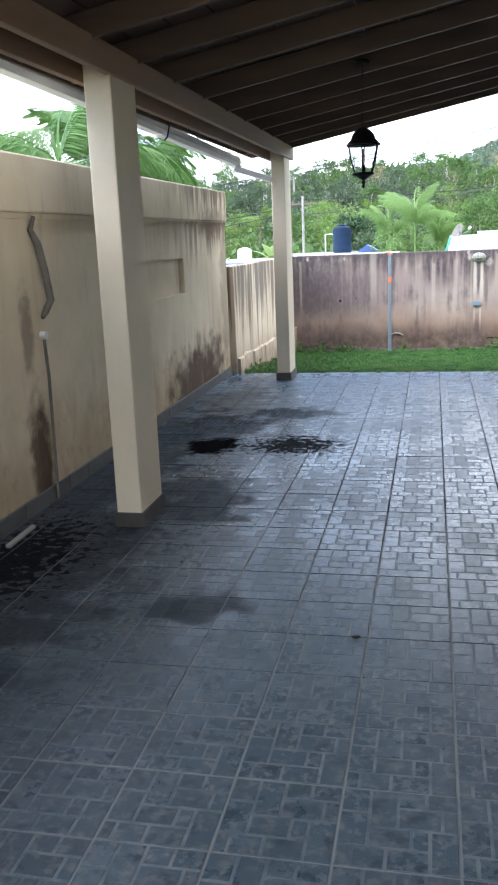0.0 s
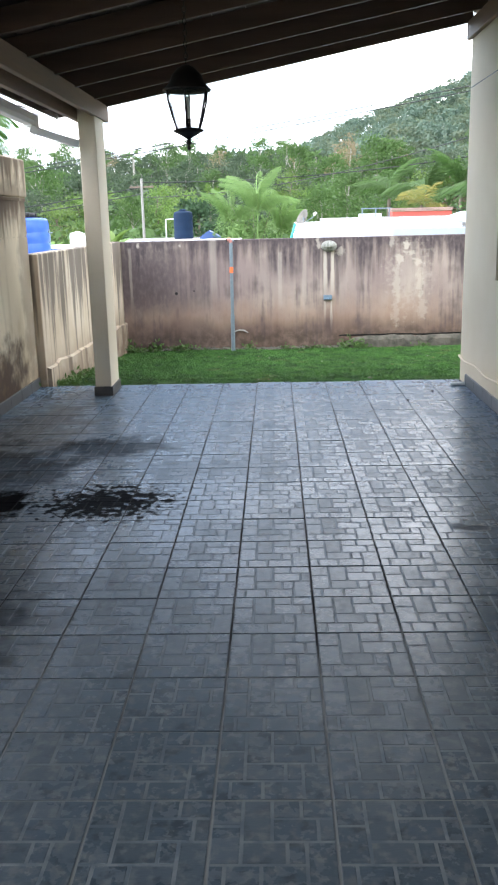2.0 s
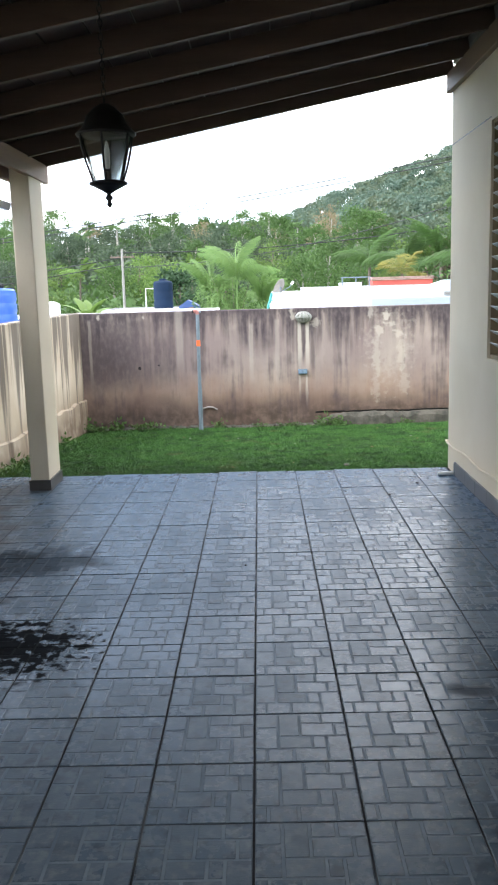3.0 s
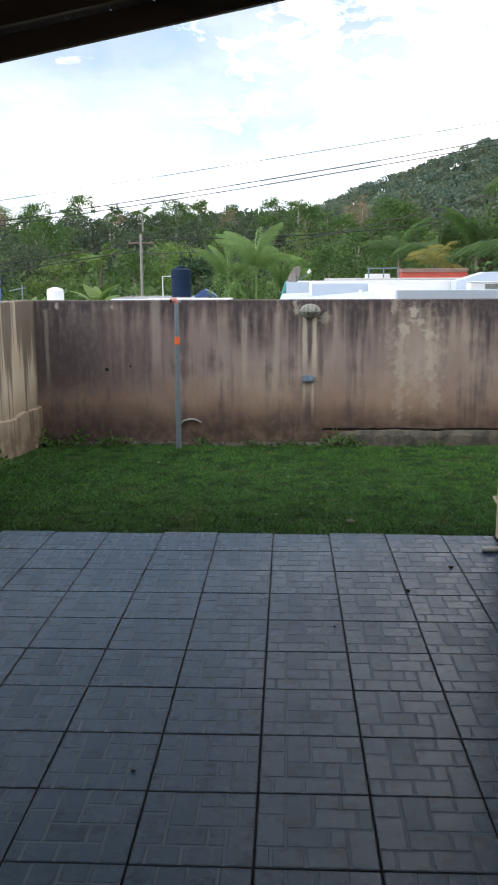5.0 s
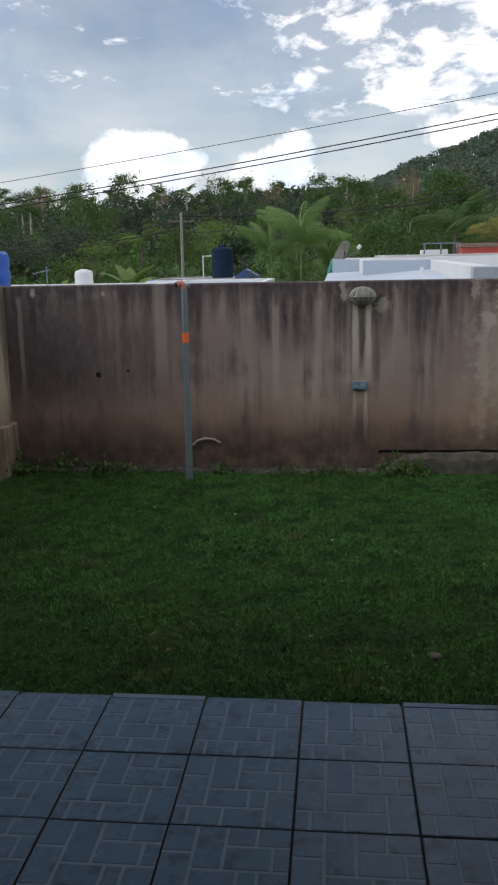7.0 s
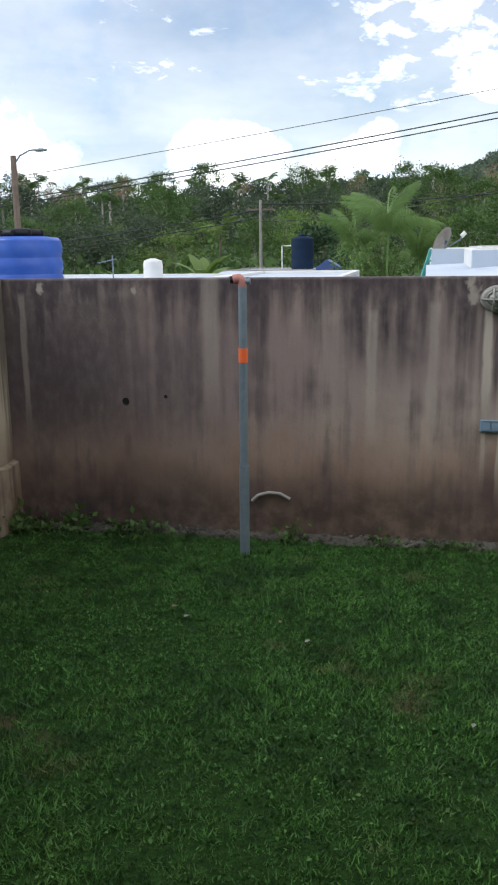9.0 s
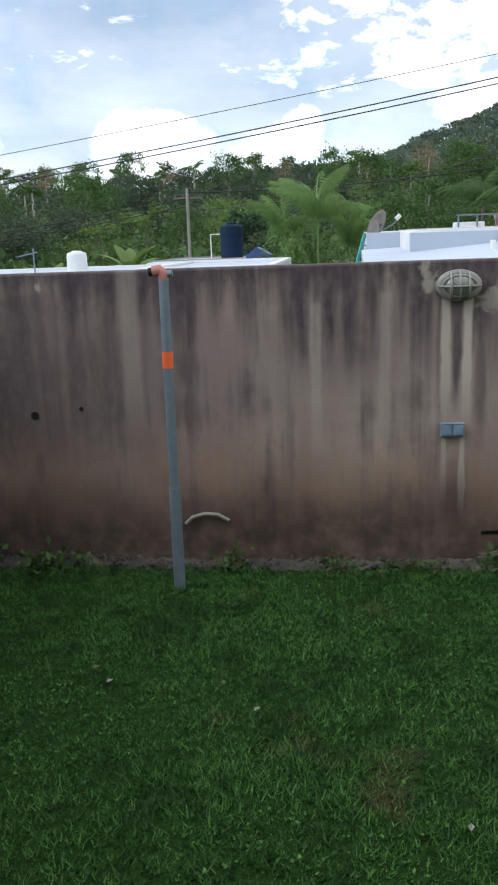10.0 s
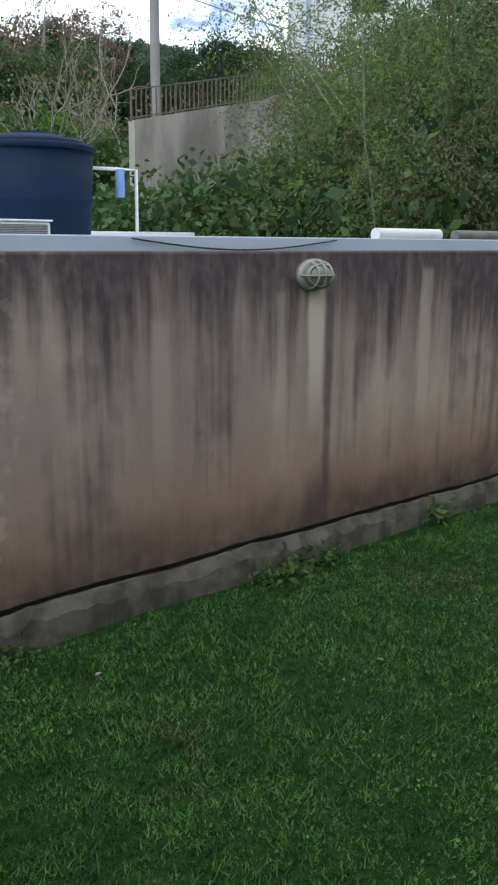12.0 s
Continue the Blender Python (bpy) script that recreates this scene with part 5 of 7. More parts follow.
def far_roofs():
    for (x0, x1, y0, y1, z), m, lab in (((-3.35, -0.88, 26, 31, 0.74), M_OFFWHITE, "white flat-roofed house beyond the wall"), ((-7.75, -3.8, 40, 47, 0.29), M_CONC, "grey flat-roofed house behind the neighbours"), ((-12.5, -5.05, 30, 37, 0.48), M_OFFWHITE, "low white flat-roofed house with a blue edge"), ((2.2, 9.5, 34.4, 41, 1.2), M_OFFWHITE, "white house with a red roof box"), ((-8, -3.2, 47.5, 54, 0.16), M_CONC, "grey house roof carrying a dark tank"), ((-9, -4.6, 21.5, 25.5, -0.13), M_OFFWHITE, "low house roof carrying a blue tank")):
        h = thing("house", lab, "house", at=((x0 + x1) / 2, (y0 + y1) / 2, -2.4))
        off = Matrix.Translation((-(x0 + x1) / 2, -(y0 + y1) / 2, 2.4))
        for nm, a, mm in (("wall", (x0 + 0.1, x1 - 0.1, y0 + 0.1, y1 - 0.1, -2.4, z - 0.25), m), ("roof", (x0, x1, y0, y1, z - 0.25, z - 0.06), M_ROOF)):
            bm = box(B(), *a, 0.01); bm.transform(off); part(nm, bm, mm, h)
        for a in ((x0, x1, y0, y0 + 0.14), (x0, x1, y1 - 0.14, y1), (x0, x0 + 0.14, y0 + 0.145, y1 - 0.145), (x1 - 0.14, x1, y0 + 0.145, y1 - 0.145)):
            bm = box(B(), *a, z - 0.06, z, 0.008); bm.transform(off)
            part("parapet", bm, m, h)
        for k in range(3):
            wx = x0 + (k + 0.7) * (x1 - x0) / 3.6
            bm = box(B(), wx - 0.35, wx + 0.35, y0 + 0.07, y0 + 0.12, -1.6, -0.7); bm.transform(off)
            part("window", bm, M_BLACK, h)
        if "blue edge" in lab:
            bm = box(B(), x0 + 5.0, x1 - 0.05, y0 - 0.01, y0 + 0.12, z + 0.004, z + 0.04); bm.transform(off)
            part("edge_strip", bm, M_BLUE, h, "blue roof edge")
    o = thing("roof_box", "red-painted slatted roof box", "roof box", at=(5.55, 35, 1.2))
    part("body", box(B(), -1.05, 1.1, -0.5, 0.5, 0, 0.21, 0.01), M_RED, o)
    for k in range(3):
        part("slat", box(B(), -1.08, 1.13, -0.52, 0.52, 0.225 + k * 0.04, 0.248 + k * 0.04), plain("pinkish_slat", (0.5, 0.3, 0.27), (0.58, 0.38, 0.34), 3, 0.6), o)
    p = thing("pergola", "grey tube frame standing on a far roof", "frame", at=(3.95, 35, 1.2))
    for x in (-0.5, 0.0, 0.5):
        part("post", tube(B(), [(x, 0, 0), (x, 0, 0.34)], 0.025, 6), M_GALV, p)
    part("rail", bar(B(), (-0.55, 0, 0.35), (0.55, 0, 0.35), 0.05, 0.04), M_GALV, p)
    w = thing("roof_shed", "small white box on a far roof", "box", at=(3.75, 35.6, 1.2))
    part("body", box(B(), -0.35, 0.45, -0.3, 0.3, 0, 0.16, 0.02), M_OFFWHITE, w)
    d = thing("satellite_dish", "grey satellite dish tilted on the neighbour's roof", "satellite dish", at=(0.90, 23.4, 1.20))
    bm = lathe(B(), [(0.01, 0.0), (0.12, 0.02), (0.24, 0.07), (0.30, 0.115), (0.305, 0.11), (0.24, 0.055), (0.12, 0.0)], 28)
    bm.transform(Matrix.Translation((0.02, 0, 0.16)) @ Matrix.Diagonal((0.72, 0.72, 0.72, 1)) @ Matrix.Rotation(radians(-62), 4, "Y") @ Matrix.Rotation(radians(25), 4, "X"))
    part("reflector", bm, M_PIPEGREY, d)
    part("arm", tube(B(), [(0.0, 0, 0.08), (0.22, -0.02, 0.20), (0.26, -0.02, 0.27)], 0.012, 6), M_GALV, d)
    part("receiver", tube(B(), [(0.24, -0.02, 0.25), (0.30, -0.02, 0.31)], 0.032, 8), M_OFFWHITE, d)
    part("mast", tube(B(), [(0, 0, -0.1), (0, 0, 0.2)], 0.02, 8), M_GALV, d)
    t = thing("ladder", "teal folded ladder leaning on the white roof edge", "ladder", at=(0.64, 23.5, 0.85))
    for x in (0.0, 0.10):
        part("rail", bar(B(), (x - 0.12, 0, -0.2), (x + 0.06, 0.1, 0.42), 0.03, 0.05), M_TEAL, t)
    for k in range(4):
        part("rung", bar(B(), (-0.08 + k * 0.04, 0.03 * k, 0.0 + k * 0.12), (0.04 + k * 0.04, 0.03 * k, 0.0 + k * 0.12), 0.03, 0.025), M_TEAL, t)
    a = thing("antenna", "thin metal television antenna on a far roof", "antenna", at=(-7.5, 32, 0.4))
    part("mast", tube(B(), [(0, 0, 0), (0, 0, 0.72)], 0.02, 6), M_GALV, a)
    part("boom", tube(B(), [(-0.4, 0, 0.52), (0.1, 0, 0.62)], 0.014, 6), M_GALV, a)
    for k in range(5):
        part("element", tube(B(), [(-0.36 + k * 0.1, -0.18, 0.53 + k * 0.02), (-0.36 + k * 0.1, 0.18, 0.53 + k * 0.02)], 0.009, 5), M_GALV, a)
    g = thing("tarpaulin", "blue tarpaulin ridge over a dark shed roof", "tarpaulin", at=(-2.75, 42, -0.3))
    bm = B()
    v = [bm.verts.new(p) for p in ((-0.4, -0.6, 0.78), (0, -0.6, 1.05), (0.5, -0.6, 0.76), (-0.4, 0.6, 0.78), (0, 0.6, 1.05), (0.5, 0.6, 0.76), (-0.4, -0.6, -0.3), (0.5, -0.6, -0.3), (-0.4, 0.6, -0.3), (0.5, 0.6, -0.3))]
    for q in ((0, 1, 4, 3), (1, 2, 5, 4), (0, 6, 7, 2, 1), (3, 4, 5, 9, 8), (0, 3, 8, 6), (2, 7, 9, 5)):
        bm.faces.new([v[k] for k in q])
    part("sheet", bm, plain("blue_tarp", (0.04, 0.09, 0.26), (0.07, 0.13, 0.33), 3, 0.5), g)
    s = thing("shed_roof", "dark brown pitched shed roof", "shed", at=(-3.5, 41, -2.3))
    bm = B()
    v = [bm.verts.new(p) for p in ((-0.5, -0.6, 2.5), (1.0, -0.6, 2.76), (1.0, 1.2, 2.76), (-0.5, 1.2, 2.5), (-0.5, -0.6, 0), (1.0, -0.6, 0), (1.0, 1.2, 0), (-0.5, 1.2, 0))]
    for q in ((0, 1, 2, 3), (0, 4, 5, 1), (1, 5, 6, 2), (2, 6, 7, 3), (3, 7, 4, 0)):
        bm.faces.new([v[k] for k in q])
    part("body", bm, M_BEAM, s)


def poles_and_wires():
    def pole(x, y, top, r, arms, lab):
        z = land_z(x, y) - 0.3
        p = thing("utility_pole", lab, "utility pole", "utility poles", at=(x, y, z - rise(y)))
        top += rise(y)
        part("shaft", tube(B(), [(0, 0, 0), (0, 0, top - z)], [r * 1.25, r], 12), M_CONC, p)
        for a in range(arms):
            hz = top - z - 0.5 - 0.8 * a
            part("crossarm", bar(B(), (-0.75, 0, hz), (0.75, 0, hz), 0.09, 0.09), M_RUSTRAIL, p)
            for ix in (-0.65, -0.25, 0.65):
                part("insulator", lathe(B(), [(0.03, hz + 0.04), (0.05, hz + 0.07), (0.03, hz + 0.1), (0.045, hz + 0.13), (0.01, hz + 0.16)], 8, (ix, 0, 0)), M_PIPEGREY, p)
        return p

    pole(11.3, 41.7, 7.8, 0.14, 2, "grey concrete utility pole with crossarms and wires")
    pole(19.1, 38.6, 12.5, 0.15, 0, "tall grey concrete pole on the slope")
    pole(-7.98, 57.2, 3.62, 0.075, 1, "far grey utility pole before the wooded hill")
    pole(-36, 41.7, 1.6, 0.14, 0, "grey concrete utility pole beside the street")
    z = land_z(-13, 38) - 0.2
    s = thing("street_lamp", "concrete street lamp with a curved arm", "street lamp", at=(-13.0, 38, z - rise(38)))
    z -= rise(38)
    part("pole", tube(B(), [(0, 0, 0), (0, 0, 4.35 - z)], [0.14, 0.10], 10), M_RUSTRAIL, s)
    part("arm", tube(B(), [(0, 0, 4.05 - z), (0.25, 0, 4.35 - z), (0.6, 0, 4.5 - z), (0.85, 0, 4.52 - z)], 0.03, 8), M_GALV, s)
    bm = lathe(B(), [(0.02, -0.22), (0.07, -0.18), (0.09, 0.0), (0.05, 0.2), (0.02, 0.24)], 14)
    bm.transform(Matrix.Translation((1.0, 0, 4.5 - z)) @ Matrix.Rotation(radians(90), 4, "Y") @ Matrix.Diagonal((0.7, 1, 1, 1)))
    part("lamp_head", bm, M_GALV, s)

    def wire(p, q, sag, r, lab):
        p, q = Vector(p), Vector(q)
        p.z += rise(p.y); q.z += rise(q.y)
        pts = [p.lerp(q, k / 24) - Vector((0, 0, sag * 4 * (k / 24) * (1 - k / 24))) for k in range(25)]
        tagged(part("overhead_wire", tube(B(), pts, r, 5), M_CABLE), lab, "wire", "overhead wires")

    wire((11.3, 41.7, 6.95), (-36, 41.7, 0.9), 0.5, 0.022, "black overhead wire crossing the sky")
    wire((11.3, 41.75, 6.75), (-36, 41.75, 0.75), 0.5, 0.022, "black overhead wire crossing the sky")
    wire((11.3, 41.7, 7.6), (-36, 41.7, 1.5), 0.3, 0.012, "thin overhead wire crossing the sky")
    wire((-7.98, 57.2, 3.4), (20, 52, 5.6), 0.8, 0.03, "thin wire before the wooded hill")
    wire((-7.98, 57.2, 3.1), (-45, 56, -0.2), 0.6, 0.03, "thin wire before the wooded hill")
    wire((-7.98, 57.2, 2.7), (-45, 56, -0.7), 0.6, 0.03, "thin wire before the wooded hill")
    wire((11.3, 41.7, 5.2), (-7.98, 57.2, 2.5), 0.8, 0.02, "thin wire before the wooded hill")
    wire((11.3, 41.7, 7.3), (19.1, 38.6, 11.0), 0.3, 0.012, "thin overhead wire between two poles")
    wire((19.1, 38.6, 9.5), (34, 37, 9.2), 0.6, 0.014, "thin overhead wire from the pole to a building")


def hillside_house():
    """Retaining wall with a railing and a pale building above the bank."""
    w = thing("retaining_wall", "stained pale retaining wall with an iron railing on the bank", "retaining wall", at=(14.02, 32, 1.64))
    bm = B()
    v = [bm.verts.new(p) for p in ((0, 0, 0), (11, 1.5, 0), (11, 1.5, 5.6), (5.2, 0.7, 3.6), (0, 0, 2.48), (0, 0.3, 0), (11, 1.8, 0), (11, 1.8, 5.6), (5.2, 1.0, 3.6), (0, 0.3, 2.48))]
    for q in ((0, 1, 2, 3, 4), (9, 8, 7, 6, 5), (4, 3, 8, 9), (3, 2, 7, 8), (0, 4, 9, 5), (1, 6, 7, 2), (0, 5, 6, 1)):
        bm.faces.new([v[k] for k in q])
    part("wall", bm, M_STREAKFAR, w)
    for k in range(64):
        t = k / 63
        x, y = 11 * t, 0.15 + 1.5 * t
        z = 2.45 + (1.12 * min(t / 0.4727, 1)) + 2.0 * max(0, (t - 0.4727) / 0.5273)
        part("baluster" if k % 9 else "railing_post", box(B(), x - (0.014 if k % 9 else 0.03), x + (0.014 if k % 9 else 0.03), y - 0.014, y + 0.014, z, z + 0.78), M_RUSTRAIL, w)
    for h in (0.06, 0.76):
        for p, q in (((0, 0.15, 2.48), (5.2, 0.86, 3.6)), ((5.2, 0.86, 3.6), (11, 1.65, 5.6))):
            part("rail", bar(B(), Vector(p) + Vector((0, 0, h)), Vector(q) + Vector((0, 0, h)), 0.04, 0.035), M_RUSTRAIL, w)
    h = thing("apartment_building", "pale grey building above the bank behind the trees", "building", at=(26.5, 40, 4))
    part("wall", box(B(), 0, 12.5, 0, 10, -2, 11), M_OFFWHITE, h)
    part("pilaster", box(B(), 0.75, 0.95, -0.03, 0.02, -1, 11), M_PARAPET, h)
    part("roof", box(B(), -0.2, 12.7, -0.2, 10.2, 11.002, 11.25), M_CONC, h)
    h.rotation_euler = (0, 0, radians(-42))
    for k in range(3):
        for r in range(2):
            part("window", box(B(), 2.6 + k * 3.2, 4.0 + k * 3.2, -0.04, 0.03, 1.5 + r * 4.5, 3.2 + r * 4.5), M_BLACK, h)


M_STREAKFAR = plain("stained_pale_render", (0.62, 0.56, 0.48), (0.20, 0.18, 0.155), 0.9, 0.9, 0, 0.3, 0.01, 6, (1, 1, 0.35))
tanks()
near_house()
aircon()
far_roofs()
poles_and_wires()
hillside_house()


# ---- plants ----
def leaf_quads(rng, centres, size, droop=0.2, aspect=0.45, out=None):
    """Pointed four-cornered leaves, one at each centre; out: a way that each leaf leans towards."""
    n = len(centres)
    a = rng.normal(size=(n, 3)) * 0.8
    if out is not None:
        a += out
    a[:, 2] -= droop
    a /= np.linalg.norm(a, axis=1, keepdims=True) + 1e-9
    b = np.cross(a, rng.normal(size=(n, 3)))
    b /= np.linalg.norm(b, axis=1, keepdims=True) + 1e-9
    s = size * rng.uniform(0.6, 1.4, (n, 1))
    fold = np.cross(a, b) * s * 0.08
    v = np.stack([centres, centres + a * s * 0.5 + b * s * aspect * 0.5 + fold, centres + a * s, centres + a * s * 0.5 - b * s * aspect * 0.5 + fold], 1).reshape(-1, 3)
    f = np.arange(4 * n).reshape(-1, 4)
    return v, f


def quads(name, v, f, material, parent=None, label="", kind=""):
    me = bpy.data.meshes.new(name)
    n = len(f)
    me.vertices.add(len(v)); me.loops.add(4 * n); me.polygons.add(n)
    me.vertices.foreach_set("co", np.asarray(v, float).ravel())
    me.loops.foreach_set("vertex_index", np.asarray(f).ravel())
    me.polygons.foreach_set("loop_start", np.arange(0, 4 * n, 4))
    me.update()
    me.materials.append(material)
    ob = new(name, me)
    ob.parent = parent
    return tagged(ob, label, kind=kind)


def limbs(rng, height, radius, targets, base=0.35, sides=6):
    """A tapered trunk with limbs that reach towards the targets."""
    bm = B()
    bend = rng.uniform(-0.06, 0.06, 2) * height
    trunk = [Vector((bend[0] * t * t, bend[1] * t * t, height * t)) for t in (0, 0.3, 0.6, 0.85)]
    tube(bm, trunk, [radius * k for k in (1.25, 0.9, 0.65, 0.35)], sides)
    for p in targets:
        t = rng.uniform(base, 0.8)
        s = Vector((bend[0] * t * t, bend[1] * t * t, height * t))
        p = Vector(p)
        mid = s.lerp(p, 0.5) + Vector((0, 0, 0.05 * height))
        tube(bm, [s, mid, p], [radius * 0.45, radius * 0.28, radius * 0.08], 5)
    return bm


def broad_tree(seed, height, spread, clumps, per, size, leaf, bark, lab, bare=0.35, droop=0.2, blob=0.28):
    rng = np.random.default_rng(seed)
    t = thing("tree", lab, "tree", "trees round the gardens")
    c = rng.normal(size=(clumps, 3))
    c /= np.linalg.norm(c, axis=1, keepdims=True)
    c *= rng.uniform(0.55, 1.0, (clumps, 1))
    lobes = 1 + 0.35 * np.sin(3 * np.arctan2(c[:, 1], c[:, 0]) + seed)[:, None]
    c = c * [spread, spread, height * (1 - bare) / 2] * np.concatenate([lobes, lobes, np.ones_like(lobes)], 1)
    c[:, 2] += height * (bare + (1 - bare) / 2)
    part("trunk", limbs(rng, height * 0.9, height * 0.022, c[rng.permutation(clumps)[:7]] * [0.8, 0.8, 0.95]), bark, t)
    w = rng.uniform(0.6, 1.4, (clumps, 1))
    pts = (c[:, None] + rng.normal(size=(clumps, per, 3)) * blob * spread * w[:, None] * [1, 1, 0.6]).reshape(-1, 3)
    out = np.repeat((c - [0, 0, height * 0.6]) / spread, per, 0) * 0.6
    v, f = leaf_quads(rng, pts, size, droop, 0.55, out)
    quads("crown", v, f, leaf, t)
    return t


def frond_mesh(seed, length, leaflets, width, droop, leaf_w, hang=0.0):
    """One feathered palm leaf along +x, arching down; hang: how far its leaflets hang straight down."""
    rng = np.random.default_rng(seed)
    s = np.linspace(0.12, 1, leaflets)
    arc = lambda u: np.stack([length * (u - 0.10 * u**3), 0 * u, length * (0.55 * u - droop * u * u)], -1)  # noqa: E731
    p = arc(s)
    v, f = [], []
    for side in (-1, 1):
        ln = width * np.sin(np.pi * np.clip(s * 0.92 + 0.08, 0, 1)) ** 0.6 * rng.uniform(0.8, 1.1, leaflets)
        tip = p + np.stack([ln * (0.5 - 0.25 * hang), side * ln * (0.85 - 0.5 * hang) * rng.uniform(0.6, 1.2, leaflets), -ln * (rng.uniform(0.15, 0.55, leaflets) + 0.65 * hang)], -1)
        mid = (p + tip) / 2 + np.stack([0 * s, 0 * s, ln * 0.08], -1)
        off = np.stack([0 * s + leaf_w, 0 * s, 0 * s], -1)
        k = len(v) and sum(len(a) for a in v)
        v.append(np.stack([p, mid - off, tip, mid + off], 1).reshape(-1, 3))
        f.append(np.arange(4 * leaflets).reshape(-1, 4) + k)
    u = np.linspace(0, 1, 9)
    r = arc(u)
    k = sum(len(a) for a in v)
    rib = []
    for a in range(9):
        w = 0.012 * length * (1.1 - u[a])
        rib += [r[a] + [0, -w, 0], r[a] + [0, w, 0.0]]
    v.append(np.array(rib))
    f.append(np.array([[k + 2 * a, k + 2 * a + 1, k + 2 * a + 3, k + 2 * a + 2] for a in range(8)]))
    return np.concatenate(v), np.concatenate(f)


def palm(seed, trunk_h, fronds, length, leaflets, droop, leaf, bark, lab, r=0.1, leaf_w=0.02, width=0.35, lift=(5, 75), hang=0.0):
    rng = np.random.default_rng(seed)
    t = thing("palm_tree", lab, "palm tree", "palms round the gardens")
    lean = rng.uniform(-0.05, 0.05, 2) * trunk_h
    part("trunk", tube(B(), [(lean[0] * k * k, lean[1] * k * k, trunk_h * k) for k in (0, 0.25, 0.5, 0.75, 1)], [r * 1.4, r, r * 0.9, r * 0.85, r * 0.7], 9), bark, t)
    v, f = frond_mesh(seed, length, leaflets, width * length, droop, leaf_w * length, hang)
    mesh = None
    for k in range(fronds):
        if mesh is None:
            ob = quads("frond", v, f, leaf, t)
            mesh = ob.data
        else:
            ob = new("frond", mesh)
            ob.parent = t
        up = lift[0] + (lift[1] - lift[0]) * ((k * 0.618) % 1)
        ob.matrix_basis = Matrix.Translation((lean[0], lean[1], trunk_h)) @ pose(0, 0, 0, rng.uniform(-25, 25), 25 - up, k * 137.5) @ Matrix.Diagonal((*([rng.uniform(0.8, 1.1)] * 3), 1))
    return t


def banana(seed, lab):
    rng = np.random.default_rng(seed)
    t = thing("banana_plant", lab, "plant")
    part("stem", tube(B(), [(0, 0, 0), (0.02, 0, 1.0)], [0.12, 0.07], 9), M_LEAF_LIGHT, t)
    for k in range(7):
        n = 10
        u = np.linspace(0, 1, n)
        wd = 0.22 * np.sin(np.pi * (u * 0.9 + 0.08)) ** 0.7
        x, z = 1.3 * u, 0.9 * u - 0.75 * u * u
        v = np.concatenate([np.stack([x, -wd, z - wd * 0.25], -1), np.stack([x, 0 * u, z], -1), np.stack([x, wd, z - wd * 0.25], -1)])
        f = [(a + r * n, a + 1 + r * n, a + 1 + (r + 1) * n, a + (r + 1) * n) for r in range(2) for a in range(n - 1)]
        ob = quads("leaf_blade", v, f, M_LEAF_LIGHT, t)
        ob.matrix_basis = pose(0, 0, 1.0, 0, -rng.uniform(5, 45), k * 137.5)
    return t


def place(ob, x, y, scale=1.0, turn=0.0, z=None, tall=1.0):
    return Matrix.Translation((x, y, (land_z(x, y) - 0.15) if z is None else z)) @ pose(0, 0, 0, 0, 0, turn) @ Matrix.Diagonal((scale, scale, scale * tall, 1))


def put_all(protos, spots):
    """Sets the prototypes at the first spots and copies them to the others."""
    first = {}
    for kind, m in spots:
        if kind in first:
            copy_thing(protos[kind], m)
        else:
            first[kind] = m
    for kind, ob in protos.items():
        if kind in first:
            ob.matrix_basis = first[kind]
        else:
            ob.matrix_basis = Matrix.Translation((60 + 5 * len(kind), -40, -2.4))


def polar(az, d):
    return 0.5 + d * math.sin(radians(az)), 11 + d * math.cos(radians(az))


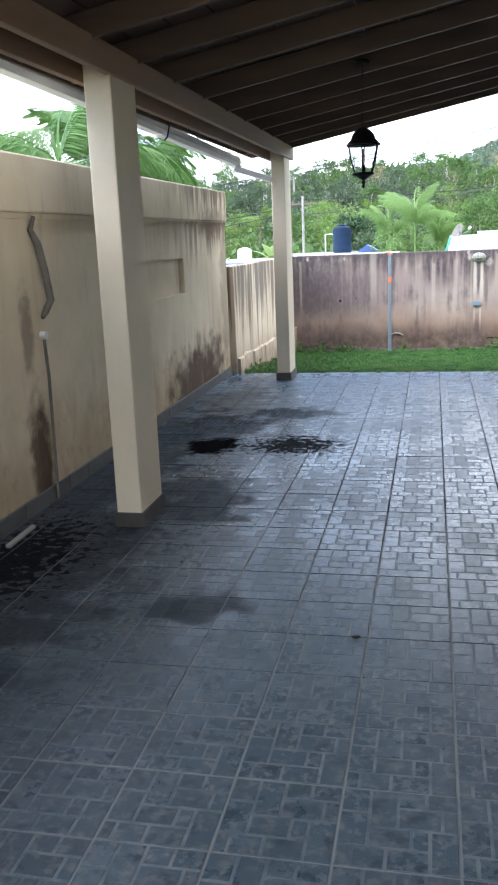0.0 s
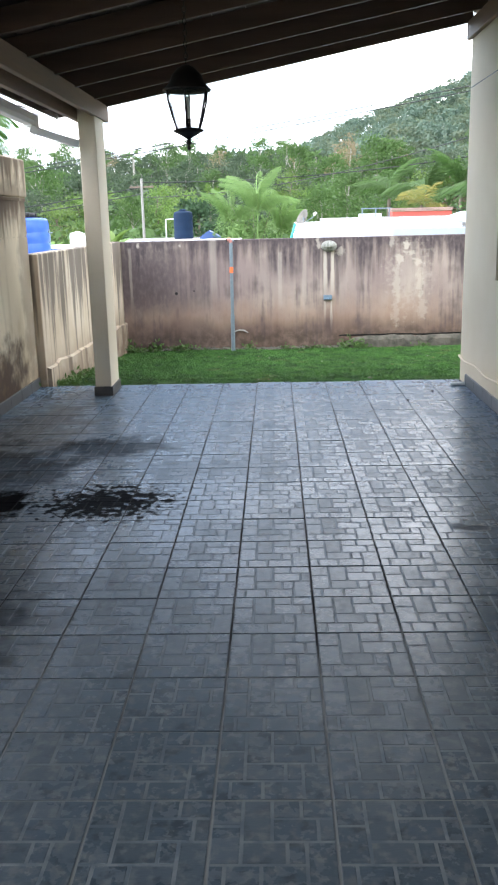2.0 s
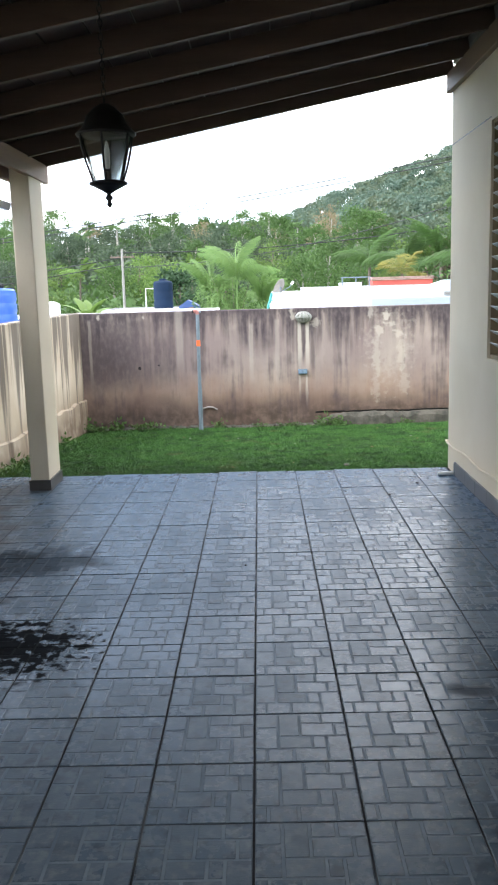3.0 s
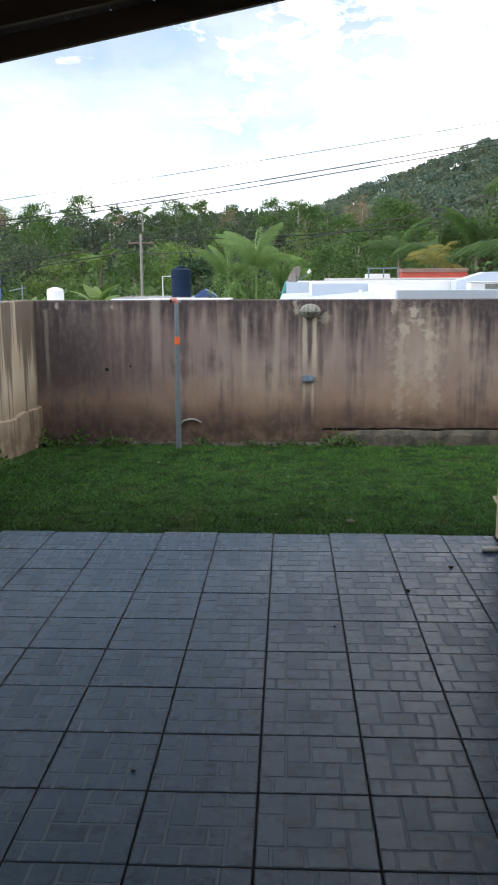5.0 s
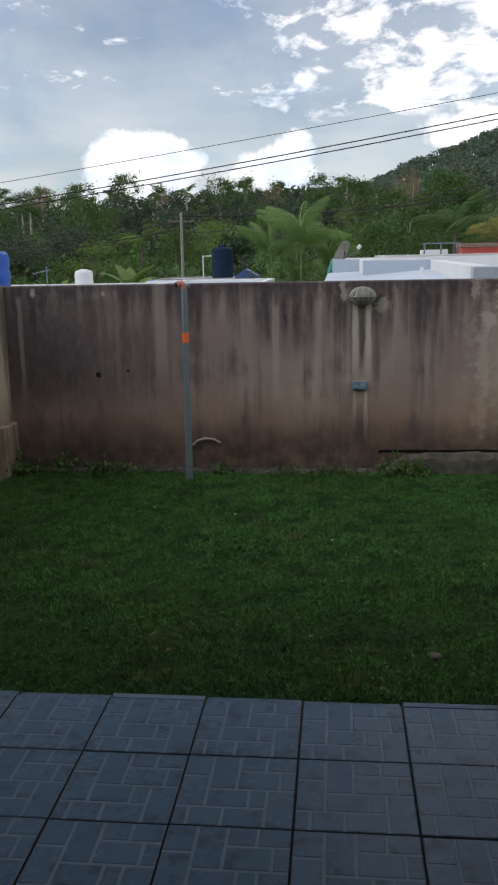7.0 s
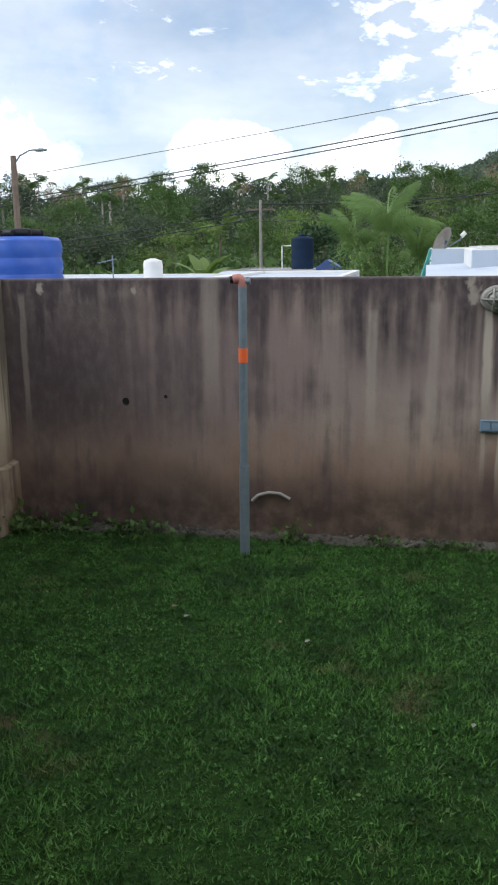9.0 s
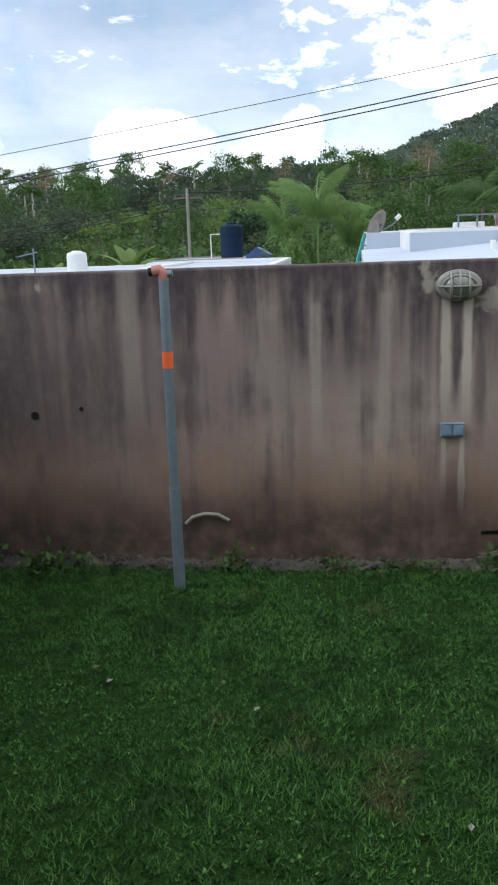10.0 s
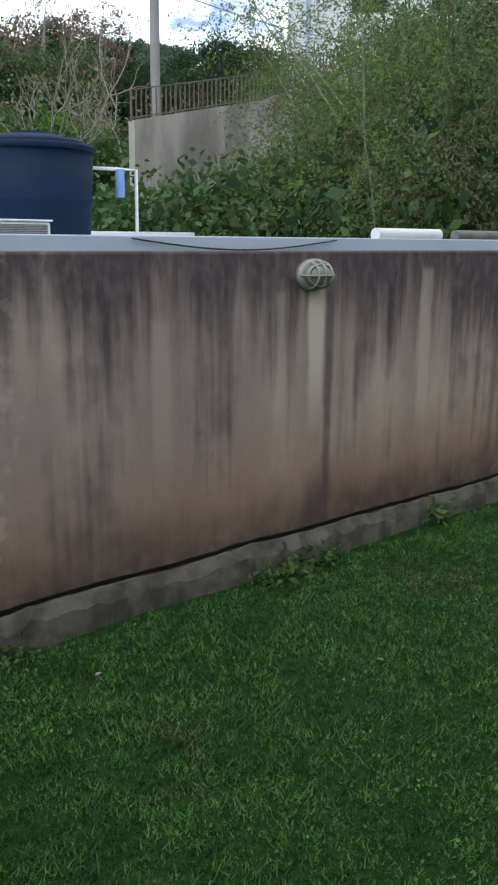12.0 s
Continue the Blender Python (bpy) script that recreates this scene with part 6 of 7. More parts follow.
def woods():
    far = {
        "a": broad_tree(1, 7.0, 2.3, 38, 80, 0.27, M_LEAF_HILL_HAZE, M_PALEBARK, "dark green broadleaf tree on the wooded hill", 0.42),
        "b": broad_tree(2, 8.0, 2.0, 34, 80, 0.26, M_LEAF_MID, M_PALEBARK, "mid-green broadleaf tree on the wooded hill", 0.45),
        "c": broad_tree(3, 6.0, 2.7, 38, 80, 0.28, M_LEAF_HILL_HAZE, M_BARK, "broad dark tree on the wooded hill", 0.25),
        "d": broad_tree(4, 5.0, 2.1, 32, 80, 0.22, M_LEAF_LIGHT, M_BARK, "yellow-green bushy tree below the hill", 0.15),
        "e": broad_tree(5, 7.5, 1.6, 18, 26, 0.28, M_LEAF_DRY, M_PALEBARK, "thin greyish tree with sparse foliage", 0.5),
        "p": palm(6, 6.2, 13, 2.1, 16, 0.75, M_LEAF_MID, M_PALEBARK, "royal palm with a pale trunk on the hill", 0.17, 0.03, 0.34, (0, 80), 0.4),
        "q": palm(7, 4.2, 14, 2.3, 18, 0.7, M_LEAF_LIGHT, M_BARK, "light green palm below the hill", 0.11, 0.028, 0.32, (15, 90), 0.5),
    }
    rng = random.Random(12)
    spots = []
    for d in range(62, 152, 9):
        az = -36 + rng.uniform(0, 3)
        while az < 9:
            x, y = polar(az, d + rng.uniform(-4, 4))
            low = d < 85
            kind = rng.choice("ddqbcdb" if low else "aabbceeppp")
            if d > 130:
                kind = rng.choice("aabbcepppp")
            spots.append((kind, place(None, x, y, rng.uniform(0.7, 1.02), rng.uniform(0, 360), None, rng.uniform(0.85, 1.15))))
            az += math.degrees(4.6 / d) * rng.uniform(0.7, 1.3)
    for d in range(46, 120, 10):
        az = 3 + rng.uniform(0, 3)
        while az < 26:
            x, y = polar(az, d + rng.uniform(-3, 3))
            spots.append((rng.choice("bqqdcbqab"), place(None, x, y, rng.uniform(0.5, 0.78), rng.uniform(0, 360))))
            az += math.degrees(4.2 / d) * rng.uniform(0.8, 1.4)
    put_all(far, [(k, m @ Matrix.Diagonal((0.86, 0.86, 0.86, 1))) for k, m in spots])


def far_forest():
    """The crowns of the mountain behind, past counting."""
    rng = np.random.default_rng(21)
    pts, outs = [], []
    for _ in range(3600):
        az, d = rng.uniform(-8, 46), rng.uniform(150, 395)
        x, y = polar(az, d)
        z = land_z(x, y)
        r, h = rng.uniform(1.6, 3.4), rng.uniform(2.5, 6.5)
        c = rng.normal(size=(100, 3))
        c /= np.linalg.norm(c, axis=1, keepdims=True)
        c[:, 2] = np.abs(c[:, 2])
        o = c.copy()
        c = c * [r, r, r * 0.8] * rng.uniform(0.75, 1.05, (100, 1)) + [x, y, z + h - r * 0.5]
        pts.append(c); outs.append(np.cross(o, rng.normal(size=(100, 3))) * 0.9 + o * 0.2)
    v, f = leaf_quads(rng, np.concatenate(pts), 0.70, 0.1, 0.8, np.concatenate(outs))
    tagged(quads("far_forest", v, f, M_LEAF_FAR_HAZE), "dense green forest on the mountain, paled and blued for haze", "forest", kind="stuff")


def undergrowth():
    rng = np.random.default_rng(22)
    pts = []
    for _ in range(5200):
        az, d = rng.uniform(-38, 26), 44 + 105 * rng.uniform() ** 0.8
        x, y = polar(az, d)
        c = rng.normal(size=(9, 3)) * [0.9, 0.9, 0.5] + [x, y, land_z(x, y) + 0.8]
        pts.append(c)
    v, f = leaf_quads(rng, np.concatenate(pts), 0.6, 0.1, 0.6)
    tagged(quads("undergrowth", v, f, M_LEAF_MID), "tangled green undergrowth below the wooded hill", "undergrowth", kind="stuff")
    pts = []
    for _ in range(2600):
        az, d = rng.uniform(-38, 20), rng.uniform(80, 156)
        x, y = polar(az, d)
        c = rng.normal(size=(26, 3)) * [1.0, 1.0, 0.7] + [x, y, land_z(x, y) + rng.uniform(0.6, 2.4)]
        pts.append(c)
    v, f = leaf_quads(rng, np.concatenate(pts), 0.5, 0.25, 0.6)
    tagged(quads("understorey", v, f, M_LEAF_HILL_HAZE), "dark green understorey filling the wooded hill", "undergrowth", kind="stuff")
    pts = []
    for _ in range(3600):
        az, d = rng.uniform(15, 62), 16.5 + 30 * rng.uniform()
        x, y = polar(az, d)
        h = 0.5 + 0.5 * noise.noise((x * 0.3, y * 0.3, 4))
        c = rng.normal(size=(14, 3)) * [0.45, 0.45, 0.35] + [x, y, land_z(x, y) + 0.3 + h]
        pts.append(c)
    v, f = leaf_quads(rng, np.concatenate(pts), 0.22, 0.25, 0.55)
    tagged(quads("bank_creepers", v, f, M_LEAF_MID), "green creepers and shrubs covering the bank", "creepers", kind="stuff")


def feathery(seed, height, stems, lab, leaf, sprays=40, leaflets=60, size=0.068, weep=0.5):
    """A clump of thin arching stems hung with sprays of fine leaves."""
    rng = np.random.default_rng(seed)
    t = thing("tree", lab, "tree", "feathery trees on the bank")
    pts, outs = [], []
    for k in range(stems):
        a, lean = rng.uniform(0, 2 * math.pi), rng.uniform(0.10, 0.45) * height
        top = height * rng.uniform(0.55, 1.05)
        bx, by = rng.uniform(-0.5, 0.5, 2)
        u = np.linspace(0, 1, 9)
        line = np.stack([bx + lean * math.cos(a) * u**1.6, by + lean * math.sin(a) * u**1.6, top * (u - 0.12 * u**3)], -1)
        if k % 2 == 0:
            part("stem", tube(B(), [Vector(p) for p in line], [0.032 * (1.15 - w) for w in u], 6), M_STEM if k % 6 else M_DRYBARK, t)
        w = rng.uniform(0.12, 1, sprays)
        s0 = np.stack([np.interp(w, u, line[:, c]) for c in range(3)], -1)
        ang = rng.uniform(0, 2 * math.pi, sprays)
        ln = height * rng.uniform(0.10, 0.24, sprays)
        ahead = np.stack([np.cos(ang), np.sin(ang), rng.uniform(-0.1, 0.5, sprays)], -1)
        q = np.linspace(0.1, 1, leaflets)
        p = s0[:, None] + ahead[:, None] * (ln[:, None] * q)[..., None]
        p[..., 2] -= weep * ln[:, None] * q**2 * (1 + weep)
        pts.append((p + rng.normal(size=p.shape) * 0.008 * height).reshape(-1, 3))
        outs.append(np.repeat(ahead, leaflets, 0) * 0.6)
    v, f = leaf_quads(rng, np.concatenate(pts), size, 0.3 + 0.6 * weep, 0.30, np.concatenate(outs))
    quads("crown", v, f, leaf, t)
    return t


def bare_tree(seed, height, lab, leaves=60):
    rng = np.random.default_rng(seed)
    t = thing("tree", lab, "tree", "bare trees on the bank")
    bm, tips = B(), []

    def grow(p, d, ln, r, depth):
        q = p + d * ln
        mid = p.lerp(q, 0.5) + Vector(rng.normal(size=3)) * ln * 0.06
        tube(bm, [p, mid, q], [r, r * 0.85, r * 0.68], 5, False)
        if depth == 0:
            tips.append(q)
            return
        for _ in range(3 if depth == 4 else 2):
            e = (d + Vector(rng.normal(size=3)) * 0.45 + Vector((0, 0, 0.18))).normalized()
            grow(q, e, ln * rng.uniform(0.62, 0.85), r * 0.62, depth - 1)

    grow(Vector((0, 0, 0)), Vector((0.05, 0, 1)), height * 0.27, height * 0.0110, 5)
    part("limb", bm, M_DRYBARK, t)
    c = np.array([list(p) for p in tips])
    c = c[rng.permutation(len(c))[:leaves]]
    pts = np.repeat(c, 2, 0) + rng.normal(size=(len(c) * 2, 3)) * 0.12
    v, f = leaf_quads(rng, pts, 0.12, 0.2, 0.5)
    quads("sparse_leaves", v, f, M_LEAF_DRY, t)
    return t


def bank():
    near = {
        "f": feathery(31, 7.0, 12, "feathery yellow-green tree arching on the bank", M_LEAF_LIGHT),
        "g": feathery(32, 7.0, 12, "feathery olive green tree with thin stems on the bank", M_LEAF_OLIVE),
        "h": feathery(30, 7.0, 12, "feathery green tree hanging over the bank", M_LEAF_MID),
        "s": broad_tree(33, 2.6, 1.3, 44, 100, 0.14, M_LEAF_MID, M_BARK, "leafy green shrub on the bank", 0.02, 0.3),
        "u": broad_tree(34, 2.2, 1.2, 40, 100, 0.15, M_LEAF_DARK, M_BARK, "dark green shrub on the bank", 0.02, 0.3),
        "v": broad_tree(41, 3.0, 1.3, 44, 100, 0.15, M_LEAF_OLIVE, M_BARK, "dry olive shrub on the bank", 0.02, 0.3),
        "m": broad_tree(42, 8.0, 2.2, 80, 90, 0.20, M_LEAF_MID, M_BARK, "tall leafy green tree behind the neighbouring roof", 0.05, 0.25, 0.22),
        "n": broad_tree(43, 8.0, 1.9, 80, 90, 0.19, M_LEAF_LIGHT, M_BARK, "tall yellow-green tree behind the neighbouring roof", 0.05, 0.25, 0.22),
        "t": broad_tree(35, 8.0, 2.3, 70, 90, 0.22, M_LEAF_DARK, M_BARK, "dark leafy tree at the top of the bank", 0.2, 0.2, 0.2),
        "r": broad_tree(45, 8.0, 2.0, 34, 80, 0.13, M_LEAF_RUSTY, M_PALEBARK, "tall thin tree with sparse reddish dry leaves", 0.4, 0.1, 0.13),
        "o": broad_tree(46, 5.0, 1.6, 50, 70, 0.20, M_LEAF_RUSTY, M_BARK, "reddish-brown leafy tree among the palms", 0.2, 0.2, 0.22),
        "w": bare_tree(36, 5.5, "pale leafless tree branching on the bank"),
        "x": bare_tree(37, 4.6, "pale thin branching tree with dry leaves"),
        "k": palm(38, 7.0, 20, 2.3, 40, 0.76, M_LEAF_MID, M_PALEBARK, "tall coconut palm beside the bank", 0.13, 0.012, 0.30, (5, 85), 0.5),
        "l": palm(39, 4.5, 22, 2.3, 36, 0.96, M_LEAF_MID, M_BARK, "green palm with long hanging fronds behind the roof", 0.12, 0.008, 0.26, (28, 100), 0.85),
    }
    tall = {"f": 6.4, "g": 6.4, "h": 6.4, "s": 3.2, "u": 2.9, "v": 3.6, "m": 8.8, "n": 8.8, "t": 8.8, "r": 8.4, "o": 5.4, "w": 5.0, "x": 4.2, "k": 7.8, "l": 5.2}
    S = []
    rng = random.Random(44)

    def at(kind, az, d, top):
        """A plant whose tip stands at an angle of top degrees above the eye line of the yard."""
        x, y = polar(az, d)
        sc = (d * math.tan(radians(top)) + 1.4 - land_z(x, y)) / tall[kind]
        S.append((kind, place(None, x, y, max(sc, 0.4), rng.uniform(0, 360))))

    # feathery trees over the high end of the bank
    for az, d, top in ((45.5, 21, 9), (46.8, 21, 12.5), (47.4, 19, 15), (48, 21, 17), (50, 19, 16), (51.5, 22, 18), (53.5, 19, 17), (55.5, 21, 18), (58, 20, 18), (47.2, 24, 14), (48.5, 25, 17), (52, 17.5, 10), (48.5, 17, 8), (55, 17, 11)):
        at(rng.choice("ffghg"), az, d, top)
    # darker shrubs and creepers between them
    for kind, az, d, top in (("s", 47.5, 18, 4.5), ("s", 49.5, 18.5, 6.0), ("s", 52, 18, 6.5), ("s", 54.5, 18.5, 7.0), ("s", 57, 18, 6.5), ("u", 48.8, 19.6, 8.6), ("u", 52.8, 19.8, 10.5), ("u", 56, 20, 11.5), ("m", 50.5, 23, 13.0), ("t", 54.5, 23, 15.0)):
        at(kind, az, d, top)
    # shrubs covering the slope below the retaining wall
    for k in range(44):
        az = 23.5 + k * 0.75
        top = 4.3 + 2.4 * step(31, 43, az) + rng.uniform(-1.0, 0.4)
        at(rng.choice("sssuv"), az + rng.uniform(-0.4, 0.4), rng.uniform(19.5, 23), top)
    for k in range(38):
        az = 24 + k * 0.9
        at(rng.choice("ssuuv"), az + rng.uniform(-0.4, 0.4), rng.uniform(16, 18.5), rng.uniform(0.2, 1.8))
    # pale dry scrub against the foot of the retaining wall
    for az, d, top in ((37.0, 22, 4.4), (39.0, 22, 5.2), (40.8, 22.5, 5.8), (42.4, 22, 6.6), (43.8, 21.5, 7.6), (40.2, 21, 4.6), (42.8, 21, 5.6)):
        at("v", az, d, top)
    # bright scrub and bare trees beside the end of the wall
    for az, d, top in ((25, 29, 7.8), (26.3, 30, 8.2), (27.6, 30, 8.4), (28.8, 29, 8.0), (29.8, 31, 8.2), (31.0, 30, 7.0), (24, 31, 7.0), (25.6, 31, 8), (28.2, 31, 8)):
        at(rng.choice("nns"), az, d, top)
    for az, d, top in ((26.2, 28, 10.0), (28.2, 28, 9.5), (29.8, 29, 11.5), (24.8, 30, 10), (31, 30, 11.5), (27.4, 33, 12.5), (30.4, 34, 13.5)):
        at(rng.choice("wx"), az, d, top)
    # tall trees behind them
    for az, d, top in ((21.8, 37, 13.2), (23.5, 38, 14.2), (25.2, 39, 13.4), (27.2, 38, 14.4), (29.0, 40, 14.0), (30.8, 39, 14.5)):
        at("r", az, d, top)
    for az, d, top in ((22.6, 36, 11.6), (24.2, 36, 11.2), (26.0, 37, 12.0), (27.6, 37, 11.6), (29.2, 38, 12.0), (25.2, 43, 13.0), (28.0, 43, 13.0), (30.5, 44, 13.0), (31.6, 41, 12.0), (33.0, 43, 11.5), (35.6, 43, 11.5), (37.6, 42, 12.6), (39.8, 42, 12.2), (33.8, 40, 10.5), (36.6, 40, 10.6), (42, 38, 10), (45, 34, 12), (49, 34, 14), (53, 34, 15)):
        at(rng.choice("tmmn" if az < 30 else "ttm"), az, d, top)
    # palms and leafy trees behind the roof
    for az, d, top in ((18.6, 31, 8.4), (22.8, 30, 8.2)):
        at("k", az, d, top)
    for az, d, top in ((23.2, 25, 5.4), (20.6, 26, 4.8), (22.0, 23, 3.6), (18.2, 27, 3.6), (24.6, 26, 4.2), (14.6, 31, 3.6), (11.5, 36, 3.2), (8.5, 40, 3.0)):
        at("l", az, d, top)
    for az, d, top in ((18.4, 32, 8.6), (19.8, 33, 8.8), (21.2, 32, 9.4), (17.2, 34, 6.5), (13.2, 38, 5.2), (16.2, 37, 6.6), (24.4, 33, 8.2), (10.5, 42, 4.2), (7.5, 44, 3.6)):
        at(rng.choice("nnm"), az, d, top)
    at("o", 16.4, 33, 4.6)
    for k in range(16):
        at(rng.choice("ssuv"), 8 + k * 1.05, rng.uniform(27, 33), rng.uniform(0.8, 2.6))
    put_all(near, S)


def garden_palms():
    a = palm(51, 2.4, 19, 2.1, 58, 0.80, M_LEAF_ARECA, M_PALEBARK, "bright green areca palm behind the tall wall", 0.09, 0.007, 0.34, (8, 82), 0.45)
    a.matrix_basis = Matrix.Translation((-4.9, 11.7, 0.25)) @ Matrix.Diagonal((0.75, 0.75, 1, 1))
    for x, y, z, turn, sc in ((-5.1, 14.9, 0.65, 70, 0.95), (-5.5, 17.2, 0.75, 160, 0.95), (-4.9, 13.3, 0.55, 200, 0.85), (-5.1, 16.0, 0.6, 20, 0.85), (-5.7, 15.6, 1.0, 110, 0.9), (-6.5, 20.2, 0.5, 250, 0.95)):
        copy_thing(a, Matrix.Translation((x, y, z)) @ pose(0, 0, 0, 0, 0, turn) @ Matrix.Diagonal((sc, sc, sc, 1)))
    p = palm(52, 2.8, 20, 2.2, 40, 0.90, M_LEAF_WEEP, M_LEAF_WEEP, "large weeping yellow-green palm behind the roofs", 0.045, 0.007, 0.32, (55, 106), 1.0)
    p.matrix_basis = Matrix.Translation((-0.55, 40, -0.9))
    copy_thing(p, Matrix.Translation((-1.75, 41.5, -1.35)) @ pose(0, 0, 0, 0, 0, 50) @ Matrix.Diagonal((0.75, 0.75, 0.95, 1)))
    copy_thing(p, Matrix.Translation((0.55, 43, -1.6)) @ pose(0, 0, 0, 0, 0, 140) @ Matrix.Diagonal((0.75, 0.75, 0.9, 1)))
    w = feathery(56, 4.2, 14, "light green weeping shrub round the palm", M_LEAF_WEEP, 26, 40, 0.13, 0.9)
    w.matrix_basis = Matrix.Translation((-0.9, 40.8, -1.6))
    y = palm(53, 0.5, 16, 1.2, 26, 0.7, leaf_material("leaf_yellowing", (0.16, 0.17, 0.03), (0.30, 0.24, 0.05), (0.12, 0.15, 0.03)), M_BARK, "yellowing palm behind the red roof box", 0.08, 0.014, 0.4, (15, 80))
    y.matrix_basis = Matrix.Translation((5.9, 36.5, 1.42))
    d = broad_tree(54, 5.0, 1.25, 30, 60, 0.26, M_LEAF_DARK, M_BARK, "dark dense upright tree among the palms", 0.1)
    d.matrix_basis = place(None, -4.3, 55, 1.0)
    b = banana(55, "light green banana plant behind a low roof")
    b.matrix_basis = place(None, -6.6, 38.5, 1.0, 0, -0.6)
    copy_thing(b, place(None, -9.5, 39, 0.9, 80, -0.9))


def weeds():
    """Low weeds along the foot of the garden walls."""
    def weed(seed, n, r, h):
        rng = np.random.default_rng(seed)
        t = thing("weed", "low leafy green weed at the foot of the garden wall", "weed", "weeds along the wall")
        c = rng.normal(size=(n, 3)) * [r, r * 0.5, h * 0.4] + [0, 0, h * 0.5]
        c[:, 2] = np.abs(c[:, 2])
        v, f = leaf_quads(rng, c, 0.045, 0.1, 0.5)
        quads("leaves", v, f, M_LEAF_MID, t)
        part("stem", tube(B(), [(0, 0, -0.03), (0.01, 0, h * 0.8)], [0.006, 0.002], 5), M_BARK, t)
        return t

    rng = np.random.default_rng(63)
    n = 90000
    x, y = rng.uniform(LOW_X + 0.02, 6.0, n), rng.uniform(EDGE_Y + 0.02, GW_Y - 0.06, n)
    tuft = np.sin(x * 3.1 + 2 * np.sin(y * 2.3)) + np.sin(y * 3.7 + 2 * np.sin(x * 1.9)) + rng.normal(size=n) * 0.8
    keep = tuft > 1.0
    x, y = x[keep], y[keep]
    z = turf(x, y) + rng.uniform(0.004, 0.018, len(x))
    v, f = leaf_quads(rng, np.stack([x, y, z], -1), 0.013, 0.0, 0.7, np.array([0, 0, 0.1]))
    tagged(quads("clover", v, f, M_BLADE), "small broad clover leaves among the lawn grass", "clover", kind="stuff")

    protos = {"a": weed(61, 150, 0.11, 0.07), "b": weed(62, 90, 0.07, 0.10)}
    S = []
    rng = random.Random(9)
    for x in (1.18, 1.32, 1.5, 1.42, -1.95, -1.8, -1.62, -2.0, 0.35, -0.2, 0.8, 3.75, 3.95, 4.15, 2.4, -1.2, 5.1):
        y = GW_Y - rng.uniform(0.06, 0.16)
        S.append((rng.choice("ab"), Matrix.Translation((x, y, lawn_z(x, y))) @ pose(0, 0, 0, 0, 0, rng.uniform(0, 360)) @ Matrix.Diagonal((*[rng.uniform(0.7, 1.3)] * 3, 1))))
    for y in (10.35, 10.6, 10.9, 11.4, 12.2, 13.1):
        S.append((rng.choice("ab"), Matrix.Translation((LOW_X + 0.09, y, lawn_z(LOW_X, y))) @ pose(0, 0, 0, 0, 0, rng.uniform(0, 360))))
    put_all(protos, S)


# ---- patio tiles ----
BRICKS = [(0.0, 0.25, 0.68, 1.0), (0.25, 0.49, 0.50, 1.0), (0.49, 0.73, 0.77, 1.0), (0.73, 1.0, 0.77, 1.0), (0.49, 0.86, 0.50, 0.77), (0.86, 1.0, 0.50, 0.77), (0.0, 0.25, 0.25, 0.68), (0.25, 0.61, 0.25, 0.50), (0.61, 0.76, 0.25, 0.50), (0.76, 1.0, 0.0, 0.50), (0.0, 0.13, 0.0, 0.25), (0.13, 0.41, 0.0, 0.25), (0.41, 0.76, 0.0, 0.25)]


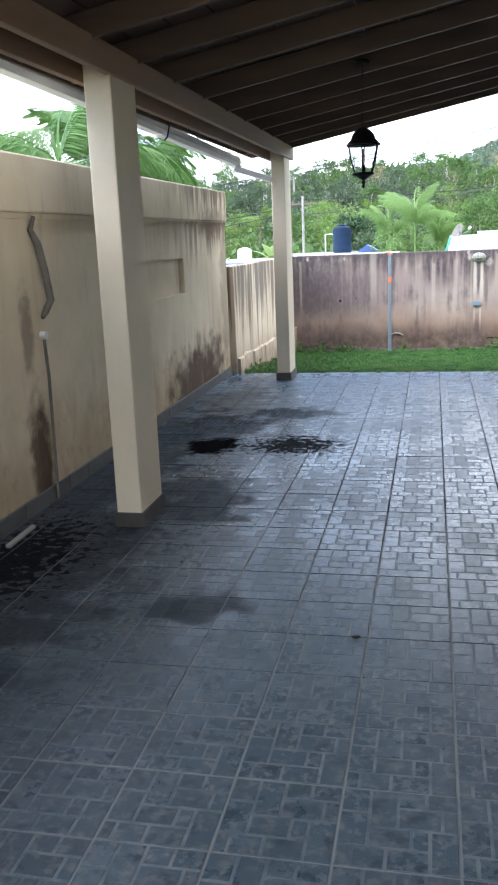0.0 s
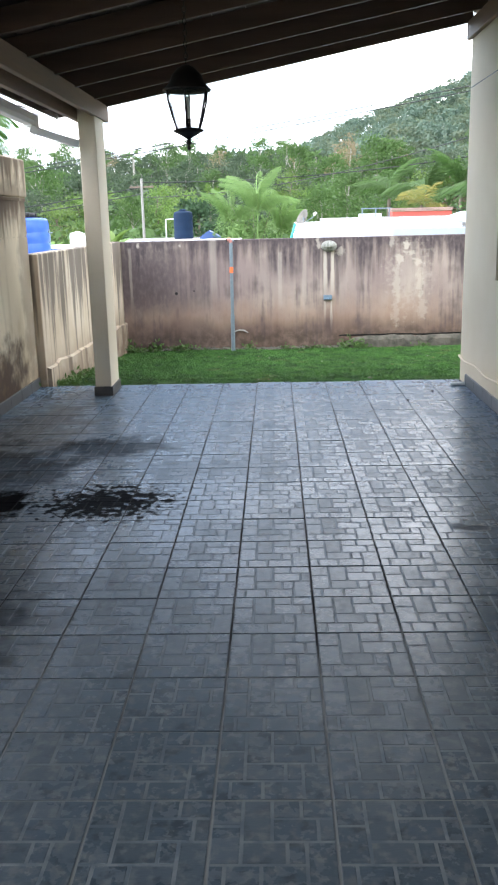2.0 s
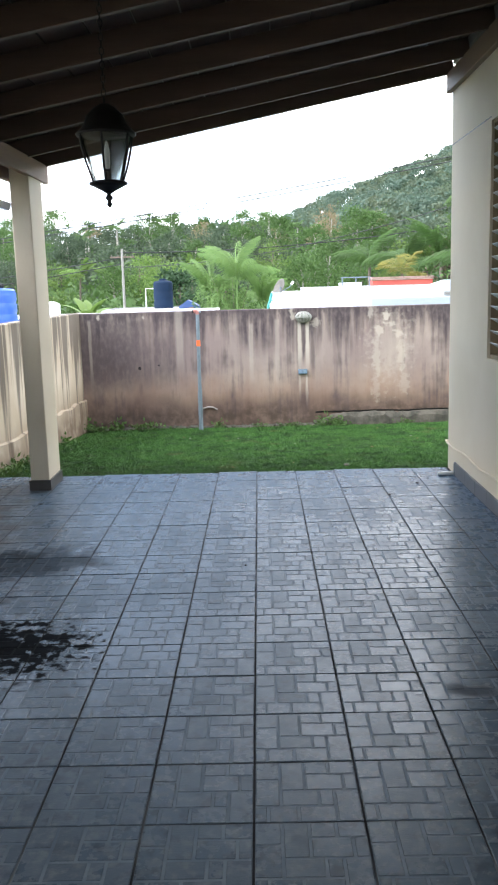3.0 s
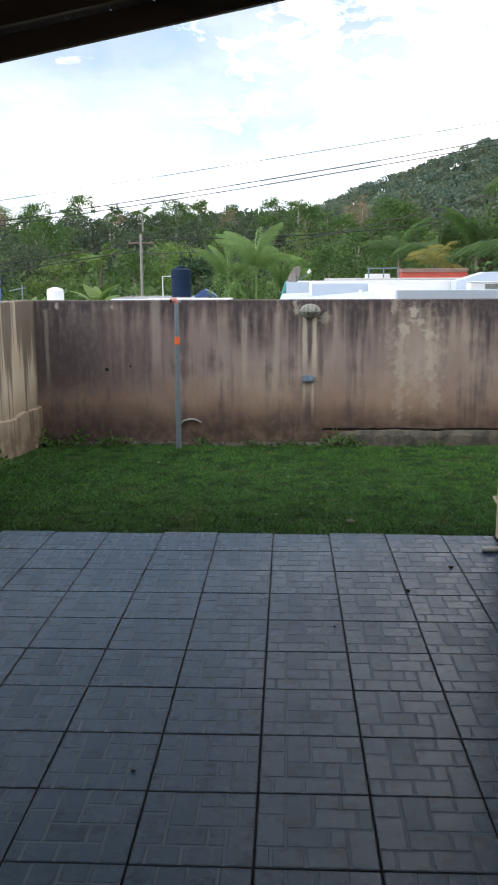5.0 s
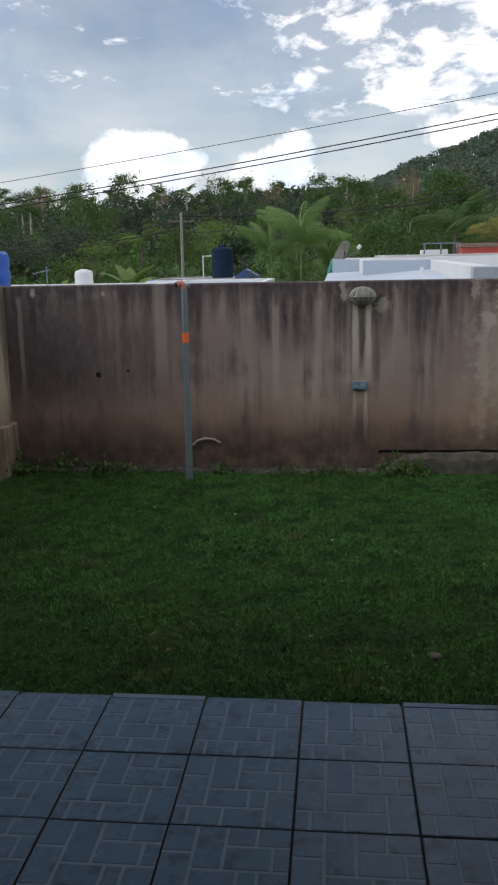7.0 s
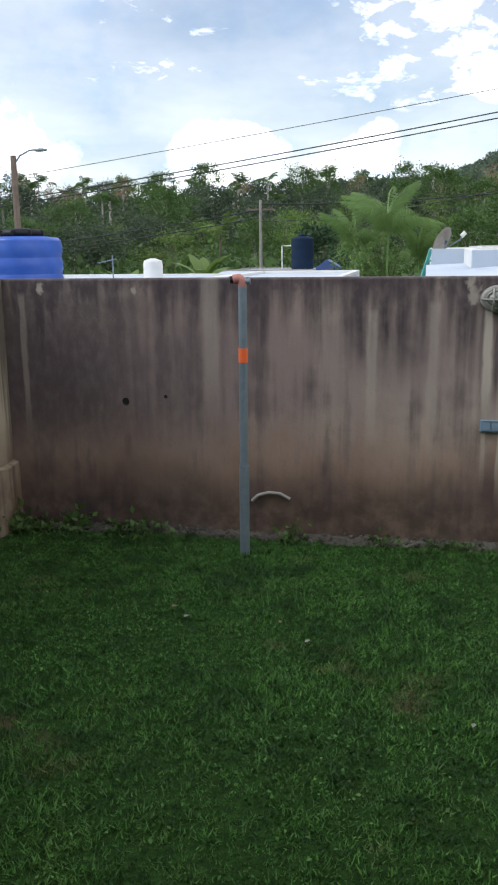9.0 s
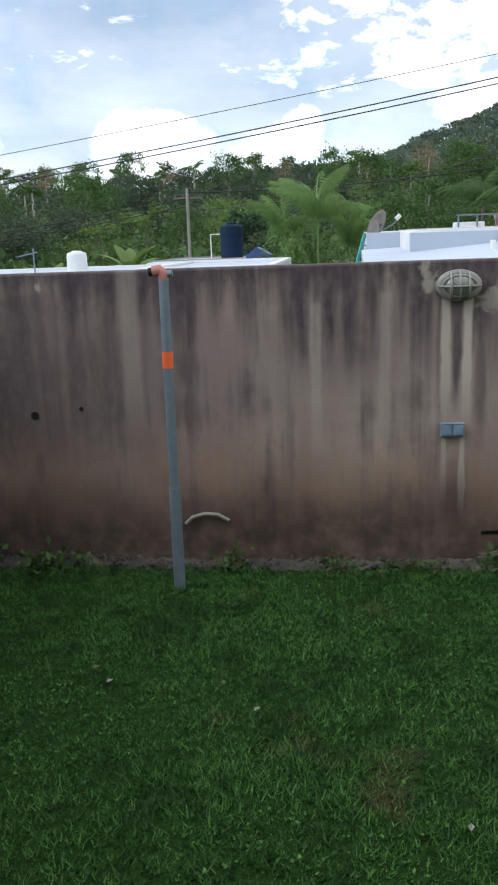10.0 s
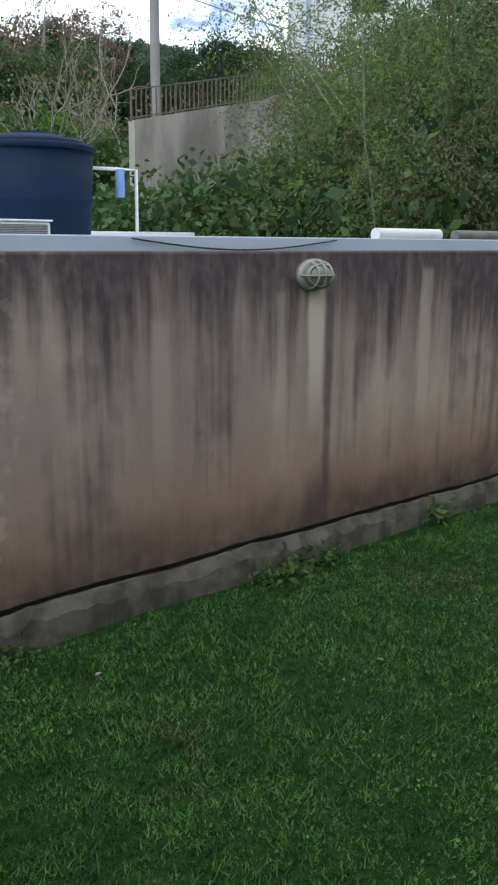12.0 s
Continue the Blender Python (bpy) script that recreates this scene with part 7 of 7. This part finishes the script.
def tile_mesh(u0, u1):
    """One moulded tile with its raised brick pattern; u0 to u1: the part of the width that is kept."""
    bm = B()
    g, w = 0.0038, TILE
    x0, x1 = u0 * w + g, u1 * w - g
    low = [bm.verts.new(p) for p in ((x0, g, -0.014), (x1, g, -0.014), (x1, w - g, -0.014), (x0, w - g, -0.014))]
    rim = [bm.verts.new(p) for p in ((x0, g, -0.0010), (x1, g, -0.0010), (x1, w - g, -0.0010), (x0, w - g, -0.0010))]
    bm.faces.new(rim).material_index = 1
    for k in range(4):
        bm.faces.new((low[k], low[(k + 1) % 4], rim[(k + 1) % 4], rim[k])).material_index = 1
    j = 0.0050
    for a, b, c, d in BRICKS:
        xa, xb, ya, yb = max(a, u0) * w + (j if a > u0 else g + 0.0015), min(b, u1) * w - (j if b < u1 else g + 0.0015), c * w + (j if c else g + 0.0015), d * w - (j if d < 1 else g + 0.0015)
        if xb - xa < 0.012:
            continue
        lo = [bm.verts.new(p) for p in ((xa, ya, -0.0010), (xb, ya, -0.0010), (xb, yb, -0.0010), (xa, yb, -0.0010))]
        e = 0.0012
        hi = [bm.verts.new(p) for p in ((xa + e, ya + e, 0), (xb - e, ya + e, 0), (xb - e, yb - e, 0), (xa + e, yb - e, 0))]
        bm.faces.new(hi)
        for k in range(4):
            bm.faces.new((lo[k], lo[(k + 1) % 4], hi[(k + 1) % 4], hi[k]))
    bmesh.ops.recalc_face_normals(bm, faces=bm.faces[:])
    me = bpy.data.meshes.new("tile")
    bm.to_mesh(me)
    bm.free()
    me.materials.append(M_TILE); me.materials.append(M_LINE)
    return me


def lay_tiles():
    left, right = TALL_X + 0.018, HOUSE_X - 0.018
    kinds = {}
    rng = random.Random(77)
    far = B()
    first, last = -36, 15
    for r in range(first, last + 1):
        for c in range(-7, 6):
            u0, u1 = max(0.0, left / TILE - c), min(1.0, right / TILE - c)
            if u1 - u0 < 0.06:
                continue
            key = (round(u0, 3), round(u1, 3))
            if key not in kinds:
                kinds[key] = tile_mesh(*key)
            m = pose(c * TILE, 4.86 + r * TILE, rng.uniform(-0.0012, 0.0012), rng.uniform(-0.12, 0.12), rng.uniform(-0.12, 0.12), 0)
            if r >= -7:
                ob = new("tile", kinds[key])
                ob.matrix_basis = m
                ob.parent = floor
            else:
                n = len(far.verts)
                far.from_mesh(kinds[key])
                far.verts.ensure_lookup_table()
                for v in far.verts[n:]:
                    v.co = m @ v.co
    me = bpy.data.meshes.new("more_tiles")
    far.to_mesh(me)
    far.free()
    me.materials.append(M_TILE); me.materials.append(M_LINE)
    ob = new("more_tiles", me)
    ob.parent = floor
    tagged(ob, "further slate-blue patio tiles", kind="stuff")


woods()
far_forest()
undergrowth()
bank()
garden_palms()
weeds()
lay_tiles()
